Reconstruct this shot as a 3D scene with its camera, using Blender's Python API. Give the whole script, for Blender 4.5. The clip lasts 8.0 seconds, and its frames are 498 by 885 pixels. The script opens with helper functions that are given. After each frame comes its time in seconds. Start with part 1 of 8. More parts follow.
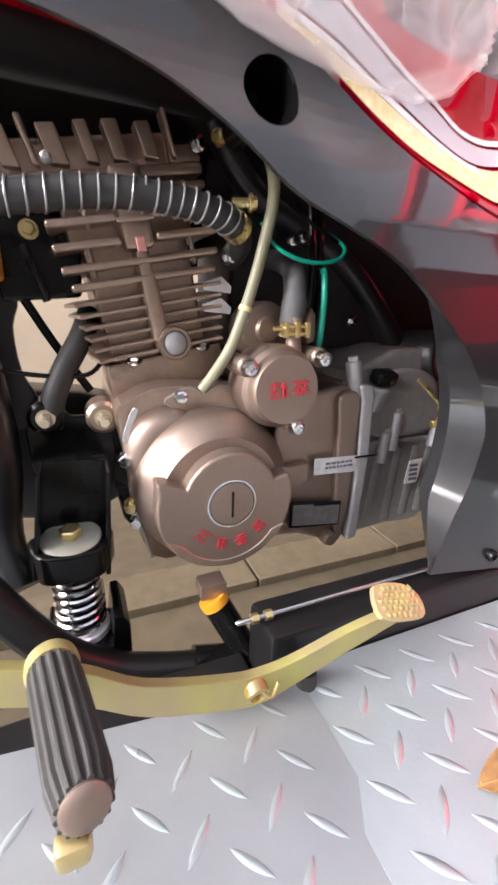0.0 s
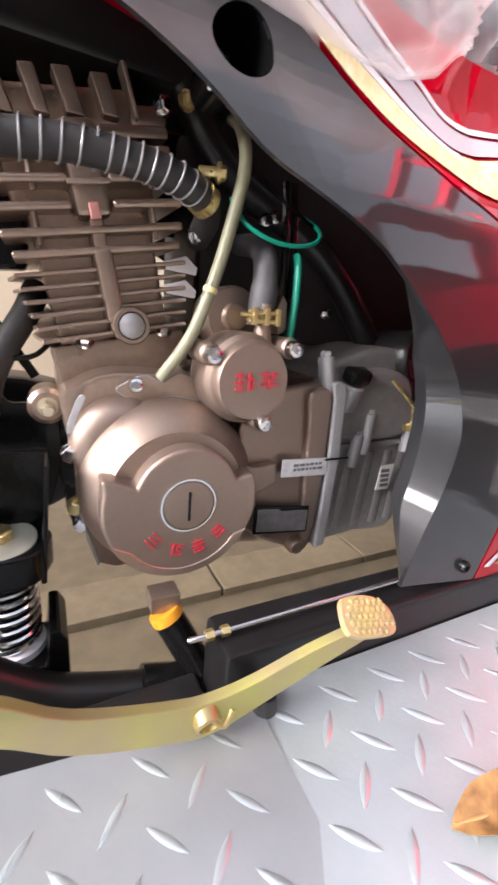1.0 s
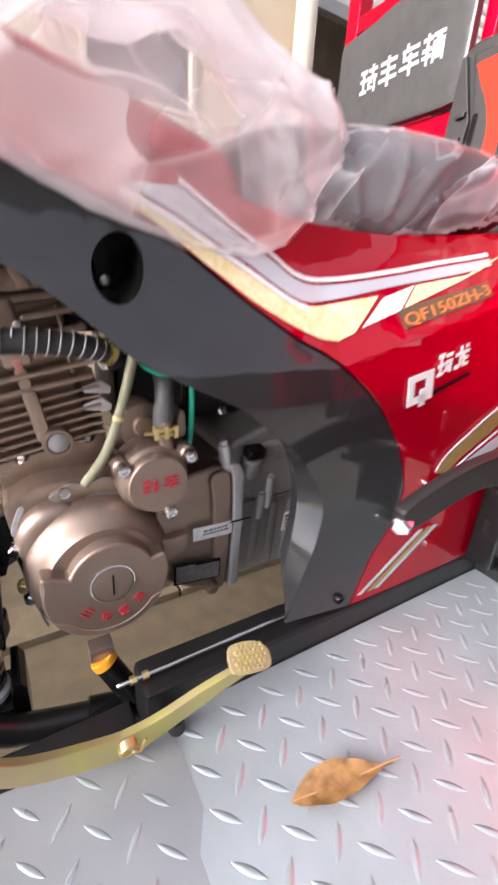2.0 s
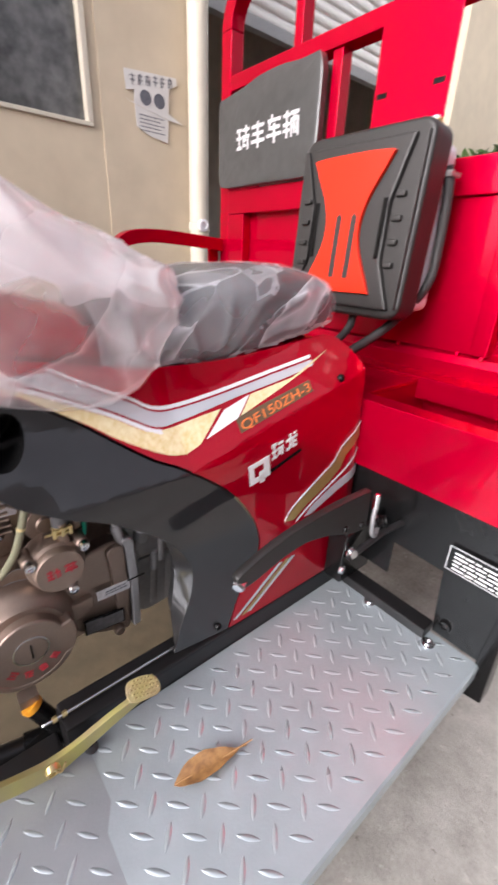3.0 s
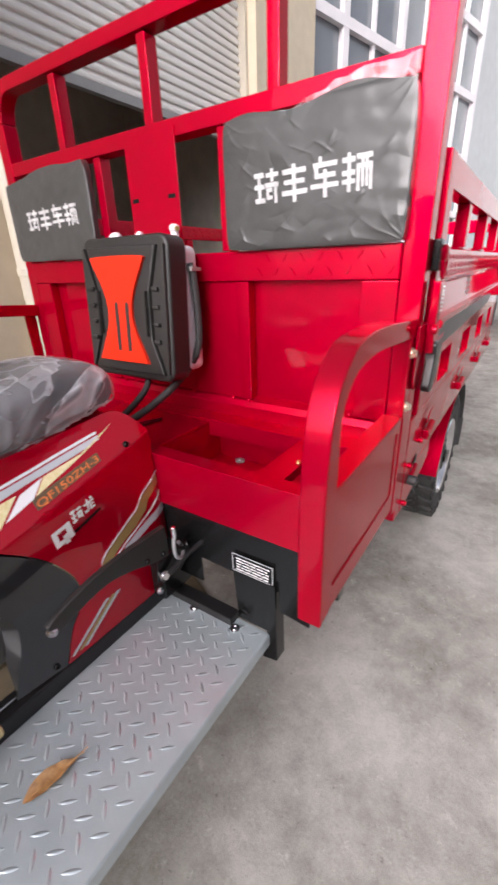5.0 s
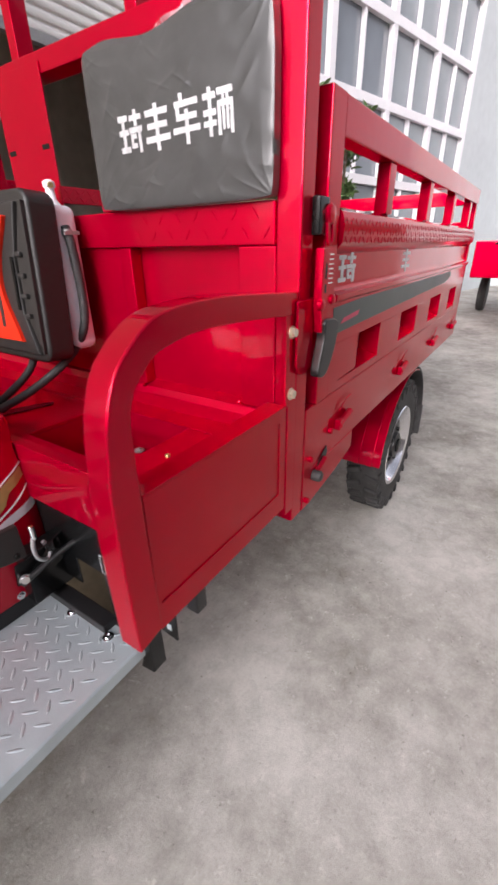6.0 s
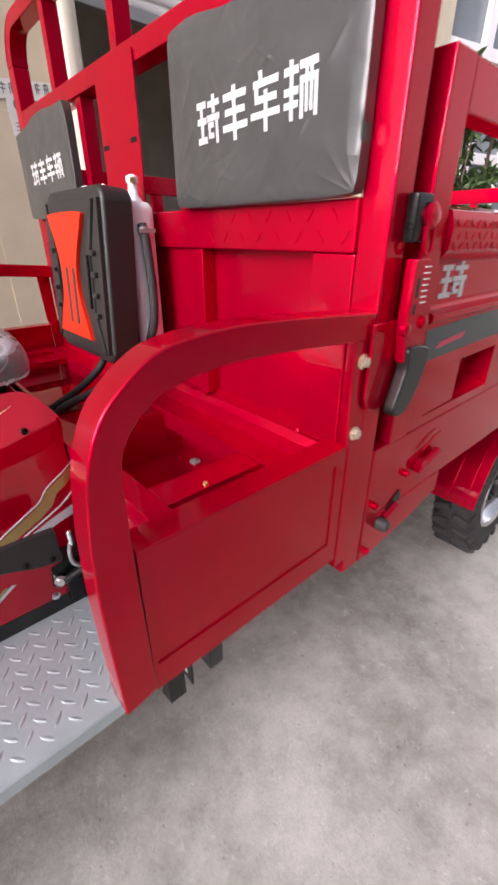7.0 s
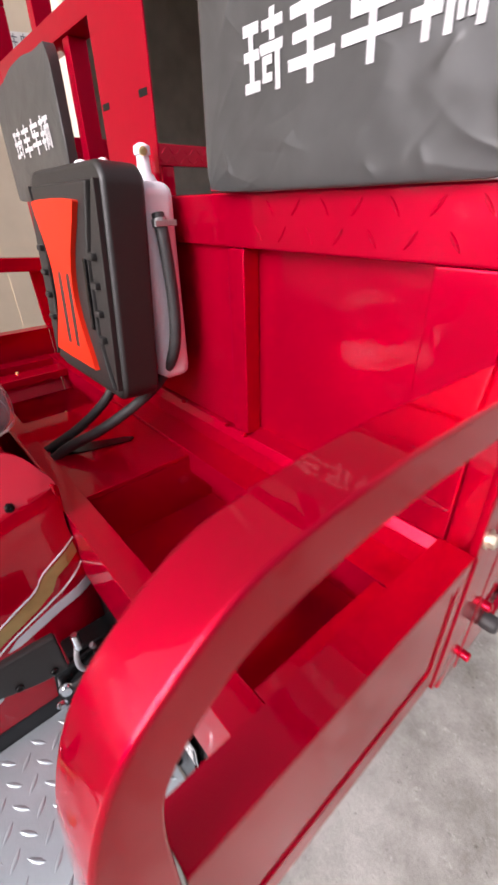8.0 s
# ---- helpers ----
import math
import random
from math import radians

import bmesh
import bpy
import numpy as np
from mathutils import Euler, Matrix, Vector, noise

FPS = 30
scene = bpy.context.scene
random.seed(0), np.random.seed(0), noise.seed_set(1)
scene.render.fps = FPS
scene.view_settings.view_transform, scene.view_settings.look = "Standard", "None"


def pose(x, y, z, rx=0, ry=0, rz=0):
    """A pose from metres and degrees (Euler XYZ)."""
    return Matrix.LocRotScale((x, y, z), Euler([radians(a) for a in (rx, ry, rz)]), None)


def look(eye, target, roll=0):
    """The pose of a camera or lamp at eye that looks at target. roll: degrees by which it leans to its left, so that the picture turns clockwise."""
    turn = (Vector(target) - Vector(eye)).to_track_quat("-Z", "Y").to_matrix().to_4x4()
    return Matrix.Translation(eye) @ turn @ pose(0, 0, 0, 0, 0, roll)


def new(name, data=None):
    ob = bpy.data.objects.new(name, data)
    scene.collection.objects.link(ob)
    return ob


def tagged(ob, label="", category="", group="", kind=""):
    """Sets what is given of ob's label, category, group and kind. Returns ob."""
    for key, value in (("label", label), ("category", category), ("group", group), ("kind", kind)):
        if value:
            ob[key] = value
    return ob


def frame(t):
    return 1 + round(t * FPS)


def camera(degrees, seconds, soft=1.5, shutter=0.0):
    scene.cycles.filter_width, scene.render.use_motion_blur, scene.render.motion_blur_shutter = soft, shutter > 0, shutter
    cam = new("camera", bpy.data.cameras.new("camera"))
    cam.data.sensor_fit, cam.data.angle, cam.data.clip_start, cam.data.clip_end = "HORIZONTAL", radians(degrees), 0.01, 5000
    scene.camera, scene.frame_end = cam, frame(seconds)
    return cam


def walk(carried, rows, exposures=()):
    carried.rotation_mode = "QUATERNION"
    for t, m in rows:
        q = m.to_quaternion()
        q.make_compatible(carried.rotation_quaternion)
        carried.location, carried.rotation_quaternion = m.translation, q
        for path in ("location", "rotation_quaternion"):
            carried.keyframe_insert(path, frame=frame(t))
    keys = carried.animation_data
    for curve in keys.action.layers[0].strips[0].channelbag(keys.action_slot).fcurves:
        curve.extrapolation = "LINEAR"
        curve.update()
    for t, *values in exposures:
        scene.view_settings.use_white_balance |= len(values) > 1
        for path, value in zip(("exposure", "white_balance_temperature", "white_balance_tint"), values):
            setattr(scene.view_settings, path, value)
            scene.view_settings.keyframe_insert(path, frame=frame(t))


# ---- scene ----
cam = camera(62.5, 8.0, 2.7, 0.4)
PATH = [
    (0, (0.011, -0.001, 0.652), (0.764, 1.737, 0.011), 2.1),
    (0.5, (0.019, 0.021, 0.63), (0.821, 1.741, 0.0), 3.8),
    (1, (0.03, 0.021, 0.634), (0.91, 1.714, 0.036), 5.1),
    (1.2, (0.039, 0.019, 0.634), (0.954, 1.703, 0.061), 5.0),
    (2.3, (0.064, -0.084, 0.849), (1.073, 1.448, 0.052), 3.2),
    (2.5, (0.069, -0.105, 0.887), (1.12, 1.387, 0.069), 3.2),
    (3, (0.088, -0.162, 0.959), (1.271, 1.228, 0.141), 2.5),
    (3.5, (0.102, -0.199, 1.027), (1.462, 1.048, 0.255), 1.8),
    (4, (0.083, -0.252, 1.057), (1.555, 0.886, 0.323), 0.9),
    (4.5, (0.084, -0.326, 1.101), (1.59, 0.754, 0.347), -0.7),
    (5, (0.119, -0.403, 1.115), (1.641, 0.628, 0.327), -1.9),
    (5.2, (0.155, -0.436, 1.095), (1.695, 0.557, 0.293), -1.7),
    (6.3, (0.394, -0.586, 1.082), (1.837, 0.469, 0.185), -0.6),
    (6.5, (0.425, -0.601, 1.091), (1.778, 0.565, 0.191), 1.4),
    (7, (0.475, -0.532, 1.104), (1.661, 0.804, 0.205), 0.0),
    (7.5, (0.531, -0.4, 1.112), (1.722, 0.88, 0.141), -1.0),
    (8, (0.583, -0.302, 1.135), (1.699, 1.018, 0.128), -1.4),
]
walk(cam, [(t, look(eye, target, roll)) for t, eye, target, roll in PATH], [(0.0, 2.06, 6350, 17), (1.0, 2.16, 6350, 17), (2.5, 1.58, 6350, 18), (3.5, 1.19, 6350, 18), (5.0, 0.94, 6350, 18), (8.0, 1.26, 6350, 21)])

# ---- world and light ----
world = bpy.data.worlds.new("sky")
world.use_nodes = True
scene.world = world
_n, _l = world.node_tree.nodes, world.node_tree.links
_sky = _n.new("ShaderNodeTexSky")
_sky.sky_type, _sky.sun_disc = "NISHITA", False
SUN_UP, SUN_ROUND = 26.0, 266.0
_sky.sun_elevation, _sky.sun_rotation = radians(SUN_UP), radians(SUN_ROUND)
_sky.air_density, _sky.dust_density, _sky.ozone_density = 1.0, 4.0, 1.0
_bg = _n["Background"]
_hsv = _n.new("ShaderNodeHueSaturation")
_hsv.inputs["Saturation"].default_value = 0.25
_l.new(_sky.outputs[0], _hsv.inputs["Color"])
_l.new(_hsv.outputs[0], _bg.inputs["Color"])
_bg.inputs["Strength"].default_value = 0.125
sun = new("sun", bpy.data.lights.new("sun", "SUN"))
sun.data.energy, sun.data.angle, sun.data.color = 1.5, radians(40), (1.0, 0.97, 0.93)
_d = Vector((math.sin(radians(SUN_ROUND)) * math.cos(radians(SUN_UP)), math.cos(radians(SUN_ROUND)) * math.cos(radians(SUN_UP)), math.sin(radians(SUN_UP))))
sun.matrix_world = look(_d * 20, (0, 0, 0))


# ---- materials ----
def material(name, color, rough=0.5, metal=0.0, coat=0.0, var=0.12, scale=40.0, big=4.0, bump=0.0, bump_scale=200.0, rvar=0.12, tint=None, spec=0.5, stretch=(1, 1, 1), by_object=0.0, coat_rough=0.10, crease=None, coat_ior=1.5, edge=None):
    """A surface with its colour varied at two scales, uneven gloss and a fine relief."""
    m = bpy.data.materials.new(name)
    m.use_nodes = True
    n, l = m.node_tree.nodes, m.node_tree.links
    b = n["Principled BSDF"]
    co = n.new("ShaderNodeTexCoord")
    mp = n.new("ShaderNodeMapping")
    mp.inputs["Scale"].default_value = stretch
    l.new(co.outputs["Object"], mp.inputs["Vector"])

    def noise_node(s, detail=4.0):
        t = n.new("ShaderNodeTexNoise")
        t.inputs["Scale"].default_value, t.inputs["Detail"].default_value = s, detail
        l.new(mp.outputs[0], t.inputs["Vector"])
        return t
    fine, wide = noise_node(scale), noise_node(big, 3.0)
    add = n.new("ShaderNodeMath")
    add.operation = "ADD"
    l.new(fine.outputs["Fac"], add.inputs[0])
    l.new(wide.outputs["Fac"], add.inputs[1])
    last = add
    if by_object:
        info, mul, add2 = n.new("ShaderNodeObjectInfo"), n.new("ShaderNodeMath"), n.new("ShaderNodeMath")
        mul.operation, add2.operation = "MULTIPLY_ADD", "ADD"
        mul.inputs[1].default_value, mul.inputs[2].default_value = by_object, -by_object / 2
        l.new(info.outputs["Random"], mul.inputs[0])
        l.new(add.outputs[0], add2.inputs[0])
        l.new(mul.outputs[0], add2.inputs[1])
        last = add2
    rng = n.new("ShaderNodeMapRange")
    rng.inputs["From Min"].default_value, rng.inputs["From Max"].default_value = 0.6, 1.4
    l.new(last.outputs[0], rng.inputs["Value"])
    mix = n.new("ShaderNodeMix")
    mix.data_type = "RGBA"
    dark = tint or tuple(c * (1 - var) for c in color)
    light = tuple(min(1.0, c * (1 + var)) for c in color)
    mix.inputs["A"].default_value, mix.inputs["B"].default_value = (*dark, 1), (*light, 1)
    l.new(rng.outputs[0], mix.inputs["Factor"])
    l.new(mix.outputs["Result"], b.inputs["Base Color"])
    rr = n.new("ShaderNodeMapRange")
    rr.inputs["From Min"].default_value, rr.inputs["From Max"].default_value = 0.3, 0.7
    rr.inputs["To Min"].default_value, rr.inputs["To Max"].default_value = max(0.02, rough * (1 - rvar)), min(1.0, rough * (1 + rvar))
    l.new(wide.outputs["Fac"], rr.inputs["Value"])
    l.new(rr.outputs[0], b.inputs["Roughness"])
    b.inputs["Metallic"].default_value = metal
    b.inputs["Coat Weight"].default_value = coat
    b.inputs["Coat Roughness"].default_value = coat_rough
    b.inputs["Coat IOR"].default_value = coat_ior
    b.inputs["Specular IOR Level"].default_value = spec
    if edge:
        b.inputs["Specular Tint"].default_value = (*edge, 1)
    if bump:
        bn = noise_node(bump_scale, 3.0)
        bp = n.new("ShaderNodeBump")
        bp.inputs["Strength"].default_value, bp.inputs["Distance"].default_value = bump, 0.002
        l.new(bn.outputs["Fac"], bp.inputs["Height"])
        l.new(bp.outputs[0], b.inputs["Normal"])
        if coat:
            l.new(bp.outputs[0], b.inputs["Coat Normal"])
    if bump and crease:
        folds(n, l, co, bp, b, *crease)
    return m


def folds(n, l, co, bp, b, depth, size, turn, squeeze):
    """Sharp folds of crumpled film, laid over the finer relief."""
    mp = n.new("ShaderNodeMapping")
    mp.inputs["Rotation"].default_value = [radians(a) for a in turn]
    mp.inputs["Scale"].default_value = squeeze
    l.new(co.outputs["Object"], mp.inputs["Vector"])
    rn = n.new("ShaderNodeTexNoise")
    rn.noise_type = "RIDGED_MULTIFRACTAL"
    rn.inputs["Scale"].default_value, rn.inputs["Detail"].default_value = size, 2.0
    rn.inputs["Roughness"].default_value = 0.5
    l.new(mp.outputs[0], rn.inputs["Vector"])
    b2 = n.new("ShaderNodeBump")
    b2.inputs["Strength"].default_value, b2.inputs["Distance"].default_value = 1.0, depth
    l.new(rn.outputs["Fac"], b2.inputs["Height"])
    l.new(bp.outputs[0], b2.inputs["Normal"])
    l.new(b2.outputs[0], b.inputs["Normal"])
    l.new(b2.outputs[0], b.inputs["Coat Normal"])


def crumpled(n, l, co, bp, b, tl, clear, target, size, turn, squeeze, depth, patch, line):
    """Crumpled film: flat facets of varied tilt and thickness, milkier along folds for doubled film and painted-in
    bright streaks.
    """
    def op(kind, *values):
        m = n.new("ShaderNodeVectorMath" if kind in ("DOT_PRODUCT", "VSUB", "VADD", "VSCALE") else "ShaderNodeMath")
        m.operation = {"VSUB": "SUBTRACT", "VADD": "ADD", "VSCALE": "SCALE"}.get(kind, kind)
        for i, v in enumerate(values):
            slot = m.inputs["Scale"] if kind == "VSCALE" and i == 1 else m.inputs[i]
            if isinstance(v, (int, float, tuple)):
                slot.default_value = v
            else:
                l.new(v, slot)
        return m.outputs["Value"] if kind == "DOT_PRODUCT" else m.outputs[0]
    mp, wn = n.new("ShaderNodeMapping"), n.new("ShaderNodeTexNoise")
    mp.inputs["Rotation"].default_value = [radians(a) for a in turn]
    mp.vector_type = "TEXTURE"
    mp.inputs["Scale"].default_value = squeeze
    l.new(co.outputs["Object"], mp.inputs["Vector"])
    wn.inputs["Scale"].default_value, wn.inputs["Detail"].default_value = size * 0.6, 2.0
    l.new(mp.outputs[0], wn.inputs["Vector"])
    bent = op("VADD", mp.outputs[0], op("VSCALE", op("VSUB", wn.outputs["Color"], (0.5, 0.5, 0.5)), 1.3 / size))
    cell, rim = n.new("ShaderNodeTexVoronoi"), n.new("ShaderNodeTexVoronoi")
    rim.feature = "DISTANCE_TO_EDGE"
    for v in (cell, rim):
        v.inputs["Scale"].default_value = size
        l.new(bent, v.inputs["Vector"])
    tilt = op("DOT_PRODUCT", op("VSUB", bent, cell.outputs["Position"]), op("VSUB", cell.outputs["Color"], (0.5, 0.5, 0.5)))
    b2 = n.new("ShaderNodeBump")
    b2.inputs["Strength"].default_value, b2.inputs["Distance"].default_value = 1.0, depth
    l.new(tilt, b2.inputs["Height"])
    l.new(bp.outputs[0], b2.inputs["Normal"])
    for shader in (b, tl):
        l.new(b2.outputs[0], shader.inputs["Normal"])
    sep, edge = n.new("ShaderNodeSeparateColor"), n.new("ShaderNodeMapRange")
    l.new(cell.outputs["Color"], sep.inputs[0])
    edge.inputs["From Min"].default_value, edge.inputs["From Max"].default_value = 0.0, 0.15
    edge.inputs["To Min"].default_value, edge.inputs["To Max"].default_value = 1.0, 0.0
    l.new(rim.outputs["Distance"], edge.inputs["Value"])
    # only some of the folds are creased hard
    some = op("MULTIPLY", op("MULTIPLY", edge.outputs[0], edge.outputs[0]), op("POWER", sep.outputs[2], 2.0))
    last = op("SUBTRACT", op("SUBTRACT", op("ADD", clear, patch / 2), op("MULTIPLY", sep.outputs[0], patch)), op("MULTIPLY", some, line))
    n_clamp = n.new("ShaderNodeClamp")
    l.new(last, n_clamp.inputs[0])
    l.new(n_clamp.outputs[0], target)


def film(name, color, clear, gloss_rough, spec=0.6, bump=0.25, bump_scale=35.0, glow=0.4, crumple=None):
    """Thin polythene: partly clear, partly milky, shiny."""
    m = bpy.data.materials.new(name)
    m.use_nodes = True
    n, l = m.node_tree.nodes, m.node_tree.links
    b, out = n["Principled BSDF"], n["Material Output"]
    b.inputs["Base Color"].default_value = (*color, 1)
    b.inputs["Roughness"].default_value = gloss_rough
    b.inputs["Specular IOR Level"].default_value = spec
    co, tx = n.new("ShaderNodeTexCoord"), n.new("ShaderNodeTexNoise")
    tx.inputs["Scale"].default_value, tx.inputs["Detail"].default_value = bump_scale, 5.0
    tx.inputs["Distortion"].default_value = 1.2
    l.new(co.outputs["Object"], tx.inputs["Vector"])
    bp = n.new("ShaderNodeBump")
    bp.inputs["Strength"].default_value, bp.inputs["Distance"].default_value = bump, 0.01
    l.new(tx.outputs["Fac"], bp.inputs["Height"])
    l.new(bp.outputs[0], b.inputs["Normal"])
    tl, ms = n.new("ShaderNodeBsdfTranslucent"), n.new("ShaderNodeMixShader")
    tl.inputs["Color"].default_value = (*color, 1)
    ms.inputs[0].default_value = glow
    l.new(b.outputs[0], ms.inputs[1])
    l.new(tl.outputs[0], ms.inputs[2])
    tr, mx = n.new("ShaderNodeBsdfTransparent"), n.new("ShaderNodeMixShader")
    big = n.new("ShaderNodeTexNoise")
    big.inputs["Scale"].default_value = 9.0
    l.new(co.outputs["Object"], big.inputs["Vector"])
    rg = n.new("ShaderNodeMapRange")
    rg.inputs["From Min"].default_value, rg.inputs["From Max"].default_value = 0.35, 0.65
    rg.inputs["To Min"].default_value, rg.inputs["To Max"].default_value = clear - 0.1, clear + 0.1
    l.new(big.outputs["Fac"], rg.inputs["Value"])
    l.new(rg.outputs[0], mx.inputs[0])
    if crumple:
        crumpled(n, l, co, bp, b, tl, rg.outputs[0], mx.inputs[0], *crumple)
    l.new(ms.outputs[0], mx.inputs[1])
    l.new(tr.outputs[0], mx.inputs[2])
    l.new(mx.outputs[0], out.inputs["Surface"])
    return m


def concrete(name, dark, light):
    """Trodden concrete: cloudy stains, patchy grain, pale scuffs and small dark pits."""
    m = bpy.data.materials.new(name)
    m.use_nodes = True
    n, l = m.node_tree.nodes, m.node_tree.links
    b = n["Principled BSDF"]
    co = n.new("ShaderNodeTexCoord")

    def cloud(s, detail, rough, warp=0.0):
        t = n.new("ShaderNodeTexNoise")
        t.inputs["Scale"].default_value, t.inputs["Detail"].default_value = s, detail
        t.inputs["Roughness"].default_value, t.inputs["Distortion"].default_value = rough, warp
        l.new(co.outputs["Object"], t.inputs["Vector"])
        return t.outputs["Fac"]

    def ramp(src, a, b0, lo, hi):
        r = n.new("ShaderNodeMapRange")
        r.inputs["From Min"].default_value, r.inputs["From Max"].default_value = a, b0
        r.inputs["To Min"].default_value, r.inputs["To Max"].default_value = lo, hi
        l.new(src, r.inputs["Value"])
        return r.outputs[0]

    def calc(op, a, c):
        q = n.new("ShaderNodeMath")
        q.operation = op
        l.new(a, q.inputs[0])
        if isinstance(c, float):
            q.inputs[1].default_value = c
        else:
            l.new(c, q.inputs[1])
        return q.outputs[0]
    grain = cloud(110.0, 6.0, 0.75)
    tone = calc("ADD", calc("ADD", ramp(cloud(1.6, 6.0, 0.6, 0.1), 0.36, 0.64, 0.0, 0.56), ramp(cloud(9.0, 8.0, 0.75, 0.15), 0.36, 0.64, 0.0, 0.44)), ramp(grain, 0.36, 0.64, 0.0, 0.15))
    pits = ramp(cloud(60.0, 4.0, 0.7, 0.2), 0.63, 0.71, 0.0, 0.5)
    scuff = ramp(cloud(23.0, 8.0, 0.8, 0.3), 0.58, 0.68, 0.0, 0.6)
    tone = calc("ADD", calc("SUBTRACT", tone, pits), scuff)
    mix = n.new("ShaderNodeMix")
    mix.data_type = "RGBA"
    mix.inputs["A"].default_value, mix.inputs["B"].default_value = (*dark, 1), (*light, 1)
    l.new(tone, mix.inputs["Factor"])
    l.new(mix.outputs["Result"], b.inputs["Base Color"])
    b.inputs["Roughness"].default_value = 0.82
    b.inputs["Specular IOR Level"].default_value = 0.25
    bp = n.new("ShaderNodeBump")
    bp.inputs["Strength"].default_value, bp.inputs["Distance"].default_value = 0.35, 0.004
    l.new(calc("SUBTRACT", grain, pits), bp.inputs["Height"])
    l.new(bp.outputs[0], b.inputs["Normal"])
    return m


RED = material("red_candy_paint", (0.45, 0.0, 0.020), 0.36, metal=0.65, coat=1.0, coat_rough=0.03, coat_ior=1.26, var=0.06, scale=15, big=3, bump=0.20, bump_scale=24, spec=0.0, edge=(1.0, 0.05, 0.09))
RED_COWL = material("red_cowl_plastic", (0.44, 0.0, 0.014), 0.36, metal=0.45, coat=1.0, coat_rough=0.02, coat_ior=1.50, var=0.05, scale=12, spec=0.0, bump=0.03, bump_scale=9, edge=(1.0, 0.05, 0.09))
GREY = material("grey_plastic", (0.017, 0.0175, 0.019), 0.40, coat=1.0, coat_rough=0.06, coat_ior=1.52, var=0.10, scale=60, bump=0.03, bump_scale=9, spec=0.2)
BLACK = material("black_paint", (0.006, 0.006, 0.0062), 0.20, var=0.3, scale=50, big=8, spec=0.22)
# black with its colour lifted for the hazy veil in the engine bay
HAZED_BLACK = material("hazed_black_plastic", (0.026, 0.023, 0.025), 0.6, var=0.3, scale=30, big=6, bump=0.08, bump_scale=150)
BLACK_STEEL = material("black_chassis_paint", (0.011, 0.0105, 0.011), 0.34, var=0.3, scale=30, big=6, bump=0.05, bump_scale=120, spec=0.4)
RUBBER = material("black_rubber", (0.032, 0.031, 0.031), 0.6, var=0.3, scale=70, bump=0.1, bump_scale=300)
PEG = material("grey_peg_rubber", (0.055, 0.053, 0.052), 0.55, var=0.25, scale=70, bump=0.1, bump_scale=300)
TYRE = material("tyre_rubber", (0.028, 0.027, 0.026), 0.7, var=0.35, scale=40, bump=0.15, bump_scale=200)
BRONZE = material("bronze_engine_paint", (0.30, 0.23, 0.19), 0.50, metal=0.85, var=0.06, scale=220, big=10, bump=0.04, bump_scale=900)
BRONZE_DARK = material("dark_bronze_casting", (0.38, 0.29, 0.235), 0.31, metal=0.8, var=0.14, scale=150, big=14, bump=0.05, bump_scale=400)
ALLOY = material("grey_cast_alloy", (0.40, 0.40, 0.41), 0.45, metal=0.55, var=0.1, scale=160, big=14, bump=0.1, bump_scale=600)
ALLOY_DARK = material("dull_cast_alloy", (0.32, 0.315, 0.31), 0.5, metal=0.5, var=0.15, scale=120, big=14, bump=0.12, bump_scale=500)
STEEL_DULL = material("dull_stamped_steel", (0.20, 0.195, 0.20), 0.4, metal=0.5, var=0.3, scale=160, big=40)
CHROME = material("bright_zinc", (0.72, 0.72, 0.74), 0.18, metal=1.0, var=0.08, scale=120)
WASHER = material("pale_dull_zinc", (0.50, 0.50, 0.42), 0.42, metal=0.5, var=0.15, scale=60, big=30)
ZINC = material("pale_zinc", (0.66, 0.60, 0.46), 0.3, metal=0.8, var=0.12, scale=60, big=20)
BRASS = material("yellow_zinc", (0.62, 0.50, 0.24), 0.28, metal=0.85, var=0.12, scale=60, big=20)
PASSIVATED = material("yellow_passivated_steel", (0.47, 0.45, 0.13), 0.36, metal=0.45, var=0.16, scale=24, big=12, tint=(0.44, 0.34, 0.22))
PLATE = material("galvanised_plate", (0.455, 0.522, 0.548), 0.36, metal=0.5, var=0.10, scale=25, big=5, bump=0.05, bump_scale=260)
PLATE_DULL = material("dull_galvanised_plate", (0.37, 0.40, 0.42), 0.38, metal=0.5, var=0.10, scale=25, big=5, bump=0.05, bump_scale=260)
TREAD = material("worn_tread_metal", (0.465, 0.53, 0.555), 0.30, metal=0.55, var=0.08, scale=60)
SEAT = material("black_seat_vinyl", (0.020, 0.021, 0.023), 0.42, var=0.2, scale=60, bump=0.15, bump_scale=700)
BACK = material("charcoal_plastic", (0.015, 0.0138, 0.013), 0.45, var=0.15, scale=80, bump=0.06, bump_scale=900)
ORANGE = material("orange_plastic", (0.68, 0.022, 0.004), 0.36, var=0.06, scale=40, bump=0.03, bump_scale=400, spec=0.3)
BOTTLE = material("milky_plastic", (0.78, 0.76, 0.80), 0.4, var=0.04, scale=20)
WRAP = material("black_polythene_wrap", (0.045, 0.046, 0.045), 0.40, spec=0.3, var=0.2, scale=30, big=9, bump=0.10, bump_scale=60, coat=0.8, coat_rough=0.16, coat_ior=1.38, crease=(0.0016, 22.0, (35, 0, 0), (1, 0.5, 1.2)))
FADED_PRINT = material("faded_white_print", (0.48, 0.48, 0.48), 0.5, var=0.25, scale=60, big=30)
WHITE_PRINT = material("white_print", (0.72, 0.72, 0.72), 0.5, var=0.08, scale=60)
RED_PRINT = material("red_print", (0.45, 0.03, 0.045), 0.5, var=0.08, scale=80)
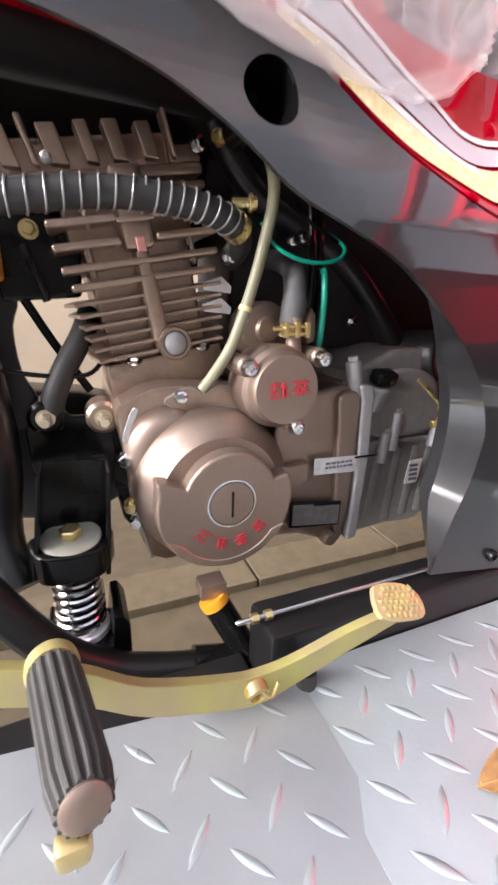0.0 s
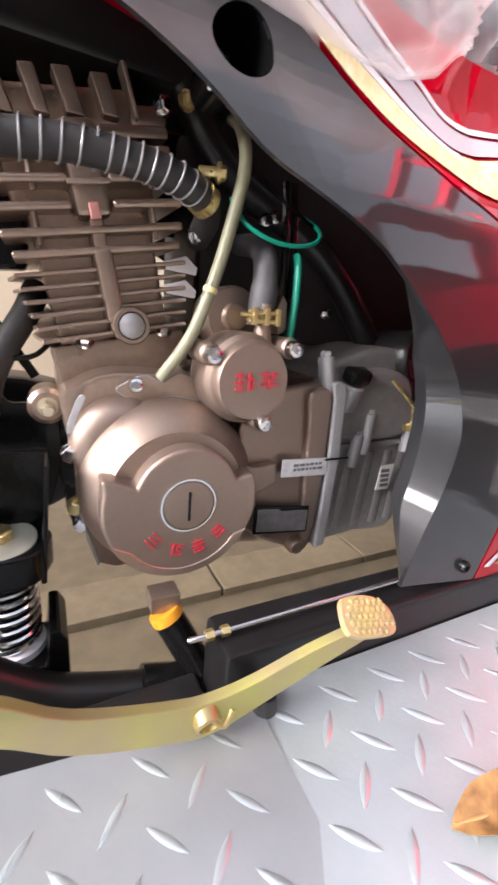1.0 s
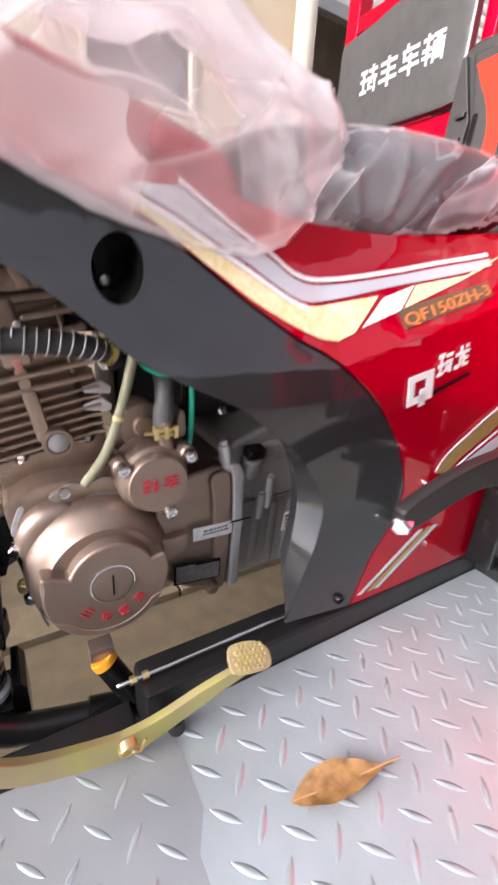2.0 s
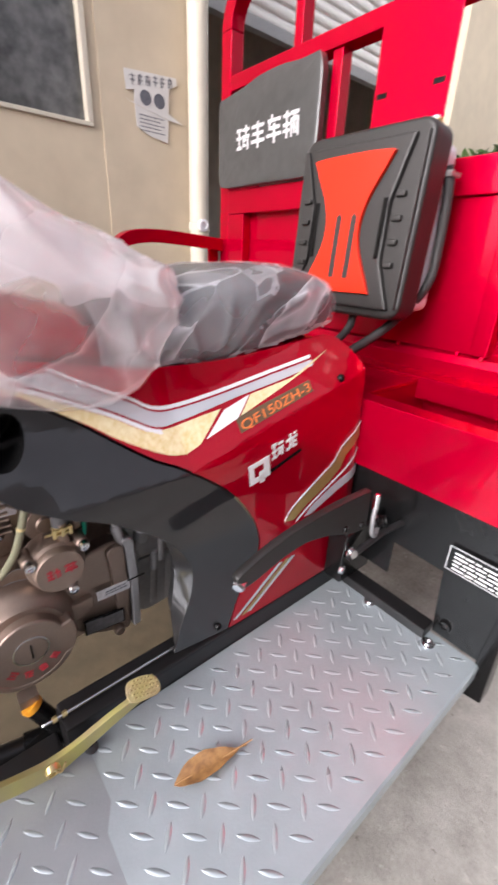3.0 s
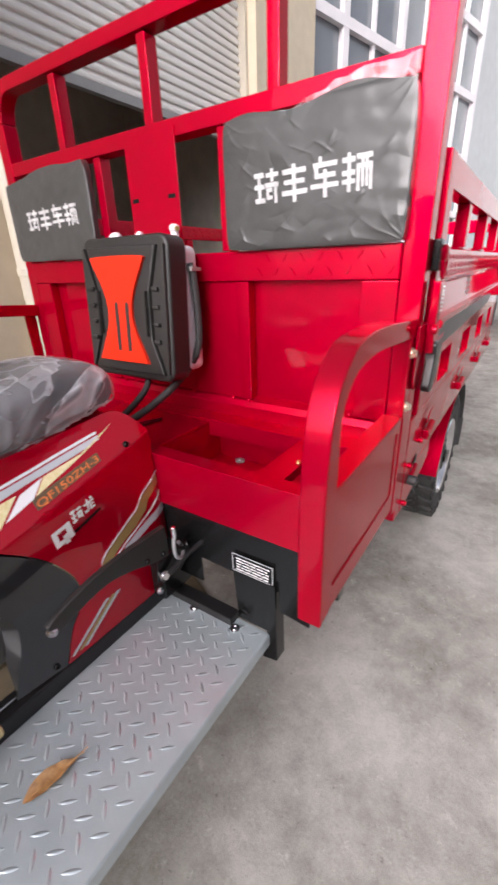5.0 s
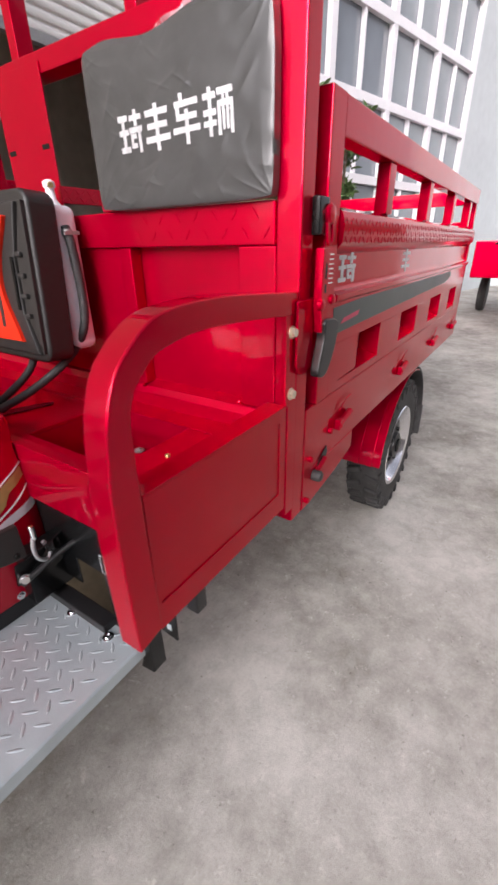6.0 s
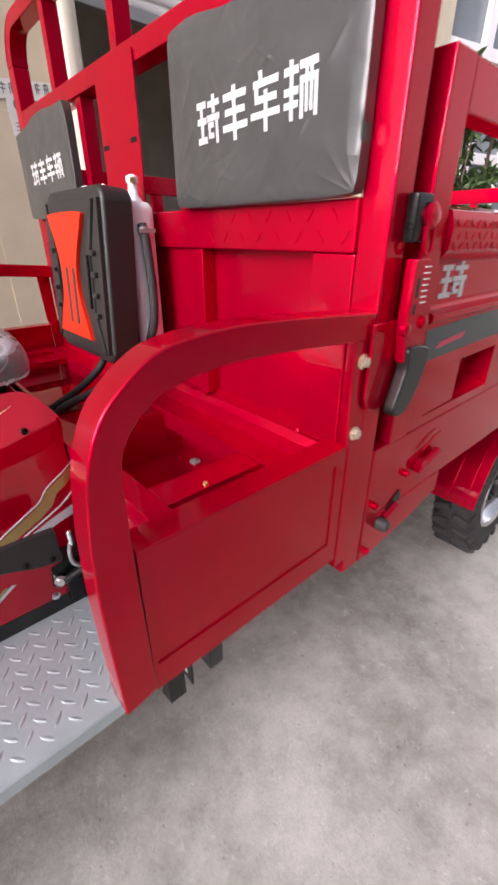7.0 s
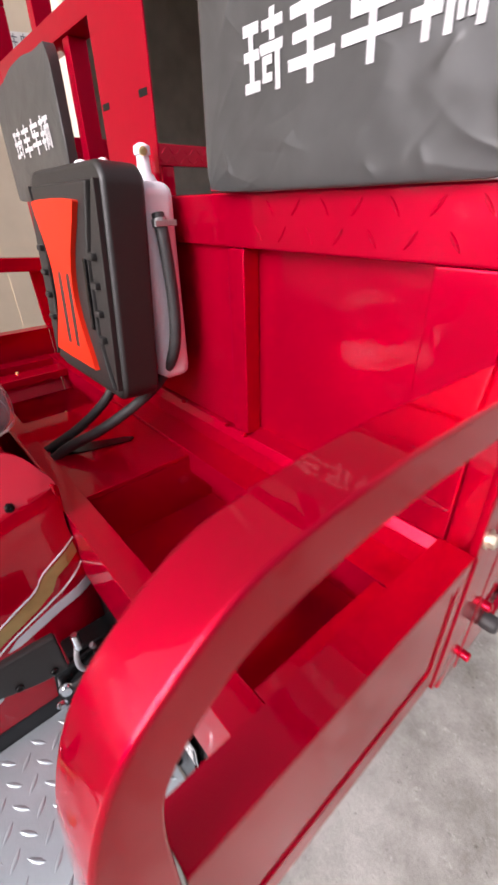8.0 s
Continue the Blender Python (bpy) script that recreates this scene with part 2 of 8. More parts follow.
CREAM = material("cream_sticker", (0.76, 0.69, 0.48), 0.35, var=0.10, scale=230, big=110, stretch=(1, 1, 0.4), tint=(0.64, 0.50, 0.20))
SILVER = material("silver_sticker", (0.55, 0.56, 0.60), 0.35, metal=0.25, var=0.06, scale=30)
WHITE = material("white_sticker", (0.78, 0.77, 0.80), 0.35, var=0.04, scale=30)
GOLD = material("gold_sticker", (0.34, 0.235, 0.085), 0.35, metal=0.3, var=0.15, scale=90)
PINK = material("crimson_sticker", (0.55, 0.02, 0.08), 0.35, var=0.06, scale=30)
ORANGE_PRINT = material("orange_print", (0.75, 0.20, 0.05), 0.45, var=0.15, scale=90)
BROWN = material("brown_sticker", (0.12, 0.075, 0.04), 0.4, var=0.25, scale=120)
PALE_TUBE = material("pale_rubber_tube", (0.27, 0.265, 0.175), 0.4, var=0.12, scale=60)
GREEN = material("green_wire", (0.0, 0.30, 0.20), 0.35, var=0.08, scale=60)
YELLOW = material("yellow_ring", (0.75, 0.32, 0.02), 0.45, var=0.1, scale=60)
LABEL = material("foil_label", (0.52, 0.52, 0.53), 0.4, metal=0.3, var=0.25, scale=180)
CONCRETE = concrete("worn_concrete", (0.165, 0.153, 0.13), (0.50, 0.482, 0.44))
PLASTER = material("cream_plaster", (0.68, 0.59, 0.44), 0.85, var=0.08, scale=9, big=1.2, bump=0.15, bump_scale=70)
PIER = material("pale_plaster", (0.60, 0.51, 0.375), 0.85, var=0.1, scale=7, big=1.5, bump=0.15, bump_scale=60, tint=(0.52, 0.435, 0.315))
GREYWALL = material("pale_grey_render", (0.46, 0.49, 0.50), 0.85, var=0.08, scale=6, big=0.8)
PIPE = material("cream_pvc", (0.58, 0.53, 0.43), 0.45, var=0.06, scale=20)
SHUTTER = material("white_shutter_steel", (0.76, 0.745, 0.72), 0.45, var=0.06, scale=12, big=2, tint=(0.74, 0.72, 0.68), stretch=(0.3, 1, 1))
DARKROOM = material("dim_interior", (0.50, 0.46, 0.41), 0.9, var=0.15, scale=4)
FRAME_WHITE = material("white_window_frame", (0.76, 0.74, 0.76), 0.4, var=0.05, scale=10)
GLASS = material("window_glass", (0.16, 0.18, 0.20), 0.08, var=0.25, scale=1.2, big=0.5, coat=0.6)
DULLGLASS = material("dusty_window_glass", (0.13, 0.13, 0.127), 0.2, var=0.5, scale=16, big=5, tint=(0.012, 0.012, 0.013))
PAPER = material("worn_paper", (0.66, 0.64, 0.61), 0.8, var=0.08, scale=30)
INK = material("grey_ink", (0.13, 0.13, 0.15), 0.8, var=0.15, scale=60)
LEAF_BROWN = material("dry_leaf", (0.33, 0.18, 0.065), 0.5, var=0.35, scale=140, big=45, tint=(0.14, 0.065, 0.025))
LEAF_GREEN = material("green_leaves", (0.06, 0.105, 0.03), 0.5, var=0.5, scale=12, big=5)
BARK = material("bark", (0.12, 0.09, 0.06), 0.9, var=0.3, scale=40)
BAND = material("dark_green_decal", (0.030, 0.044, 0.040), 0.35, var=0.2, scale=30)
FILM_BAG = film("milky_polythene", (0.97, 0.95, 0.96), 0.55, 0.13, spec=0.8, bump=0.3, bump_scale=14.0, glow=0.45, crumple=(15.0, (0, -25, 10), (2.0, 1, 1), 0.24, 0.60, 0.7))
FILM_HEM = film("doubled_polythene_hem", (0.97, 0.95, 0.96), 0.5, 0.13, spec=0.8, bump=0.3, bump_scale=14.0, glow=0.45)
FOAM = film("white_foam", (0.97, 0.96, 0.97), 0.1, 0.5, spec=0.3, bump=0.1, glow=0.25)
FILM_SEAT = film("clear_polythene", (0.85, 0.86, 0.90), 0.65, 0.10, spec=1.0, bump=0.3, bump_scale=18.0, glow=0.3, crumple=(26.0, (0, -40, 6), (4.5, 1, 1), 0.09, 0.36, 0.65))


# ---- building helpers ----
BASE = {}


def mesh_ob(name, bm, mat, smooth=35):
    bmesh.ops.recalc_face_normals(bm, faces=bm.faces)
    me = bpy.data.meshes.new(name)
    bm.to_mesh(me)
    bm.free()
    me.materials.append(mat)
    me.polygons.foreach_set("use_smooth", [True] * len(me.polygons))
    me.set_sharp_from_angle(angle=radians(smooth))
    ob = new(name, me)
    if smooth <= 45:
        wn = ob.modifiers.new("even_faces", "WEIGHTED_NORMAL")
        wn.keep_sharp, wn.weight = True, 60
    return ob


def thing(name, base, label, category, group="", kind=""):
    ob = new(name)
    ob.location = base
    BASE[ob.name] = Vector(base)
    return tagged(ob, label, category, group, kind)


def solo(name, bm, mat, label="", category="", group="", kind="", smooth=35):
    return tagged(mesh_ob(name, bm, mat, smooth), label, category, group, kind)


def part(name, bm, mat, parent, label="", smooth=35):
    ob = mesh_ob(name, bm, mat, smooth)
    ob.parent = parent
    if parent.name in BASE:
        ob.matrix_parent_inverse = Matrix.Translation(-BASE[parent.name])
    return tagged(ob, label)


def merge(bm, tmp, m=None):
    if m is not None:
        bmesh.ops.transform(tmp, matrix=m, verts=tmp.verts)
    me = bpy.data.meshes.new("tmp")
    tmp.to_mesh(me)
    tmp.free()
    bm.from_mesh(me)
    bpy.data.meshes.remove(me)
    return bm


def box(bm, x0, x1, y0, y1, z0, z1, bev=0.002, m=None, seg=2):
    t = bmesh.new()
    bmesh.ops.create_cube(t, size=1.0)
    bmesh.ops.scale(t, vec=(x1 - x0, y1 - y0, z1 - z0), verts=t.verts)
    bmesh.ops.translate(t, vec=((x0 + x1) / 2, (y0 + y1) / 2, (z0 + z1) / 2), verts=t.verts)
    if bev:
        bmesh.ops.bevel(t, geom=t.edges[:], offset=bev, segments=seg, affect="EDGES", clamp_overlap=True, profile=0.5)
    return merge(bm, t, m)


def put(p, axis, d):
    a, b = p
    return {"y": (a, d, b), "x": (d, a, b), "z": (a, b, d)}[axis]


def prism(bm, pts, axis, d0, d1, bev=0.0, seg=2, m=None, angle=25):
    """An outline of 2D points, pushed along an axis from d0 to d1."""
    t = bmesh.new()
    lo = [t.verts.new(put(p, axis, d0)) for p in pts]
    hi = [t.verts.new(put(p, axis, d1)) for p in pts]
    k = len(pts)
    t.faces.new(lo)
    t.faces.new(hi[::-1])
    for i in range(k):
        t.faces.new((lo[i], hi[i], hi[(i + 1) % k], lo[(i + 1) % k]))
    bmesh.ops.recalc_face_normals(t, faces=t.faces)
    if bev:
        es = [e for e in t.edges if len(e.link_faces) == 2 and e.calc_face_angle(0) > radians(angle)]
        bmesh.ops.bevel(t, geom=es, offset=bev, segments=seg, affect="EDGES", clamp_overlap=True, profile=0.5)
    return merge(bm, t, m)


def band(bm, outer, inner, axis, d0, d1):
    """A strip between two lines of as many points, pushed along an axis."""
    t = bmesh.new()
    a, b, c, d = ([t.verts.new(put(p, axis, v)) for p in line] for line, v in ((outer, d0), (inner, d0), (inner, d1), (outer, d1)))
    for i in range(len(outer) - 1):
        for u, v in ((a, b), (b, c), (c, d), (d, a)):
            t.faces.new((u[i], u[i + 1], v[i + 1], v[i]))
    t.faces.new((a[0], b[0], c[0], d[0]))
    t.faces.new((a[-1], b[-1], c[-1], d[-1]))
    bmesh.ops.recalc_face_normals(t, faces=t.faces)
    es = [e for e in t.edges if e.calc_face_angle(0) > radians(50)]
    bmesh.ops.bevel(t, geom=es, offset=0.003, segments=2, affect="EDGES", clamp_overlap=True, profile=0.5)
    return merge(bm, t)


def curve(pts, steps=8):
    """A smooth line through the points."""
    p = [Vector(q) for q in pts]
    p = [p[0] * 2 - p[1]] + p + [p[-1] * 2 - p[-2]]
    out = []
    for i in range(1, len(p) - 2):
        a, b, c, d = p[i - 1:i + 3]
        for s in range(steps):
            t = s / steps
            out.append(0.5 * (2 * b + (c - a) * t + (2 * a - 5 * b + 4 * c - d) * t * t + (3 * b - a - 3 * c + d) * t ** 3))
    return out + [p[-2]]


def tube(bm, pts, r, n=12, steps=6, closed_ends=True, radii=None):
    line = curve(pts, steps) if steps > 1 else [Vector(p) for p in pts]
    up = Vector((0.13, 0.31, 0.94))
    rings, k = [], len(line)
    for i, p in enumerate(line):
        d = (line[min(i + 1, k - 1)] - line[max(i - 1, 0)]).normalized()
        a = d.cross(up).normalized()
        up = a.cross(d).normalized()
        rr = radii(i / (k - 1)) if radii else r
        rings.append([bm.verts.new(p + rr * (math.cos(2 * math.pi * j / n) * a + math.sin(2 * math.pi * j / n) * up)) for j in range(n)])
    for s, e in zip(rings, rings[1:]):
        for j in range(n):
            bm.faces.new((s[j], s[(j + 1) % n], e[(j + 1) % n], e[j]))
    if closed_ends:
        bm.faces.new(rings[0][::-1])
        bm.faces.new(rings[-1])
    return bm


def lathe(bm, prof, c, axis=(0, -1, 0), n=36, cap=True):
    """Rings (radius, height along the axis) round a centre."""
    ax = Vector(axis).normalized()
    a = ax.orthogonal().normalized()
    b = ax.cross(a)
    c = Vector(c)
    rings = []
    for r, h in prof:
        if r < 1e-6:
            rings.append([bm.verts.new(c + ax * h)])
        else:
            rings.append([bm.verts.new(c + ax * h + r * (math.cos(2 * math.pi * j / n) * a + math.sin(2 * math.pi * j / n) * b)) for j in range(n)])
    for s, e in zip(rings, rings[1:]):
        for j in range(n):
            q = [s[j % len(s)], s[(j + 1) % len(s)], e[(j + 1) % len(e)], e[j % len(e)]]
            q = list(dict.fromkeys(q))
            if len(q) > 2:
                bm.faces.new(q)
    for r in (rings[0], rings[-1]):
        if cap and len(r) > 2:
            bm.faces.new(r)
    return bm


def bolt(bm, c, axis=(0, -1, 0), r=0.006, h=0.006, washer=1.35):
    """A hexagon head on its washer."""
    lathe(bm, [(r * washer, -0.001), (r * washer, 0.0012), (r, 0.0014)], c, axis, 20)
    lathe(bm, [(r, 0.001), (r, h * 0.85), (r * 0.8, h)], c, axis, 6)
    return bm


def round_bolt(bm, c, axis=(0, -1, 0), r=0.006, h=0.005):
    lathe(bm, [(r, -0.002), (r, h * 0.5), (r * 0.85, h * 0.9), (r * 0.5, h), (r * 0.45, h * 0.6), (0, h * 0.6)], c, axis, 20)
    return bm


def coil(bm, c, axis, r, length, turns, wire, n=8, per=18):
    ax = Vector(axis).normalized()
    a = ax.orthogonal().normalized()
    b = ax.cross(a)
    k = int(turns * per)
    pts = [Vector(c) + ax * length * i / k + r * (math.cos(2 * math.pi * i / per) * a + math.sin(2 * math.pi * i / per) * b) for i in range(k + 1)]
    return tube(bm, pts, wire, n, 1)


def B():
    return bmesh.new()


# ---- the setting ----
def ground():
    bm = B()
    n = 40
    # finer towards the middle, out to the horizon
    def step(i):
        s = (i / n) * 2 - 1
        return math.copysign(abs(s) ** 4 * 600 + abs(s) * 4, s)
    vs = [[bm.verts.new((step(i) + 1.0, step(j), 0)) for j in range(n + 1)] for i in range(n + 1)]
    for i in range(n):
        for j in range(n):
            bm.faces.new((vs[i][j], vs[i + 1][j], vs[i + 1][j + 1], vs[i][j + 1]))
    solo("ground", bm, CONCRETE, "worn grey concrete yard with scuffs and fine cracks", "ground", kind="structure")


WALL_Y = 2.40


def shop_wall():
    """The shop front behind the tricycle: pier with a poster, a roller shutter bay, a second pier."""
    bm = B()
    box(bm, -3.0, 0.55, WALL_Y, WALL_Y + 0.25, 0, 4.6, 0)
    box(bm, 0.55, 1.16, WALL_Y, WALL_Y + 0.25, 0, 1.55, 0)
    box(bm, 0.55, 1.16, WALL_Y, WALL_Y + 0.25, 2.35, 4.6, 0)
    box(bm, 1.11, 1.16, WALL_Y, WALL_Y + 0.25, 1.55, 2.35, 0)
    box(bm, 1.16, 1.775, WALL_Y - 0.006, WALL_Y + 0.25, 0, 4.6, 0)
    solo("wall_north", bm, PIER, "pale beige plastered wall pier with faint stains", "wall", kind="structure")
    bm = B()
    box(bm, 4.62, 5.95, WALL_Y, WALL_Y + 0.3, 0, 6.5, 0.004)
    box(bm, 1.775, 4.62, WALL_Y + 0.02, WALL_Y + 0.3, 3.75, 6.5, 0.004)
    box(bm, -3.0, 1.775, WALL_Y + 0.02, WALL_Y + 0.3, 4.6, 6.5, 0.004)
    solo("wall_north_upper", bm, PLASTER, "cream plastered wall round the shutter bay", "wall", kind="structure")
    bm = B()
    box(bm, 1.3, 5.2, WALL_Y + 2.5, WALL_Y + 2.6, 0, 3.8, 0)
    box(bm, 1.3, 1.4, WALL_Y + 0.3, WALL_Y + 2.6, 0, 3.8, 0)
    box(bm, 5.1, 5.2, WALL_Y + 0.3, WALL_Y + 2.6, 0, 3.8, 0)
    box(bm, 1.3, 5.2, WALL_Y + 0.3, WALL_Y + 2.6, 3.76, 3.8, 0)
    solo("wall_inner", bm, DARKROOM, "dim unlit store room behind the shutter", "wall", kind="structure")
    # dark window on the pier's side
    bm = B()
    box(bm, 0.55, 1.11, WALL_Y + 0.04, WALL_Y + 0.06, 1.55, 2.35, 0)
    w = solo("window_1", bm, DULLGLASS, "dusty dark window pane in a thin metal frame", "window", kind="structure")
    bm = B()
    for x0, x1, z0, z1 in ((0.55, 1.11, 1.55, 1.570), (0.55, 1.11, 2.325, 2.35), (1.082, 1.11, 1.570, 2.325), (0.55, 0.575, 1.570, 2.325)):
        box(bm, x0, x1, WALL_Y - 0.012, WALL_Y + 0.04, z0, z1, 0.003)
    part("window_frame", bm, PIPE, w, "thin cream window frame")
    # shutter
    sh = thing("roller_shutter", (3.2, WALL_Y + 0.2, 2.36), "half-raised white steel roller shutter with ribbed slats", "shutter")
    z, k = 2.385, 0
    slat = None
    while z < 3.75:
        if slat is None:
            bm = B()
            prof = [(-0.004, 0), (0.016, 0.001), (0.024, 0.010), (0.026, 0.026), (0.021, 0.042), (0.008, 0.053), (-0.006, 0.058), (-0.006, 0.0695), (-0.012, 0.0695), (-0.012, 0)]
            prism(bm, [(WALL_Y + 0.2 - a, z + b) for a, b in prof], "x", 1.80, 4.58, 0)
            slat = part("slat", bm, SHUTTER, sh)
        else:
            s = slat.copy()
            scene.collection.objects.link(s)
            s.location.z += 0.07 * k
        z += 0.07
        k += 1
    bm = B()
    box(bm, 1.80, 4.58, WALL_Y + 0.165, WALL_Y + 0.225, 2.315, 2.383, 0.006)
    part("bottom_bar", bm, ALLOY_DARK, sh, "grey steel bottom bar")
    bm = B()
    box(bm, 4.575, 4.62, WALL_Y + 0.1, WALL_Y + 0.26, 0.0, 3.75, 0.004)
    part("guide_rail", bm, PIPE, sh, "pale steel guide rail")
    bm = B()
    box(bm, 1.78, 1.80, WALL_Y + 0.1, WALL_Y + 0.26, 0.0, 3.75, 0.004)
    part("guide_rail", bm, ALLOY_DARK, sh)


def down_pipe():
    p = thing("down_pipe", (1.703, WALL_Y - 0.08, 0), "cream plastic rain pipe clipped to the pier", "pipe")
    bm = B()
    tube(bm, [(1.703, WALL_Y - 0.085, 0.0), (1.703, WALL_Y - 0.085, 4.6)], 0.058, 24, 1)
    part("pipe", bm, PIPE, p)
    for z in (1.125, 2.75):
        bm = B()
        lathe(bm, [(0.060, -0.025), (0.065, -0.02), (0.065, 0.02), (0.060, 0.025)], (1.703, WALL_Y - 0.085, z), (0, 0, 1), 24)
        c = part("clip", bm, PIPE, p, "cream pipe clip")
        bm = B()
        lathe(bm, [(0.035, 0), (0.035, 0.02), (0.022, 0.024), (0.02, 0.01), (0, 0.01)], (1.690, WALL_Y - 0.142, z + 0.01), (0, -1, 0), 20)
        part("clamp_ring", bm, FRAME_WHITE, c)


def poster():
    y = WALL_Y - 0.008
    p = thing("poster", (1.42, y, 1.55), "torn white paper notice with two round pictograms glued to the pier", "poster")
    bm = B()
    prism(bm, [(1.292, 1.836), (1.36, 1.842), (1.603, 1.862), (1.612, 1.83), (1.55, 1.80), (1.50, 1.795), (1.42, 1.775), (1.30, 1.748)], "y", y - 0.004, y - 0.001)
    part("upper_sheet", bm, PAPER, p)
    bm = B()
    prism(bm, [(1.345, 1.757), (1.42, 1.778), (1.555, 1.803), (1.548, 1.69), (1.64, 1.655), (1.55, 1.66), (1.33, 1.70), (1.29, 1.712), (1.34, 1.70)], "y", y - 0.006, y - 0.0042)
    part("middle_sheet", bm, PAPER, p)
    bm = B()
    prism(bm, [(1.345, 1.696), (1.548, 1.66), (1.54, 1.55), (1.44, 1.565), (1.40, 1.575), (1.35, 1.60)], "y", y - 0.0042, y - 0.0012)
    part("lower_sheet", bm, PAPER, p)
    for k in range(6):
        bm = B()
        x = 1.325 + 0.045 * k
        for (a, b, c, d) in ((0, 0, 0.028, 0.004), (0.012, -0.018, 0.016, 0.03), (0, 0.018, 0.028, 0.022), (0.002, -0.02, 0.006, 0.02), (0.022, -0.02, 0.026, 0.014))[: 3 + k % 3]:
            z = 1.795 + 0.006 * k
            box(bm, x + a, x + c, y - 0.0052, y - 0.0042, z + min(b, d), z + max(b, d), 0)
        part("heading_mark", bm, INK, p)
    for cx in (1.41, 1.493):
        bm = B()
        lathe(bm, [(0.034, 0), (0.034, 0.0012), (0.026, 0.0012), (0.026, 0.0004), (0, 0.0004)], (cx, y - 0.0062, 1.735), (0, -1, 0), 24)
        lathe(bm, [(0.014, 0), (0.012, 0.0016), (0, 0.0018)], (cx, y - 0.0062, 1.738), (0, -1, 0), 16)
        part("pictogram", bm, INK, p, "round printed warning sign")
    for k in range(5):
        bm = B()
        box(bm, 1.37, 1.52 - 0.02 * (k % 2), y - 0.0052, y - 0.0042, 1.585 + 0.017 * k, 1.589 + 0.017 * k, 0)
        part("text_line", bm, INK, p)


def window_wall():
    """The next building, a wall of white-framed windows, a little turned."""
    m = pose(5.95, WALL_Y + 0.06, 0, 0, 0, -13.0)
    length = 8.5
    bm = B()
    box(bm, 0, length, 0.12, 0.35, 0, 7.5, 0, m)
    box(bm, 5.02, length, -0.02, 0.119, 0, 7.5, 0, m)
    box(bm, 0, 5.02, -0.02, 0.119, 0, 1.0, 0, m)
    solo("wall_window_house", bm, GREYWALL, "pale rendered building front behind the windows", "wall", kind="structure")
    rows = [1.0, 1.98, 2.96, 3.94, 4.92, 5.90, 6.88]
    cols = [0.02, 0.69, 1.38, 2.12, 2.83, 3.54, 4.25, 4.97]
    w = thing("window_2", m @ Vector((3, 0, 1.32)), "tall wall of grey glass panes in white metal frames", "window", kind="structure")
    for r0, r1 in zip(rows, rows[1:]):
        for c0, c1 in zip(cols, cols[1:]):
            bm = B()
            box(bm, c0, c1, 0.05, 0.06, r0, r1, 0, m)
            part("pane", bm, GLASS, w)
    for i, c in enumerate(cols):
        t = 0.062 if i % 2 == 1 else 0.026
        bm = B()
        box(bm, c - t, c + t, -0.03 if i % 2 == 1 else -0.012, 0.048, rows[0], rows[-1], 0.004, m)
        part("mullion", bm, FRAME_WHITE, w)
    for i, r in enumerate(rows):
        t = 0.06
        bm = B()
        box(bm, cols[0], cols[-1], -0.034, 0.046, r - t, r + t, 0.004, m)
        part("transom", bm, FRAME_WHITE, w)
    bm = B()
    box(bm, 14.0, 14.4, -3.5, 6.0, 0, 9.0, 0)
    solo("wall_far", bm, GREYWALL, "plain pale grey rendered wall of a far building", "wall", kind="structure")


def surroundings():
    # brown strip whose colour is also darkened for the shade under the tricycle
    mat = material("shaded_brown_concrete", (0.085, 0.066, 0.038), 0.9, var=0.3, scale=18, big=2.0, bump=0.4, bump_scale=50, tint=(0.055, 0.042, 0.024))
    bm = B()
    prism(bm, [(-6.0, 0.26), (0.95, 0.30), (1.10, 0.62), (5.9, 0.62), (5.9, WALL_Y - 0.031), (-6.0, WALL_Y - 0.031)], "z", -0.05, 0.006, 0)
    solo("pavement", bm, mat, "brown dusty concrete strip, also darkened for shade under the tricycle", "pavement", kind="structure")
    # unseen walls, added to hold back side light and darken reflections
    bm = B()
    box(bm, -9.3, 4.5, -4.4, -4.1, 0, 3.5, 0)
    box(bm, -9.3, -9.0, -4.09, 2.3, 0, 2.4, 0)
    solo("wall_south", bm, material("dull_render", (0.22, 0.21, 0.20), 0.9, var=0.15, scale=3, big=0.4), "unseen plain wall added to block light and darken reflections", "wall", kind="structure")


def kerb():
    """Chipped slab edges along the brown strip; their paler tone stands for lit ground."""
    k = thing("kerb", (0.4, 0.8, 0), "row of chipped slab edges, paler sandy tone standing for a lit band of ground", "kerb", kind="structure")
    sand = material("sandy_slab_edge", (0.115, 0.09, 0.054), 0.9, var=0.2, scale=30, big=5, bump=0.6, bump_scale=45, tint=(0.08, 0.062, 0.036), by_object=0.3)
    rnd = random.Random(5)
    for i in range(-4, 9):
        bm = B()
        x0, x1 = 0.375 + 0.42 * i, 0.375 + 0.42 * (i + 1) - 0.006
        n = 14
        line = []
        for j in range(n + 1):
            x = x0 + (x1 - x0) * j / n
            line.append((x, 0.862 + 0.008 * noise.noise(Vector((x * 22, i, 0)))))
        prism(bm, [(x0, 0.742), (x1, 0.742)] + line[::-1], "z", -0.05, 0.022 + rnd.uniform(0, 0.006), 0.004, 2, None, 50)
        part("kerb_stone", bm, sand, k)


ground()
kerb()
surroundings()
shop_wall()
down_pipe()
poster()
window_wall()

# ---- the cargo tricycle ----
YC = 0.433
TRIKE = thing("cargo_tricycle", (1.2, YC, 0.0), "new red three-wheeled motor cargo tricycle with grey trim and film-wrapped seat", "tricycle")


def both(y):
    return 2 * YC - y


# side cowls
def crease_z(x):
    return 0.706 + 0.265 * max(0.0, x - 0.334)


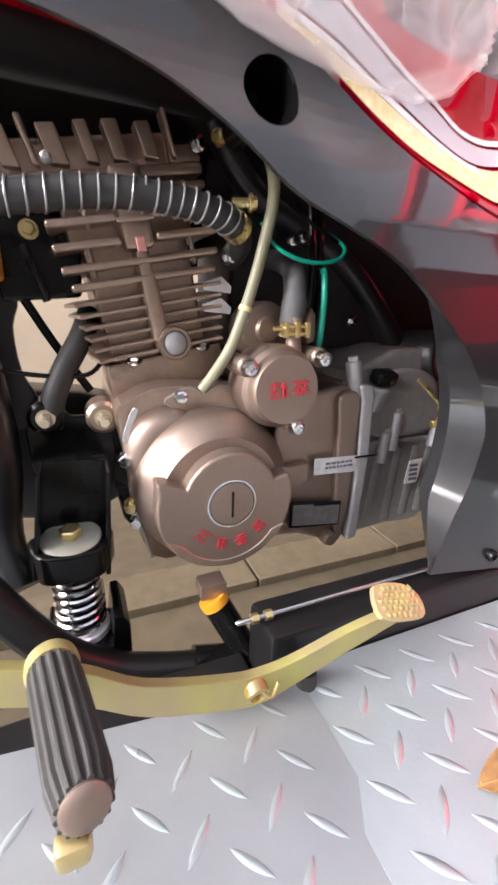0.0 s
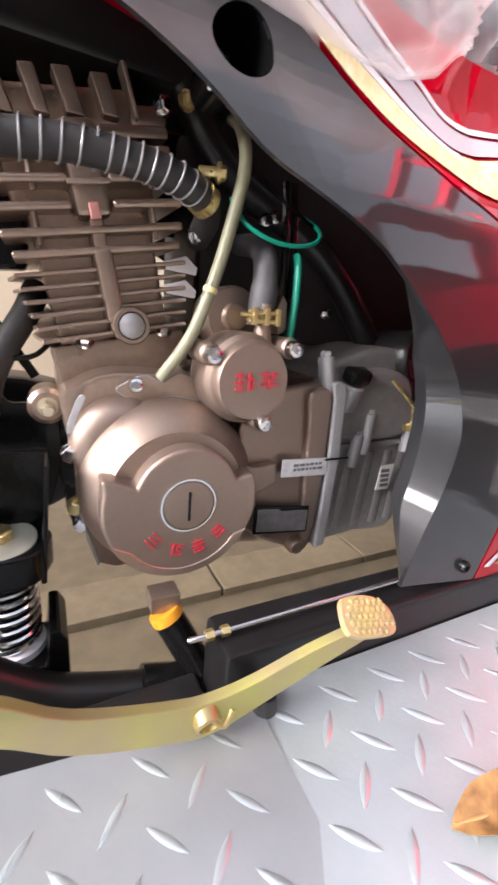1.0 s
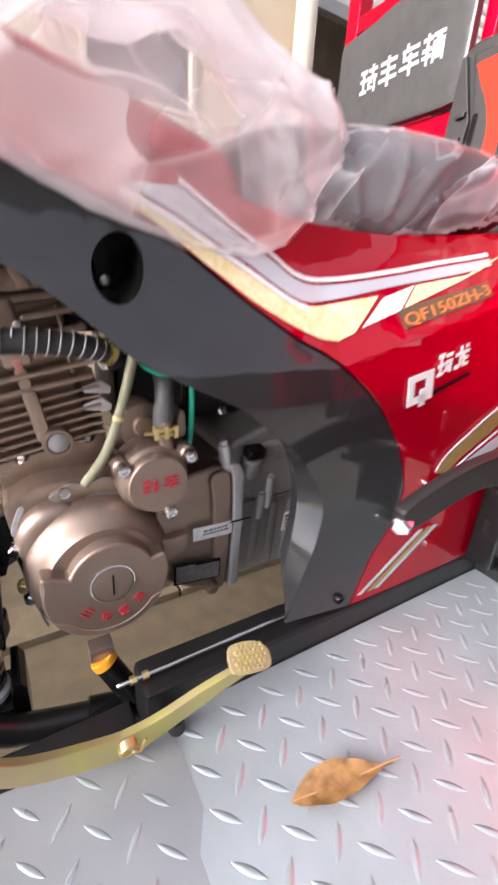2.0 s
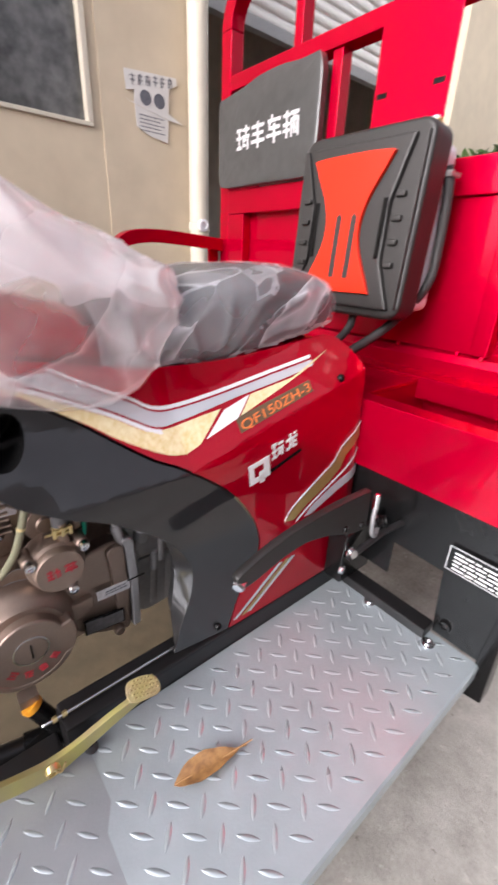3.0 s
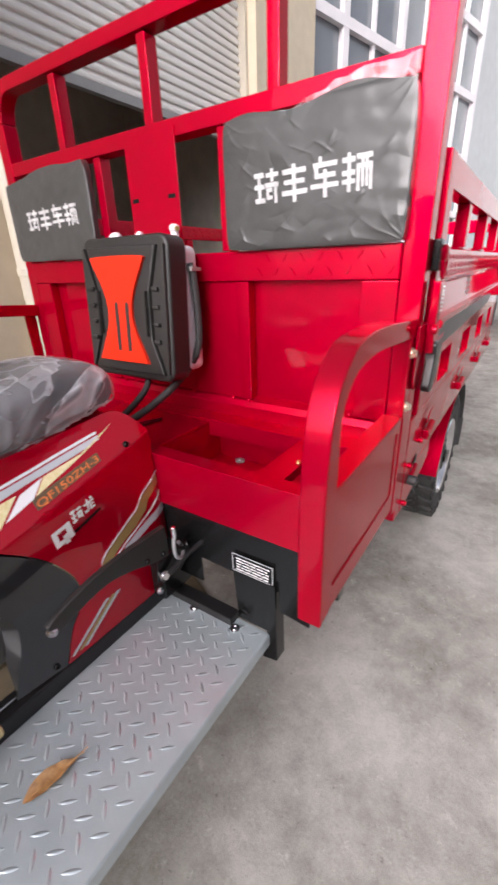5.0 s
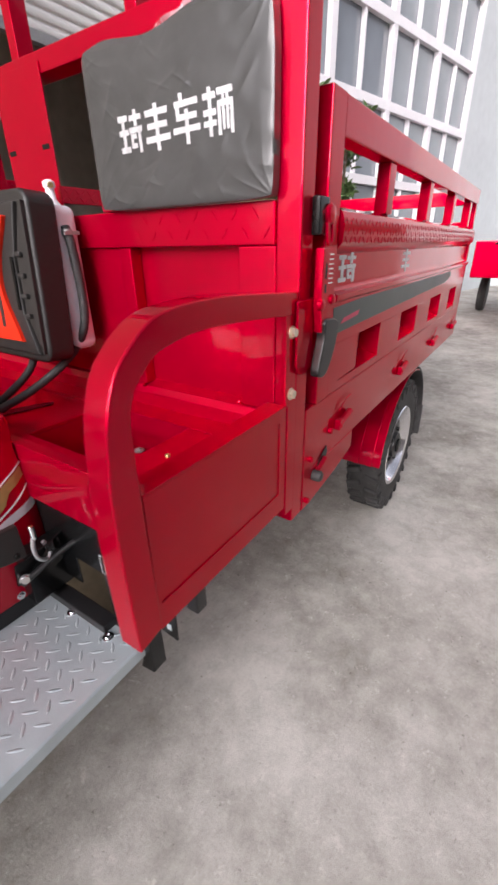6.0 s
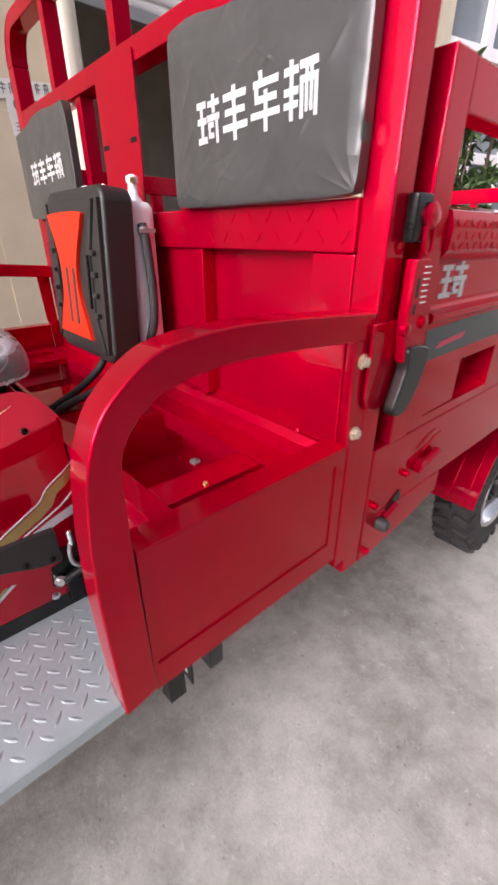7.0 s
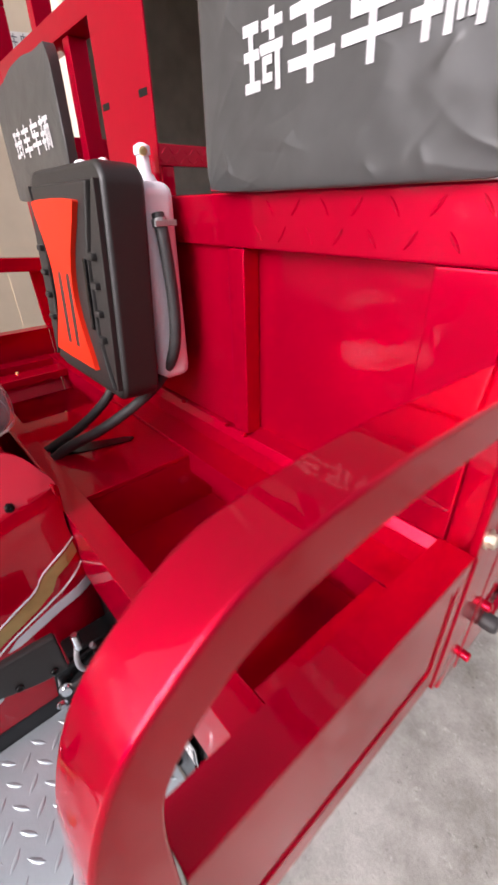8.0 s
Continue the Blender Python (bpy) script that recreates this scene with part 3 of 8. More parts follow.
FOLD = [-0.35, -0.27, -0.03, 0, 0.03, 0.063, 0.09, 0.2]


def eased(h, hs, ys, reach):
    """A profile with its corners rounded over a reach."""
    return sum(float(np.interp(h + reach * k / 4, hs, ys)) for k in range(-4, 5)) / 9


def cowl_y(x, z):
    h = z - crease_z(x)
    # one sharp crease behind, a plain swelling ahead of it
    y = eased(h, FOLD, [0.218, 0.220, 0.229, 0.234, 0.256, 0.285, 0.294, 0.31], min(0.018, abs(h) * 0.9))
    front = eased(h, [-0.35, -0.10, -0.03, 0.03, 0.055, 0.085, 0.20], [0.216, 0.222, 0.229, 0.253, 0.269, 0.297, 0.318], 0.018)
    w = max(0.0, min(1.0, (0.195 - x) / 0.05))
    y += (front - y) * w * w * (3 - 2 * w)
    return y + max(0.0, x - 0.655) ** 2 * 9.0


def shell(outline, off=0.0, thick=0.0025, mirror=False, nx=18, nz=22, hole=None, tri=False):
    """A panel cut to an outline in x and z, bent over the cowl's shape."""
    t = bmesh.new()
    vs = [t.verts.new((x, 0, z)) for x, z in outline]
    t.faces.new(vs)
    if hole:
        hv = [t.verts.new((x, 0, z)) for x, z in hole]
        es = [t.edges.new((hv[i], hv[(i + 1) % len(hv)])) for i in range(len(hv))]
        oe = [e for e in t.edges if e not in es]
        bmesh.ops.delete(t, geom=t.faces[:], context="FACES_ONLY")
        bmesh.ops.triangle_fill(t, edges=oe + es, use_beauty=True)
    if tri:
        bmesh.ops.triangulate(t, faces=t.faces[:], ngon_method="EAR_CLIP")
    xs, zs = [p[0] for p in outline], [p[1] for p in outline]
    x0, x1, z0, z1 = min(xs), max(xs), min(zs), max(zs)
    every = lambda: t.verts[:] + t.edges[:] + t.faces[:]
    for h in FOLD[1:-1] + [0.008, 0.016, 0.045, 0.075]:
        bmesh.ops.bisect_plane(t, geom=every(), plane_co=(0, 0, 0.706 + h), plane_no=(0, 0, 1))
        if x1 > 0.34:
            bmesh.ops.bisect_plane(t, geom=every(), plane_co=(0.334, 0, 0.706 + h), plane_no=(-0.265, 0, 1))
    for x in (0.245, 0.275, 0.334):
        bmesh.ops.bisect_plane(t, geom=every(), plane_co=(x, 0, 0), plane_no=(1, 0, 0))
    for i in range(1, nz):
        z = z0 + (z1 - z0) * i / nz
        bmesh.ops.bisect_plane(t, geom=t.verts[:] + t.edges[:] + t.faces[:], plane_co=(0, 0, z), plane_no=(0, 0, 1))
    for i in range(1, nx):
        x = x0 + (x1 - x0) * i / nx
        bmesh.ops.bisect_plane(t, geom=t.verts[:] + t.edges[:] + t.faces[:], plane_co=(x, 0, 0), plane_no=(1, 0, 0))
    for v in t.verts:
        v.co.y = cowl_y(v.co.x, v.co.z) - off
    bmesh.ops.recalc_face_normals(t, faces=t.faces)
    if thick:
        got = bmesh.ops.extrude_face_region(t, geom=t.faces[:])
        for v in (g for g in got["geom"] if isinstance(g, bmesh.types.BMVert)):
            v.co.y += thick
    if mirror:
        for v in t.verts:
            v.co.y = both(v.co.y)
    bmesh.ops.recalc_face_normals(t, faces=t.faces)
    return t


def smooth2(pts, steps=4, closed=True):
    """The outline rounded through its points."""
    p = [Vector((a, b, 0)) for a, b in pts]
    out, k = [], len(p)
    for i in range(k):
        a, b, c, d = p[i - 1], p[i], p[(i + 1) % k], p[(i + 2) % k]
        for s in range(steps):
            t = s / steps
            v = 0.5 * (2 * b + (c - a) * t + (2 * a - 5 * b + 4 * c - d) * t * t + (3 * b - a - 3 * c + d) * t ** 3)
            out.append((v.x, v.y))
    return out


OPENING = [(-0.10, 0.802), (-0.02, 0.798), (0.027, 0.791), (0.067, 0.776), (0.095, 0.757), (0.118, 0.738), (0.14, 0.718), (0.178, 0.698), (0.22, 0.678), (0.252, 0.652), (0.278, 0.625), (0.297, 0.592), (0.304, 0.556), (0.301, 0.516), (0.293, 0.475), (0.288, 0.427)]
SEAM = [(0.384, 0.412), (0.408, 0.475), (0.430, 0.505), (0.444, 0.54), (0.443, 0.57), (0.425, 0.611), (0.384, 0.663), (0.325, 0.709), (0.29, 0.727), (0.25, 0.755), (0.21, 0.785), (0.165, 0.812), (0.11, 0.832), (0.0, 0.85), (-0.10, 0.86)]


def flow(pts, steps=4):
    """An open outline, rounded through its points."""
    return [(q.x, q.z) for q in curve([(a, 0, b) for a, b in pts], steps)]


OPENING, SEAM = flow(OPENING, 3), flow(SEAM, 3)
HOLE = [(0.142 + 0.0195 * math.cos(a) + 0.006 * math.sin(a), 0.779 + 0.0255 * math.sin(a)) for a in [2 * math.pi * i / 28 for i in range(28)]]
RED_LINE = flow([(0.387, 0.412), (0.411, 0.475), (0.433, 0.505), (0.4465, 0.54), (0.4455, 0.57), (0.427, 0.613), (0.386, 0.666), (0.327, 0.712), (0.292, 0.730), (0.252, 0.758), (0.212, 0.788), (0.167, 0.815), (0.112, 0.835), (0.05, 0.846)], 3) + flow([(0.06, 0.87), (0.2, 0.85), (0.30, 0.832), (0.41, 0.829), (0.50, 0.836), (0.58, 0.846), (0.622, 0.850), (0.648, 0.842), (0.668, 0.820), (0.682, 0.79), (0.676, 0.74), (0.680, 0.70), (0.700, 0.634), (0.694, 0.56), (0.690, 0.45), (0.688, 0.372)], 3)


def cowls():
    # the opening is cut wider behind, where a slanting facet leads in to the engine
    cut = [(x + float(np.interp(z, [0.427, 0.47, 0.51, 0.555, 0.60, 0.67], [0, 0.009, 0.017, 0.021, 0.013, 0])), z) for x, z in OPENING]
    grey = part("front_cowl", shell(cut + SEAM, 0, 0.004, nx=34, nz=40, hole=HOLE), GREY, TRIKE, "dark grey plastic side cowl with an oval hole", 30)
    # the turned-in lip round the engine opening
    bm = B()
    prev = None
    for (x, z), (xi, zi) in zip(flow(cut, 3), flow(OPENING, 3)):
        y = cowl_y(x, z)
        k = min(1.0, (x - xi) / 0.012)
        row = [bm.verts.new(p) for p in ((x, y + 0.003, z), (x, y, z), (xi + 0.004, y + 0.007 + 0.017 * k, zi + 0.003), (xi + 0.008, y + 0.012 + 0.028 * k, zi + 0.006))]
        if prev:
            for i in range(3):
                bm.faces.new((prev[i], row[i], row[i + 1], prev[i + 1]))
        prev = row
    part("lip", bm, GREY, grey, smooth=30)
    # tunnel behind the oval hole
    bm = B()
    prev = None
    ring = [[], []]
    for x, z in HOLE:
        ring[0].append(bm.verts.new((x, cowl_y(x, z) + 0.001, z)))
        ring[1].append(bm.verts.new((0.146 + (x - 0.142) * 0.8, 0.345, 0.782 + (z - 0.779) * 0.8)))
    for i in range(len(HOLE)):
        j = (i + 1) % len(HOLE)
        bm.faces.new((ring[0][i], ring[0][j], ring[1][j], ring[1][i]))
    bm.faces.new(ring[1])
    part("recess", bm, BLACK, grey, "black moulded recess")
    bm = B()
    round_bolt(bm, (0.142, 0.338, 0.768), (0, -1, 0), 0.005)
    tube(bm, [(0.132, 0.335, 0.785), (0.131, 0.315, 0.772), (0.129, 0.303, 0.760)], 0.0015, 8, 4)
    part("fixing_bolt", bm, CHROME, grey)
    bm = B()
    round_bolt(bm, (0.364, cowl_y(0.364, 0.431) - 0.0005, 0.431), r=0.006)
    part("screw", bm, BLACK, grey)
    red = part("side_cowl", shell(RED_LINE, 0.0, 0.004, nx=32, nz=36), RED_COWL, TRIKE, "glossy red plastic side cowl with striped stickers", 30)
    bm = B()
    round_bolt(bm, (0.617, cowl_y(0.617, 0.789) - 0.0005, 0.789), r=0.0065)
    part("screw", bm, BLACK, red)
    # stickers, bent over the same shape
    def sticker(name, pts, mat, off=0.0018, label=""):
        part(name, shell(pts, off, 0.0006, nx=10, nz=8, tri=True), mat, red, label, 22)
    # three nested lines: lower edge of the silver band, its upper edge, the white line's upper edge
    edge_a = flow([(0.150, 0.838), (0.190, 0.821), (0.222, 0.805), (0.258, 0.787), (0.280, 0.774), (0.300, 0.763), (0.313, 0.7595), (0.330, 0.760), (0.367, 0.7665), (0.431, 0.780), (0.470, 0.787), (0.527, 0.798), (0.575, 0.809)], 3)
    edge_b = flow([(0.195, 0.842), (0.225, 0.825), (0.252, 0.810), (0.281, 0.796), (0.298, 0.785), (0.312, 0.779), (0.333, 0.777), (0.376, 0.782), (0.439, 0.793), (0.490, 0.803), (0.545, 0.813), (0.577, 0.819)], 3)
    def lift(line, d):
        return [(x, z + d) for x, z in line]
    def strip(low, high):
        return low + high[::-1]
    sticker("cream_stripe", flow([(0.150, 0.826), (0.170, 0.8165), (0.196, 0.799), (0.231, 0.776), (0.252, 0.761), (0.280, 0.745), (0.311, 0.731), (0.334, 0.7275)], 3) + [(0.356, 0.735), (0.400, 0.7695), (0.3665, 0.764), (0.330, 0.7575), (0.313, 0.757), (0.300, 0.759)] + lift(edge_a, -0.0075)[14::-1], CREAM)
    sticker("pale_fringe", strip(lift(edge_a, -0.0068)[:19], lift(edge_a, -0.0015)[:19]), WHITE)
    sticker("silver_band", strip(lift(edge_a, 0.0012), lift(edge_b, -0.0012)), SILVER)
    sticker("white_line", strip(lift(edge_b, 0.0014), lift(edge_b, 0.0055)), WHITE)
    sticker("white_block", [(0.3665, 0.7395), (0.405, 0.768), (0.450, 0.782), (0.420, 0.757)], WHITE)
    sticker("cream_wedge", [(0.4255, 0.759), (0.453, 0.7825), (0.530, 0.797), (0.612, 0.829), (0.556, 0.8045), (0.508, 0.787)], CREAM)
    sticker("model_plate", [(0.4165, 0.7395), (0.416, 0.757), (0.556, 0.7915), (0.556, 0.777)], BROWN)
    sticker("gold_wing", [(0.676, 0.698), (0.622, 0.664), (0.604, 0.640), (0.572, 0.622), (0.545, 0.608), (0.512, 0.585), (0.500, 0.569), (0.520, 0.566), (0.548, 0.585), (0.600, 0.610), (0.628, 0.630), (0.640, 0.652), (0.678, 0.676)], GOLD)
    upper = flow([(0.498, 0.570), (0.515, 0.590), (0.575, 0.626), (0.607, 0.644), (0.625, 0.668), (0.679, 0.702)], 3)
    under = flow([(0.525, 0.560), (0.560, 0.582), (0.640, 0.622), (0.682, 0.655)], 3)
    sticker("white_outline", strip(lift(upper, 0.0015), lift(upper, 0.0045)), WHITE, 0.0026)
    sticker("white_outline", strip(lift(under, 0.0), lift(under, 0.003)), WHITE, 0.0026)
    sticker("silver_wing", [(0.684, 0.623), (0.617, 0.601), (0.563, 0.578), (0.545, 0.562), (0.562, 0.562), (0.632, 0.588), (0.688, 0.603)], SILVER)
    for x in (0.395, 0.412, 0.424):
        sticker("slanted_stripe", [(x, 0.424), (x + 0.096, 0.492), (x + 0.104, 0.490), (x + 0.007, 0.423)], GOLD if x == 0.412 else SILVER)
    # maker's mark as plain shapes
    def on_cowl(name, rects, mat, off=0.0030):
        for pts in rects:
            part(name, shell(pts, off, 0.0008, nx=3, nz=3), mat, red)
    def quad(o, u, v, a, b, c, d):
        return [(o[0] + u[0] * s + v[0] * t, o[1] + u[1] * s + v[1] * t) for s, t in ((a, b), (c, b), (c, d), (a, d))]
    o, u, v = (0.4235, 0.660), (0.036, 0.008), (-0.004, 0.032)
    on_cowl("mark", [quad(o, u, v, 0, 0, 0.25, 1), quad(o, u, v, 0.75, 0, 1.05, 1), quad(o, u, v, 0.25, 0, 0.75, 0.25), quad(o, u, v, 0.25, 0.78, 0.75, 1), quad(o, u, v, 0.5, -0.15, 0.75, 0.45)], WHITE_PRINT)
    for ox, strokes in ((0.464, ((0, .8, .4, 1), (0, .4, .4, .55), (0, 0, .45, .15), (.15, .1, .28, .9), (.55, .75, 1, .9), (.5, .45, 1, .6), (.85, 0, 1, .5), (.55, .1, .8, .4))), (0.492, ((0, .6, 1, .75), (.3, .1, .45, 1), (0, 0, .35, .2), (.55, 0, .7, .7), (.55, 0, 1, .15), (.75, .3, .95, .45), (.7, .85, .9, 1)))):
        o, u, v = (ox, 0.690 + (ox - 0.464) * 0.25), (0.022, 0.006), (-0.001, 0.024)
        on_cowl("mark", [quad(o, u, v, *s) for s in strokes], WHITE_PRINT)
    on_cowl("mark_shadow", [[(0.462, 0.675), (0.524, 0.694), (0.525, 0.690), (0.464, 0.670)]], BLACK, 0.0022)
    # type code in orange letters
    txt = bpy.data.curves.new("type_code", "FONT")
    txt.body, txt.size, txt.extrude = "QF150ZH-3", 0.0185, 0.0003
    tob = new("type_code_text", txt)
    dg = bpy.context.evaluated_depsgraph_get()
    me = bpy.data.meshes.new_from_object(tob.evaluated_get(dg))
    bpy.data.objects.remove(tob)
    t = bmesh.new()
    t.from_mesh(me)
    xs = [q.co.x for q in t.verts]
    wide = max(xs) - min(xs)
    for q in t.verts:
        s, h, d = (q.co.x - min(xs)) / wide, q.co.y, q.co.z
        x = 0.4195 + 0.133 * s
        z = 0.7425 + 0.0365 * s + h * 0.80
        q.co = Vector((x, cowl_y(x, z) - 0.0032 - d, z))
    part("type_code", t, ORANGE_PRINT, red)
    # far side
    part("front_cowl", shell(OPENING + SEAM, 0, 0.004, mirror=True, nx=8, nz=8), GREY, TRIKE)
    part("side_cowl", shell(RED_LINE, 0, 0.004, mirror=True, nx=8, nz=8), RED_COWL, TRIKE)
    # rear face between the side cowls, under the seat
    bm = B()
    box(bm, 0.672, 0.678, 0.236, both(0.236), 0.38, 0.80, 0.002)
    part("rear_cowl", bm, RED_COWL, TRIKE)
    bm = B()
    prism(bm, [(0.34, 0.800), (0.635, 0.815), (0.645, 0.825), (0.635, 0.842), (0.34, 0.818)], "y", 0.305, both(0.305), 0.004)
    part("seat_pan", bm, RED_COWL, TRIKE)


cowls()


# seat, tank and their film
def wobble(p, f, a, seed=0.0):
    return a * noise.noise(Vector((p[0] * f + seed, p[1] * f - seed, p[2] * f + 2 * seed)))


def ridge(p, way, freq, warp, seed):
    """Sharp meandering folds across a direction, 0 to 1."""
    q = Vector(p) * warp + Vector((seed, seed * 2, -seed))
    s = Vector(p).dot(Vector(way)) * freq + 1.6 * noise.noise(q)
    return (1 - abs(2 * (s - math.floor(s)) - 1)) ** 5


def gate(p, freq, seed):
    """Lets folds come and go."""
    return max(0.0, min(1.0, 0.5 + 1.6 * noise.noise(Vector(p) * freq + Vector((seed, -seed, seed * 3)))))


def loft(sections, n=40, power=2.6):
    """Rounded sections (x, half width, z low, z high) strung along x."""
    t = bmesh.new()
    rings = []
    for x, w, z0, z1 in sections:
        ring = []
        for j in range(n):
            a = 2 * math.pi * j / n
            c, s = math.cos(a), math.sin(a)
            e = 2 / power
            ring.append(t.verts.new((x, YC + w * math.copysign(abs(c) ** e, c), (z0 + z1) / 2 + (z1 - z0) / 2 * math.copysign(abs(s) ** e, s))))
        rings.append(ring)
    for a, b in zip(rings, rings[1:]):
        for j in range(n):
            t.faces.new((a[j], a[(j + 1) % n], b[(j + 1) % n], b[j]))
    t.faces.new(rings[0])
    t.faces.new(rings[-1][::-1])
    return t


def between(rows, steps):
    """Rows of numbers, filled in smoothly."""
    out, k = [], len(rows)
    for i in range(k - 1):
        for s in range(steps):
            t = s / steps
            a, b, c, d = rows[max(i - 1, 0)], rows[i], rows[i + 1], rows[min(i + 2, k - 1)]
            out.append(tuple(0.5 * (2 * q + (r - p) * t + (2 * p - 5 * q + 4 * r - s4) * t * t + (3 * q - p - 3 * r + s4) * t ** 3) for p, q, r, s4 in zip(a, b, c, d)))
    return out + [rows[-1]]


def seat_and_tank():
    seat_rows = [(0.272, 0.088, 0.835, 0.890), (0.30, 0.112, 0.815, 0.914), (0.36, 0.128, 0.808, 0.930), (0.45, 0.136, 0.812, 0.945), (0.54, 0.138, 0.822, 0.951), (0.60, 0.138, 0.830, 0.950), (0.640, 0.134, 0.842, 0.942), (0.662, 0.118, 0.856, 0.928), (0.670, 0.095, 0.870, 0.912)]
    part("seat", loft(between(seat_rows, 4), 36, 2.9), SEAT, TRIKE, "black vinyl driver's seat")
    tank_rows = [(-0.30, 0.06, 0.86, 0.90), (-0.26, 0.09, 0.84, 0.945), (-0.12, 0.115, 0.835, 0.965), (0.02, 0.122, 0.83, 0.955), (0.12, 0.122, 0.815, 0.930), (0.20, 0.118, 0.808, 0.912), (0.26, 0.105, 0.806, 0.895), (0.29, 0.07, 0.82, 0.87)]
    part("fuel_tank", loft(between(tank_rows, 4), 36, 2.4), RED_COWL, TRIKE, "red fuel tank")


def hem_band(t, width, off):
    """The faces within a width of the open edge, once more, a little outside."""
    h = t.copy()
    h.normal_update()
    near = {v for v in h.verts if v.is_boundary}
    ring, steps = set(near), max(2, int(width / 0.0035))
    for _ in range(steps):
        ring |= {e.other_vert(v) for v in ring for e in v.link_edges}
    bmesh.ops.delete(h, geom=[f for f in h.faces if not all(v in ring for v in f.verts)], context="FACES")
    for v in h.verts:
        v.co += v.normal * off
    return h


def seat_film():
    """Clear film over the seat, slack, with a wavy hem."""
    rows = [(0.262, 0.113, 0.79, 0.910), (0.30, 0.121, 0.79, 0.918), (0.36, 0.131, 0.795, 0.932), (0.45, 0.139, 0.80, 0.947), (0.54, 0.141, 0.81, 0.953), (0.60, 0.141, 0.818, 0.952), (0.643, 0.137, 0.832, 0.944), (0.666, 0.121, 0.850, 0.930), (0.674, 0.098, 0.866, 0.914)]
    t = loft(between(rows, 22), 150, 2.9)
    drop = []
    for f in t.faces:
        c = f.calc_center_median()
        hem = float(np.interp(c.x, [0.26, 0.34, 0.375, 0.412, 0.448, 0.512, 0.60, 0.665], [0.83, 0.829, 0.828, 0.815, 0.831, 0.840, 0.858, 0.872])) + wobble(c, 40, 0.006)
        if c.z < hem or len(f.verts) > 4 and c.x < 0.3:
            drop.append(f)
    bmesh.ops.delete(t, geom=drop, context="FACES")
    for v in t.verts:
        p = v.co
        d = 0.001 + 0.003 * ridge(p, (0.75, 0, -0.9), 9, 4.0, 1.0) * gate(p, 8, 2) + 0.0015 * ridge(p, (0.8, 0.2, -0.5), 11, 4.0, 4.0) * gate(p, 9, 5) + wobble(p, 9, 0.003)
        # pulls that fan out from the hanging corner
        ang, far = math.atan2(p.z - 0.80, p.x - 0.40), math.hypot(p.z - 0.80, p.x - 0.40)
        for a0, wd in ((0.28, 0.02), (0.42, 0.03), (0.62, 0.035), (0.80, 0.025), (1.15, 0.04), (1.9, 0.05), (2.4, 0.05)):
            d += 0.0038 * min(1.0, far / 0.06) * math.exp(-abs(ang + 0.05 * math.sin(far * 40) - a0) / wd)
        d *= float(np.interp(p.z, [0.91, 0.94], [1.0, 0.35]))
        out = Vector((0, v.co.y - YC, (v.co.z - 0.89))).normalized()
        v.co += out * d
    cover = thing("seat_cover", (0.46, YC, 0.83), "clear crinkled plastic film over the black seat", "plastic cover")
    part("hem", hem_band(t, 0.010, 0.0012), FILM_HEM, cover, "doubled hem of the film", 60)
    part("film", t, FILM_SEAT, cover, "clear crinkled film", 60)


def tank_bag():
    """The big milky bag that hangs over tank and handlebar down to the seat."""
    t = bmesh.new()
    n, k = 150, 190
    rings = []
    for i in range(k + 1):
        s = i / k
        x = -0.42 + 0.798 * s
        # roof line falls towards the seat, hem rises at the end
        top = float(np.interp(x, [-0.42, -0.1, 0.05, 0.14, 0.20, 0.26, 0.31, 0.35, 0.37, 0.378], [1.30, 1.20, 1.12, 1.075, 1.045, 1.012, 0.985, 0.958, 0.932, 0.912]))
        low = float(np.interp(x, [-0.42, 0.02, 0.10, 0.15, 0.20, 0.26, 0.30, 0.335, 0.365, 0.378], [0.87, 0.850, 0.822, 0.803, 0.789, 0.783, 0.797, 0.832, 0.880, 0.900]))
        wid = float(np.interp(x, [-0.42, 0.0, 0.2, 0.30, 0.35, 0.378], [0.168, 0.170, 0.166, 0.156, 0.140, 0.118]))
        ring = []
        for j in range(n):
            a = 2 * math.pi * j / n
            c, q = math.cos(a), math.sin(a)
            e = 2 / (2.4 if q > 0 else 6.0)
            hh = math.copysign(abs(q) ** e, q)
            z = (top + low) / 2 + (top - low) / 2 * hh
            narrow = 1.0 - 0.55 * max(0.0, (z - 0.93) / 0.35)
            ring.append(t.verts.new((x, YC + wid * narrow * math.copysign(abs(c) ** e, c), z)))
        rings.append(ring)
    for a, b in zip(rings, rings[1:]):
        for j in range(n):
            t.faces.new((a[j], a[(j + 1) % n], b[(j + 1) % n], b[j]))
    t.normal_update()
    for v in t.verts:
        p = v.co.copy()
        d = 0.015 * ridge(p, (0.55, 0, 0.5), 7, 5.0, 3.0) * gate(p, 6, 1) + 0.013 * ridge(p, (0.7, 0.1, -0.6), 8, 4.0, 6.0) * gate(p, 5, 4) + 0.003 * ridge(p, (0.2, 0.6, 1.0), 20, 7.0, 9.0) * gate(p, 9, 7) + wobble(p, 6, 0.010, 3.1) - 0.008
        if p.z < 0.83:
            d *= 0.5
        v.co += v.normal * d
    bmesh.ops.delete(t, geom=[f for f in t.faces if f.calc_center_median().z < 0.84 and abs(f.calc_center_median().y - YC) < 0.13], context="FACES")
    bag = thing("plastic_bag", (0.0, YC, 0.82), "crumpled milky plastic bag pulled over tank and handlebar", "plastic cover")
    part("hem", hem_band(t, 0.022, 0.0016), FILM_HEM, bag, "doubled hem of the bag", 70)
    part("film", t, FILM_BAG, bag, "crumpled milky film", 70)


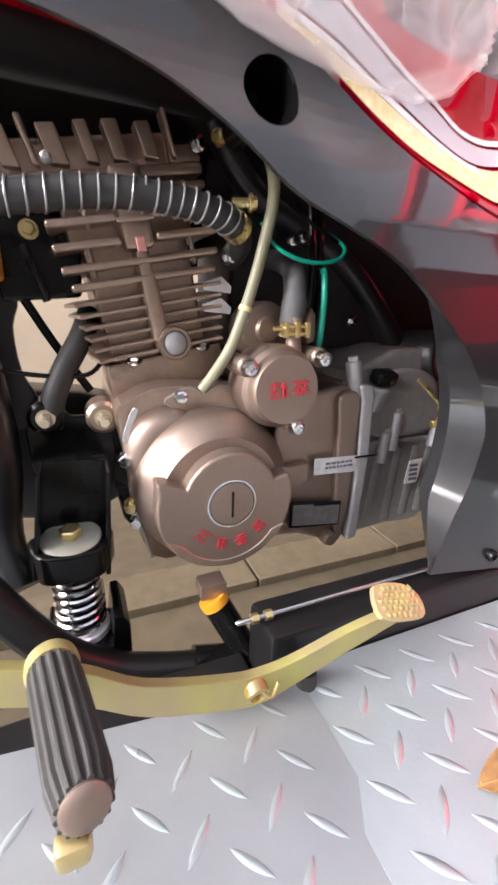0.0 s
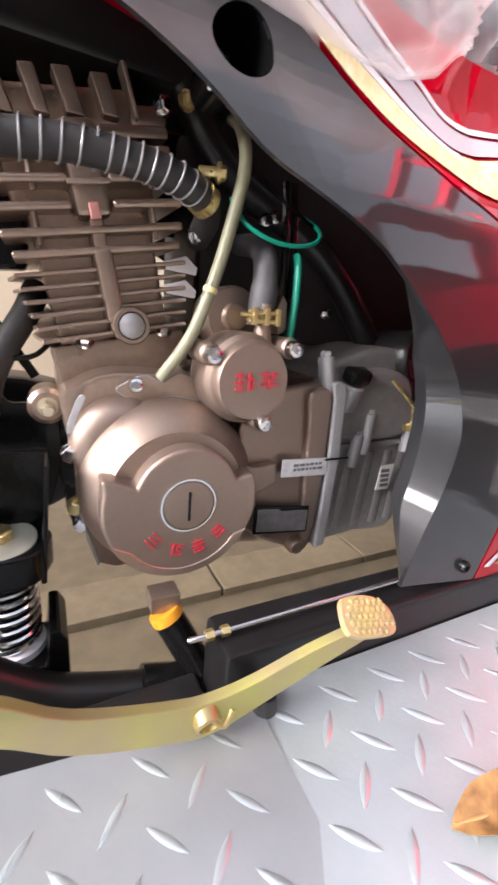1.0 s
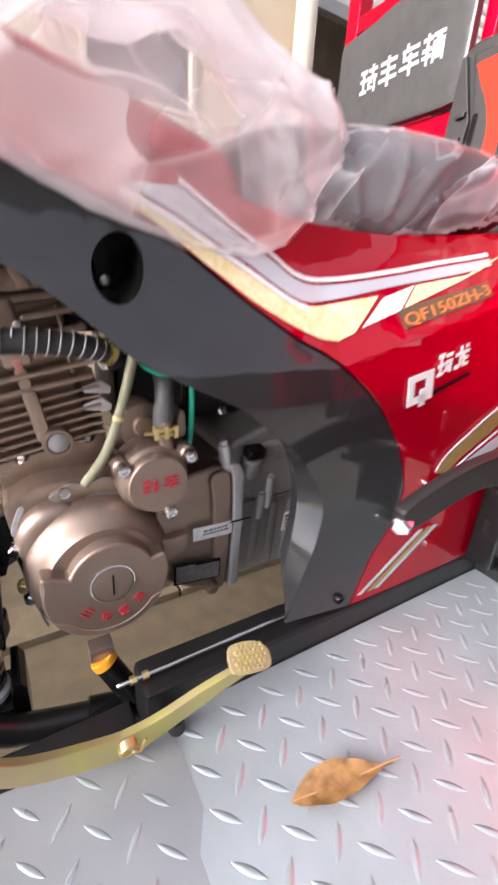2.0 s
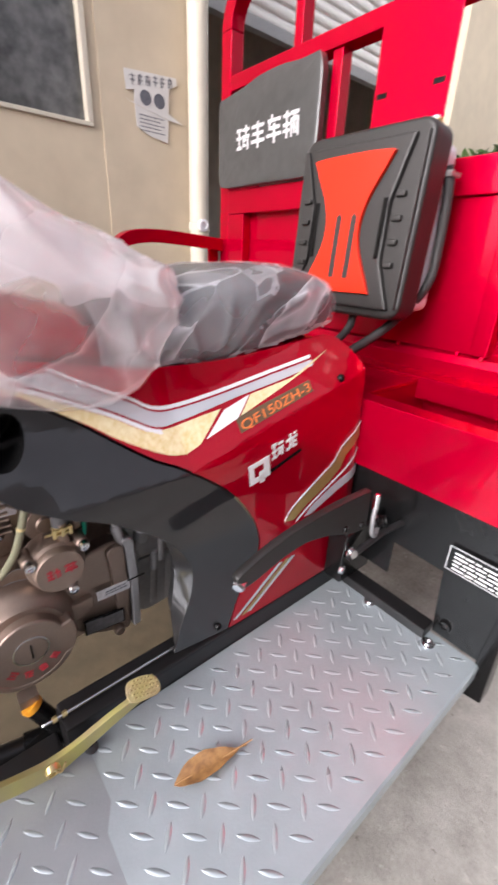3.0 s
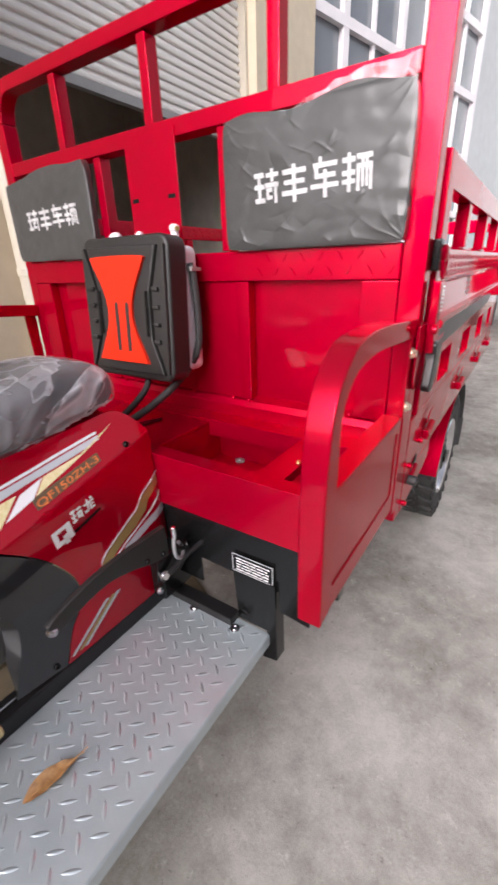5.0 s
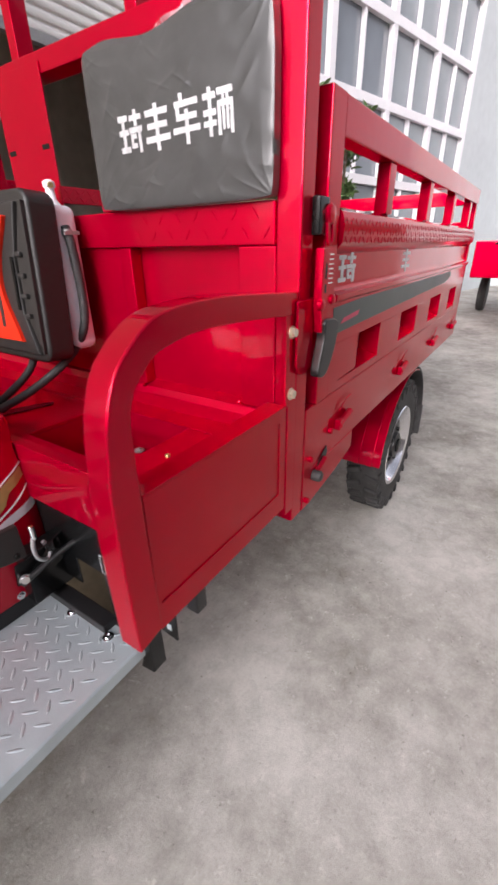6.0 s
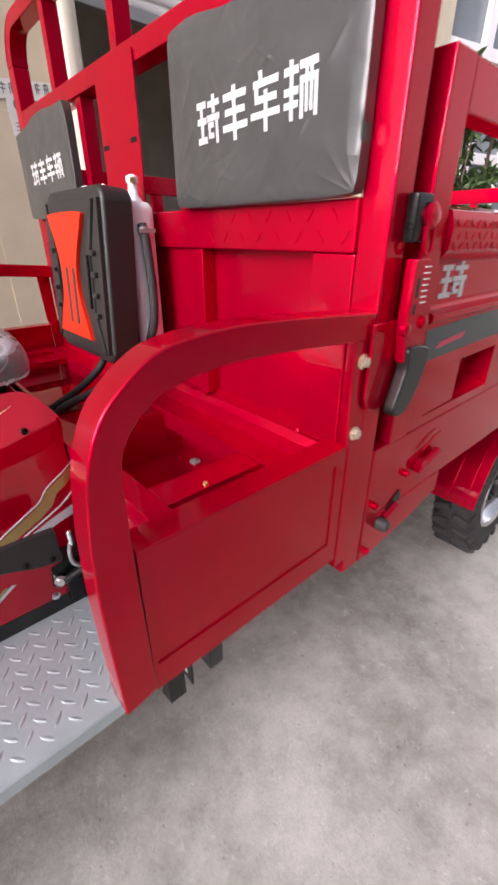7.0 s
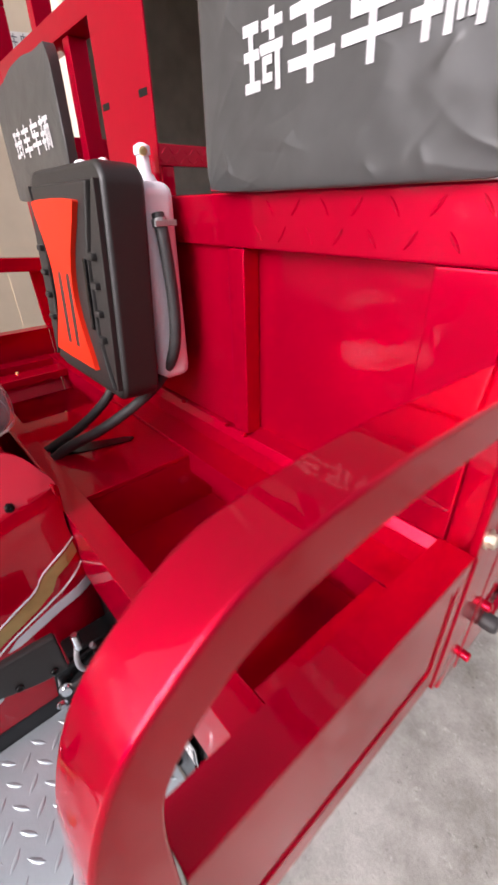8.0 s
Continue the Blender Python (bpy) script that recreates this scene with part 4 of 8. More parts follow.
def white_sheet():
    """A folded white foam sheet inside the bag, round the instruments."""
    t = bmesh.new()
    n = 36
    g = []
    for i in range(n + 1):
        row = []
        for j in range(n + 1):
            u, v = i / n, j / n
            x = -0.36 + 0.665 * u
            top = float(np.interp(x, [-0.36, -0.1, 0.05, 0.14, 0.20, 0.26, 0.31], [1.24, 1.16, 1.09, 1.05, 1.02, 0.99, 0.955]))
            low = 0.925 + 0.012 * math.sin(7 * u) + 0.05 * noise.noise(Vector((u * 9, 2.0, 0)))
            z = low + (top - low) * v
            row.append(t.verts.new((x, 0.302 + (0.10 + 0.10 * (top - 0.95)) * v + wobble((x, v, z), 6, 0.010), z)))
        g.append(row)
    for i in range(n):
        for j in range(n):
            t.faces.new((g[i][j], g[i + 1][j], g[i + 1][j + 1], g[i][j + 1]))
    bmesh.ops.solidify(t, geom=t.faces[:], thickness=0.003)
    solo("foam_sheet", t, FOAM, "white foam packing sheet inside the plastic bag", "packing", smooth=50)


white_sheet()
seat_and_tank()
seat_film()
tank_bag()


# backrest of the driver's seat with the expansion bottle behind it
def backrest():
    # y along the width, z up, front face leaning back a little
    lean = pose(0.812, YC, 0.860, 0, 4.0, 0) @ Matrix.Diagonal((1.0, 1.08, 1.03, 1.0))
    w, h = 0.137, 0.322
    r = 0.028
    def rounded(w0, w1, z0, z1, r, k=5):
        out = []
        for cx, cz, a0 in ((w1 - r, z1 - r, 0), (w0 + r, z1 - r, 90), (w0 + r, z0 + r, 180), (w1 - r, z0 + r, 270)):
            out += [(cx + r * math.cos(radians(a0 + 90 * i / k)), cz + r * math.sin(radians(a0 + 90 * i / k))) for i in range(k + 1)]
        return out
    bm = B()
    prism(bm, rounded(-w, w, 0, h, r), "x", 0.012, 0.075, 0.008, 3, lean, 30)
    # raised waisted middle field and rim
    prism(bm, [(-0.118, 0.016), (0.118, 0.016), (0.085, 0.10), (0.083, 0.20), (0.110, 0.300), (-0.110, 0.300), (-0.083, 0.20), (-0.085, 0.10)], "x", 0.002, 0.02, 0.006, 2, lean)
    for s in (-1, 1):
        prism(bm, [(s * 0.130, 0.020), (s * 0.127, 0.020), (s * 0.092, 0.10), (s * 0.090, 0.20), (s * 0.122, 0.300), (s * 0.130, 0.300)], "x", 0.004, 0.02, 0.002, 2, lean)
    body = part("backrest", bm, BACK, TRIKE, "charcoal plastic backrest with an orange insert")
    bm = B()
    prism(bm, smooth2([(-0.080, 0.043), (-0.094, 0.049), (-0.056, 0.115), (-0.046, 0.160), (-0.060, 0.208), (-0.096, 0.264), (-0.086, 0.278), (0.086, 0.278), (0.096, 0.264), (0.060, 0.208), (0.046, 0.160), (0.056, 0.115), (0.094, 0.049), (0.080, 0.043)], 4), "x", -0.006, 0.008, 0.003, 2, lean)
    for v in bm.verts:
        v.co.y = YC + 0.006 + (v.co.y - YC) * 0.83
    part("insert", bm, ORANGE, body, "orange waisted plastic insert with slots")
    for y in (-0.020, 0.014):
        bm = B()
        prism(bm, [(y - 0.006, 0.068), (y + 0.006, 0.068), (y + 0.006, 0.176), (y, 0.182), (y - 0.006, 0.176)], "x", -0.0068, -0.004, 0.0005, 1, lean)
        part("slot", bm, BACK, body)
    for s in (-1, 1):
        bm = B()
        prism(bm, [(s * 0.076 - 0.004, 0.105), (s * 0.076 + 0.004, 0.105), (s * 0.076 + 0.004, 0.205), (s * 0.076 - 0.004, 0.205)], "x", -0.001, 0.004, 0.001, 1, lean)
        part("slot", bm, BLACK, body)
        for k in range(4):
            bm = B()
            z = 0.095 + 0.038 * k
            box(bm, -0.004, 0.008, s * 0.104 - 0.009, s * 0.104 + 0.009, z - 0.005, z + 0.005, 0.003, lean)
            part("rib", bm, BACK, body)
    # steel stays behind, down to the bench
    for y in (YC - 0.07, YC + 0.07):
        bm = B()
        tube(bm, [(0.880, y, 1.12), (0.882, y, 0.96), (0.90, y, 0.93), (0.94, y, 0.92), (0.984, y, 0.92)], 0.010, 10, 5)
        part("stay", bm, BLACK_STEEL, body, "black steel stay")


def bottle():
    bm = B()
    t = bmesh.new()
    bmesh.ops.create_cube(t, size=1.0)
    bmesh.ops.scale(t, vec=(0.060, 0.168, 0.295), verts=t.verts)
    bmesh.ops.translate(t, vec=(0.933, 0.383, 1.018), verts=t.verts)
    bmesh.ops.bevel(t, geom=t.edges[:], offset=0.018, segments=4, affect="EDGES", profile=0.5)
    merge(bm, t)
    b = part("expansion_bottle", bm, BOTTLE, TRIKE, "milky white plastic expansion bottle")
    bm = B()
    lathe(bm, [(0.020, 0), (0.016, 0.012), (0.010, 0.02), (0.009, 0.04), (0.012, 0.042), (0.012, 0.052), (0.005, 0.056), (0, 0.056)], (0.945, 0.352, 1.158), (0, 0, 1), 20)
    part("filler_neck", bm, BOTTLE, b)
    for y, r in ((0.545, 0.020), (0.456, 0.012)):
        bm = B()
        lathe(bm, [(r * 0.55, -0.10), (r * 0.55, -r), (r, -r), (r * 0.98, -0.3 * r), (r * 0.8, 0.35 * r), (r * 0.45, 0.7 * r), (0, 0.8 * r)], (0.93, y, 1.199 - 0.35 * r), (0, 0, 1), 20)
        part("cap", bm, BOTTLE, b, "white rounded plastic cap")
    bm = B()
    round_bolt(bm, (0.940, 0.340, 1.203), (-0.3, -1, 0), 0.006)
    part("cap_screw", bm, BRASS, b)
    bm = B()
    tube(bm, [(0.928, 0.299, 1.125), (0.928, 0.289, 1.09), (0.932, 0.288, 1.0), (0.926, 0.290, 0.93), (0.912, 0.318, 0.875), (0.870, 0.345, 0.828), (0.805, 0.375, 0.785), (0.75, 0.405, 0.757), (0.72, 0.42, 0.735)], 0.0095, 12, 6)
    part("hose", bm, RUBBER, b, "black rubber hose curving down to the bench")
    bm = B()
    tube(bm, [(0.87, 0.42, 0.87), (0.84, 0.405, 0.83), (0.79, 0.42, 0.785), (0.745, 0.445, 0.752), (0.72, 0.46, 0.735)], 0.0085, 12, 6)
    part("hose", bm, RUBBER, b)
    bm = B()
    lathe(bm, [(0.0105, -0.005), (0.0115, -0.005), (0.0115, 0.005), (0.0105, 0.005)], (0.928, 0.296, 1.113), (0.0, 0.3, 1), 20)
    box(bm, 0.914, 0.949, 0.282, 0.288, 1.109, 1.117, 0.001)
    part("hose_clamp", bm, ALLOY_DARK, b)


backrest()
bottle()

# ---- cargo body ----
XF = 0.975
YL, YR = -0.225, 1.075


def front_frame():
    for name, y0, y1 in (("corner_post", YL, YL + 0.045), ("corner_post", YR - 0.045, YR)):
        bm = B()
        box(bm, XF, XF + 0.045, y0, y1, 0.552, 1.53, 0.004)
        part(name, bm, RED, TRIKE, "red square-tube corner post")
    # top rail with rounded corners, one bent tube
    bm = B()
    def arc(cy, cz, a0, a1, rad):
        return [(cy + rad * math.cos(radians(a0 + (a1 - a0) * i / 8)), cz + rad * math.sin(radians(a0 + (a1 - a0) * i / 8))) for i in range(9)]
    zt = 1.630
    outer = arc(YL + 0.10, zt - 0.10, 180, 90, 0.10) + arc(YR - 0.10, zt - 0.10, 90, 0, 0.10)
    inner = [(y, zt - 0.10 + (z - zt + 0.10) * 1.22) for y, z in arc(YL + 0.10, zt - 0.10, 180, 90, 0.055) + arc(YR - 0.10, zt - 0.10, 90, 0, 0.055)]
    band(bm, outer, inner, "x", XF, XF + 0.045)
    part("top_rail", bm, RED, TRIKE, "red bent tube top rail")
    bm = B()
    box(bm, XF, XF + 0.045, YL + 0.045, YR - 0.045, 1.392, 1.428, 0.003)
    part("middle_rail", bm, RED, TRIKE)
    for y in (0.097, 0.4335, 0.770):
        bm = B()
        box(bm, XF + 0.004, XF + 0.041, y - 0.0135, y + 0.0135, 1.428, 1.594, 0.002)
        part("rail_post", bm, RED, TRIKE)
    for y in (0.640, 0.225):
        bm = B()
        box(bm, XF + 0.006, XF + 0.040, y - 0.014, y + 0.014, 1.150, 1.392, 0.002)
        part("rail_post", bm, RED, TRIKE)
    # centre plate with two slots
    bm = B()
    pl = [(0.352, 1.150), (0.518, 1.150), (0.518, 1.412), (0.352, 1.412)]
    prism(bm, pl, "x", XF - 0.004, XF - 0.001, 0.0008)
    plate = part("centre_plate", bm, RED, TRIKE, "flat red steel plate with two slots")
    for y in (0.374, 0.499):
        bm = B()
        prism(bm, [(y - 0.012, 1.272), (y + 0.012, 1.272), (y + 0.012, 1.281), (y - 0.012, 1.281)], "x", XF - 0.0046, XF - 0.0035, 0)
        part("slot", bm, BLACK, plate)
    # beam with chequer pattern
    bm = B()
    box(bm, XF - 0.004, XF + 0.045, YL + 0.045, YR - 0.045, 1.083, 1.148, 0.004)
    beam = part("front_beam", bm, RED, TRIKE, "red chequer-plate beam")
    bm = B()
    for i in range(30):
        for j in range(2):
            y = YL + 0.06 + 0.042 * i + 0.021 * j
            if y > 0.15:
                continue
            z = 1.102 + 0.028 * j
            lozenge(bm, Matrix.Translation((XF - 0.004, y, z)) @ pose(0, 0, 0, 0, -90, 0) @ pose(0, 0, 0, 0, 0, 35 if (i + j) % 2 else -35), 0.022, 0.004, 0.0012)
    part("chequer", bm, RED, beam)
    # board: stiles, sunk panels, kick plate
    bm = B()
    box(bm, XF + 0.030, XF + 0.034, YL + 0.045, YR - 0.045, 0.70, 1.083, 0)
    part("front_board", bm, RED, TRIKE, "sunk red sheet-steel front board")
    bm = B()
    box(bm, XF + 0.008, XF + 0.029, 0.2005, 0.6675, 0.795, 1.083, 0.002)
    part("centre_board", bm, RED, TRIKE, "flat red centre board behind the backrest")
    for a, b in ((0.164, 0.200), (-0.180, -0.105), (0.668, 0.704), (0.955, 1.03)):
        bm = B()
        box(bm, XF, XF + 0.030, a, b, 0.795, 1.083, 0.004)
        part("stile", bm, RED, TRIKE)
    bm = B()
    prism(bm, [(XF + 0.03, 0.800), (XF + 0.004, 0.790), (XF - 0.004, 0.775), (XF - 0.004, 0.735), (XF + 0.03, 0.735)], "y", YL + 0.045, YR - 0.045, 0.002)
    kick = part("kick_plate", bm, RED, TRIKE)
    for y, z in ((0.222, 0.795), (0.172, 0.793), (-0.10, 0.80), (0.36, 0.795), (0.64, 0.795)):
        bm = B()
        round_bolt(bm, (XF - 0.002, y, z), (-1, 0, 0.3), 0.0045, 0.004)
        part("rivet", bm, RED, kick)


def lozenge(bm, m, length, width, height, k=5):
    """A raised tread mark: a pointed lens with a flattish ridge."""
    low, top = [], []
    for s in (1, -1):
        for i in range(k):
            t = -1 + 2 * i / k
            x = t * s
            w = (1 - x * x) * width / 2 * s
            low.append(bm.verts.new(m @ Vector((x * length / 2, w, 0))))
            top.append(bm.verts.new(m @ Vector((x * length / 2 * 0.80, w * 0.45, height))))
    q = len(low)
    for i in range(q):
        j = (i + 1) % q
        bm.faces.new((low[i], low[j], top[j], top[i]))
    bm.faces.new(top)


front_frame()


def bench():
    bm = B()
    prism(bm, [(0.680, 0.622), (0.684, 0.622), (0.684, 0.741), (0.716, 0.741), (0.716, 0.720), (0.719, 0.720), (0.719, 0.745), (0.680, 0.745)], "y", -0.178, both(-0.178), 0.0012)
    part("bench_front", bm, RED, TRIKE, "red folded sheet-steel bench front")
    bm = B()
    prism(bm, [(0.914, 0.70), (0.914, 0.745), (0.971, 0.745), (0.971, 0.741), (0.917, 0.741), (0.917, 0.70)], "y", -0.178, both(-0.178), 0.0008)
    part("bench_rear_rail", bm, RED, TRIKE)
    bm = B()
    box(bm, 0.719, 0.914, 0.262, both(0.262), 0.730, 0.739, 0.002)
    mid = part("bench_centre", bm, RED, TRIKE)
    bm = B()
    prism(bm, [(0.728, 0.462), (0.742, 0.448), (0.80, 0.425), (0.855, 0.400), (0.868, 0.388), (0.858, 0.378), (0.80, 0.392), (0.738, 0.412), (0.722, 0.43)], "z", 0.7393, 0.7412, 0)
    part("hose_slot", bm, BLACK, mid, "dark slot for the hoses")
    for s in (0, 1):
        f = (lambda y: y) if s == 0 else both
        for nm, a, b in (("cross_bar", -0.072, -0.012), ("end_bar", -0.186, -0.137)):
            lo, hi = sorted((f(a), f(b)))
            bm = B()
            box(bm, 0.7195, 0.9135, lo, hi, 0.722, 0.744, 0.003)
            bar = part(nm, bm, RED, TRIKE)
            if nm == "cross_bar":
                bm = B()
                round_bolt(bm, (0.797, f(-0.064), 0.744), (0, 0, 1), 0.0048, 0.005)
                part("bolt", bm, BRASS, bar, "yellow zinc bolt")
        lo, hi = sorted((f(0.264), f(-0.166)))
        bm = B()
        box(bm, 0.700, 0.962, lo, hi, 0.622, 0.626, 0)
        tray = part("tray_floor", bm, RED, TRIKE, "red sheet-steel storage tray under the bench")
        bm = B()
        box(bm, 0.700, 0.962, f(0.264) - 0.002, f(0.264) + 0.002, 0.626, 0.730, 0)
        box(bm, 0.958, 0.962, lo, hi, 0.627, 0.71, 0)
        part("tray_wall", bm, RED, tray)
        bm = B()
        lathe(bm, [(0.013, 0), (0.013, 0.003), (0.006, 0.004), (0.005, 0.008), (0, 0.008)], (0.942, f(0.186), 0.627), (0, 0, 1), 16)
        part("drain_plug", bm, ALLOY, tray, "pale metal drain plug")
        bm = B()
        round_bolt(bm, (0.874, f(0.018), 0.627), (0, 0, 1), 0.006, 0.006)
        part("tray_screw", bm, BRASS, tray, "yellow zinc screw")
    # black apron under the bench with the maker's data plate
    bm = B()
    prism(bm, [(0.235, 0.621), (-0.150, 0.621), (-0.148, 0.435), (-0.082, 0.443), (-0.078, 0.495), (0.128, 0.500), (0.128, 0.43), (0.175, 0.43), (0.235, 0.43)], "x", 0.690, 0.694, 0.001)
    ap = part("apron", bm, BLACK, TRIKE, "black painted steel apron under the bench")
    bm = B()
    prism(bm, [(0.034, 0.515), (-0.066, 0.515), (-0.070, 0.378), (0.024, 0.378)], "x", 0.685, 0.689, 0.001)
    part("bracket_plate", bm, BLACK, ap)
    bm = B()
    prism(bm, [(-0.062, 0.515), (-0.074, 0.515), (-0.079, 0.306), (-0.040, 0.298), (-0.050, 0.33)], "x", 0.680, 0.715, 0.002)
    part("strut", bm, BLACK, ap)
    bm = B()
    box(bm, 0.655, 0.690, 0.025, 0.225, 0.352, 0.395, 0.004)
    part("crossbar", bm, BLACK_STEEL, ap)
    bm = B()
    box(bm, 0.70, 0.98, -0.15, 0.40, 0.50, 0.56, 0.004)
    box(bm, 0.70, 0.74, 0.03, both(0.03), 0.56, 0.62, 0.004)
    part("subframe", bm, BLACK_STEEL, ap)
    for z in (0.492, 0.462):
        bm = B()
        box(bm, 0.6885, 0.6895, -0.137, -0.126, z - 0.007, z + 0.007, 0.0003)
        part("slot", bm, PLATE, ap)
    bm = B()
    round_bolt(bm, (0.685, 0.005, 0.405), (-1, 0, 0), 0.010, 0.006)
    part("bolt", bm, BLACK, ap)
    bm = B()
    prism(bm, [(0.032, 0.557), (-0.068, 0.560), (-0.068, 0.511), (0.032, 0.517)], "x", 0.6835, 0.6848, 0.0003)
    dp = part("data_plate", bm, BLACK, TRIKE, "black and silver data plate with lines of small print")
    bm = B()
    for a, b, c, d in ((0.032, -0.068, 0.556, 0.5575), (0.032, -0.068, 0.5125, 0.514), (0.032, 0.0305, 0.514, 0.556), (-0.0665, -0.068, 0.514, 0.556)):
        box(bm, 0.6828, 0.6834, b, a, c, d, 0)
    part("border", bm, LABEL, dp)
    rnd = random.Random(9)
    for k in range(5):
        z = 0.5475 - 0.0072 * k
        bm = B()
        y = 0.022
        while y > -0.058:
            ln = rnd.uniform(0.006, 0.022)
            box(bm, 0.6828, 0.6834, max(y - ln, -0.060), y, z - 0.0014, z + 0.0014, 0)
            y -= ln + 0.003
        part("print_line", bm, WHITE_PRINT, dp)


bench()


def fender(mirror):
    f = both if mirror else (lambda y: y)
    def span(a, b):
        return sorted((f(a), f(b)))
    outer = [(0.558, 0.601), (0.555, 0.756), (0.557, 0.840), (0.561, 0.882), (0.567, 0.922), (0.580, 0.959), (0.598, 0.984), (0.635, 1.012), (0.668, 1.022), (0.724, 1.0265), (0.80, 1.0255), (0.975, 1.014)]
    inner = [(0.975, 0.976), (0.88, 0.984), (0.754, 0.991), (0.70, 0.989), (0.667, 0.984), (0.643, 0.977), (0.621, 0.960), (0.607, 0.943), (0.5985, 0.912), (0.597, 0.811), (0.600, 0.610)]
    def fine(p, k):
        v = curve([(a, 0, b) for a, b in p], k)
        return [(q.x, q.z) for q in v]
    bm = B()
    prism(bm, fine(outer, 4) + fine(inner, 4), "y", *span(YL, YL + 0.039), 0.0030, 3, None, 40)
    part("fender_arm", bm, RED, TRIKE, "red bent-tube side guard arm")
    # side panel: frame with a sunk field
    bm = B()
    a, b = span(YL + 0.003, YL + 0.0051)
    hole = [(0.606, 0.647), (0.924, 0.647), (0.924, 0.797), (0.606, 0.797)]
    rim = [(0.600, 0.604), (0.946, 0.604), (0.946, 0.819), (0.600, 0.819)]
    for k in range(4):
        q = [rim[k], rim[(k + 1) % 4], hole[(k + 1) % 4], hole[k]]
        prism(bm, q, "y", a, b, 0)
    part("panel_frame", bm, RED, TRIKE, "raised rim of the red side panel")
    bm = B()
    a, b = span(YL + 0.0052, YL + 0.009)
    box(bm, 0.600, 0.946, a, b, 0.604, 0.818, 0)
    part("side_panel", bm, RED, TRIKE, "red pressed-steel side panel")
    bm = B()
    a, b = span(YL + 0.003, YL + 0.042)
    box(bm, 0.600, 0.946, a, b, 0.819, 0.823, 0.001)
    part("panel_ledge", bm, RED, TRIKE)
    bm = B()
    a, b = span(YL + 0.0005, YL + 0.012)
    box(bm, 0.948, 0.985, a, b, 0.585, 0.830, 0.002)
    part("side_bracket", bm, RED, TRIKE)
    for z in (0.951, 0.843):
        bm = B()
        bolt(bm, (0.956, f(YL + 0.0), z), (0, 1 if mirror else -1, 0), 0.008, 0.008)
        part("bolt", bm, ZINC, TRIKE, "pale zinc bolt")
    bm = B()
    a, b = span(YL + 0.001, YL + 0.010)
    prism(bm, [(0.940, 0.835), (0.935, 0.985), (0.975, 0.985), (0.975, 0.82), (0.945, 0.82)], "y", a, b, 0.002)
    part("gusset", bm, RED, TRIKE)


fender(False)
fender(True)


def lug():
    """Dark bracket ends that hang behind the side panel."""
    bm = B()
    box(bm, 0.690, 0.715, -0.205, -0.180, 0.535, 0.604, 0.003)
    part("hanger", bm, BLACK_STEEL, TRIKE)


lug()


# ---- cargo sides ----
STROKES = (
    ((0, .82, .38, .92), (0, .48, .38, .57), (0, .05, .40, .15), (.14, .1, .24, .9), (.50, .80, 1, .88), (.70, .66, .80, 1), (.45, .50, 1, .59), (.84, .0, .94, .52), (.50, .15, .58, .40), (.50, .36, .74, .43), (.50, .13, .74, .20)),
    ((.05, .78, .95, .88), (.1, .48, .9, .57), (0, .16, 1, .26), (.44, -.05, .56, 1)),
    ((.1, .80, .95, .89), (.30, .80, .40, 1.05), (.15, .50, .9, .59), (.15, .50, .26, .85), (0, .22, 1, .31), (.48, -.05, .59, .68)),
    ((0, .80, .42, .89), (.18, .0, .27, 1), (0, .45, .42, .54), (0, .22, .42, .30), (.50, .84, 1, .93), (.50, 0, .58, .68), (.92, 0, 1, .68), (.50, .60, 1, .68), (.66, .1, .72, .84), (.80, .1, .86, .84)),
)
XB = 2.80


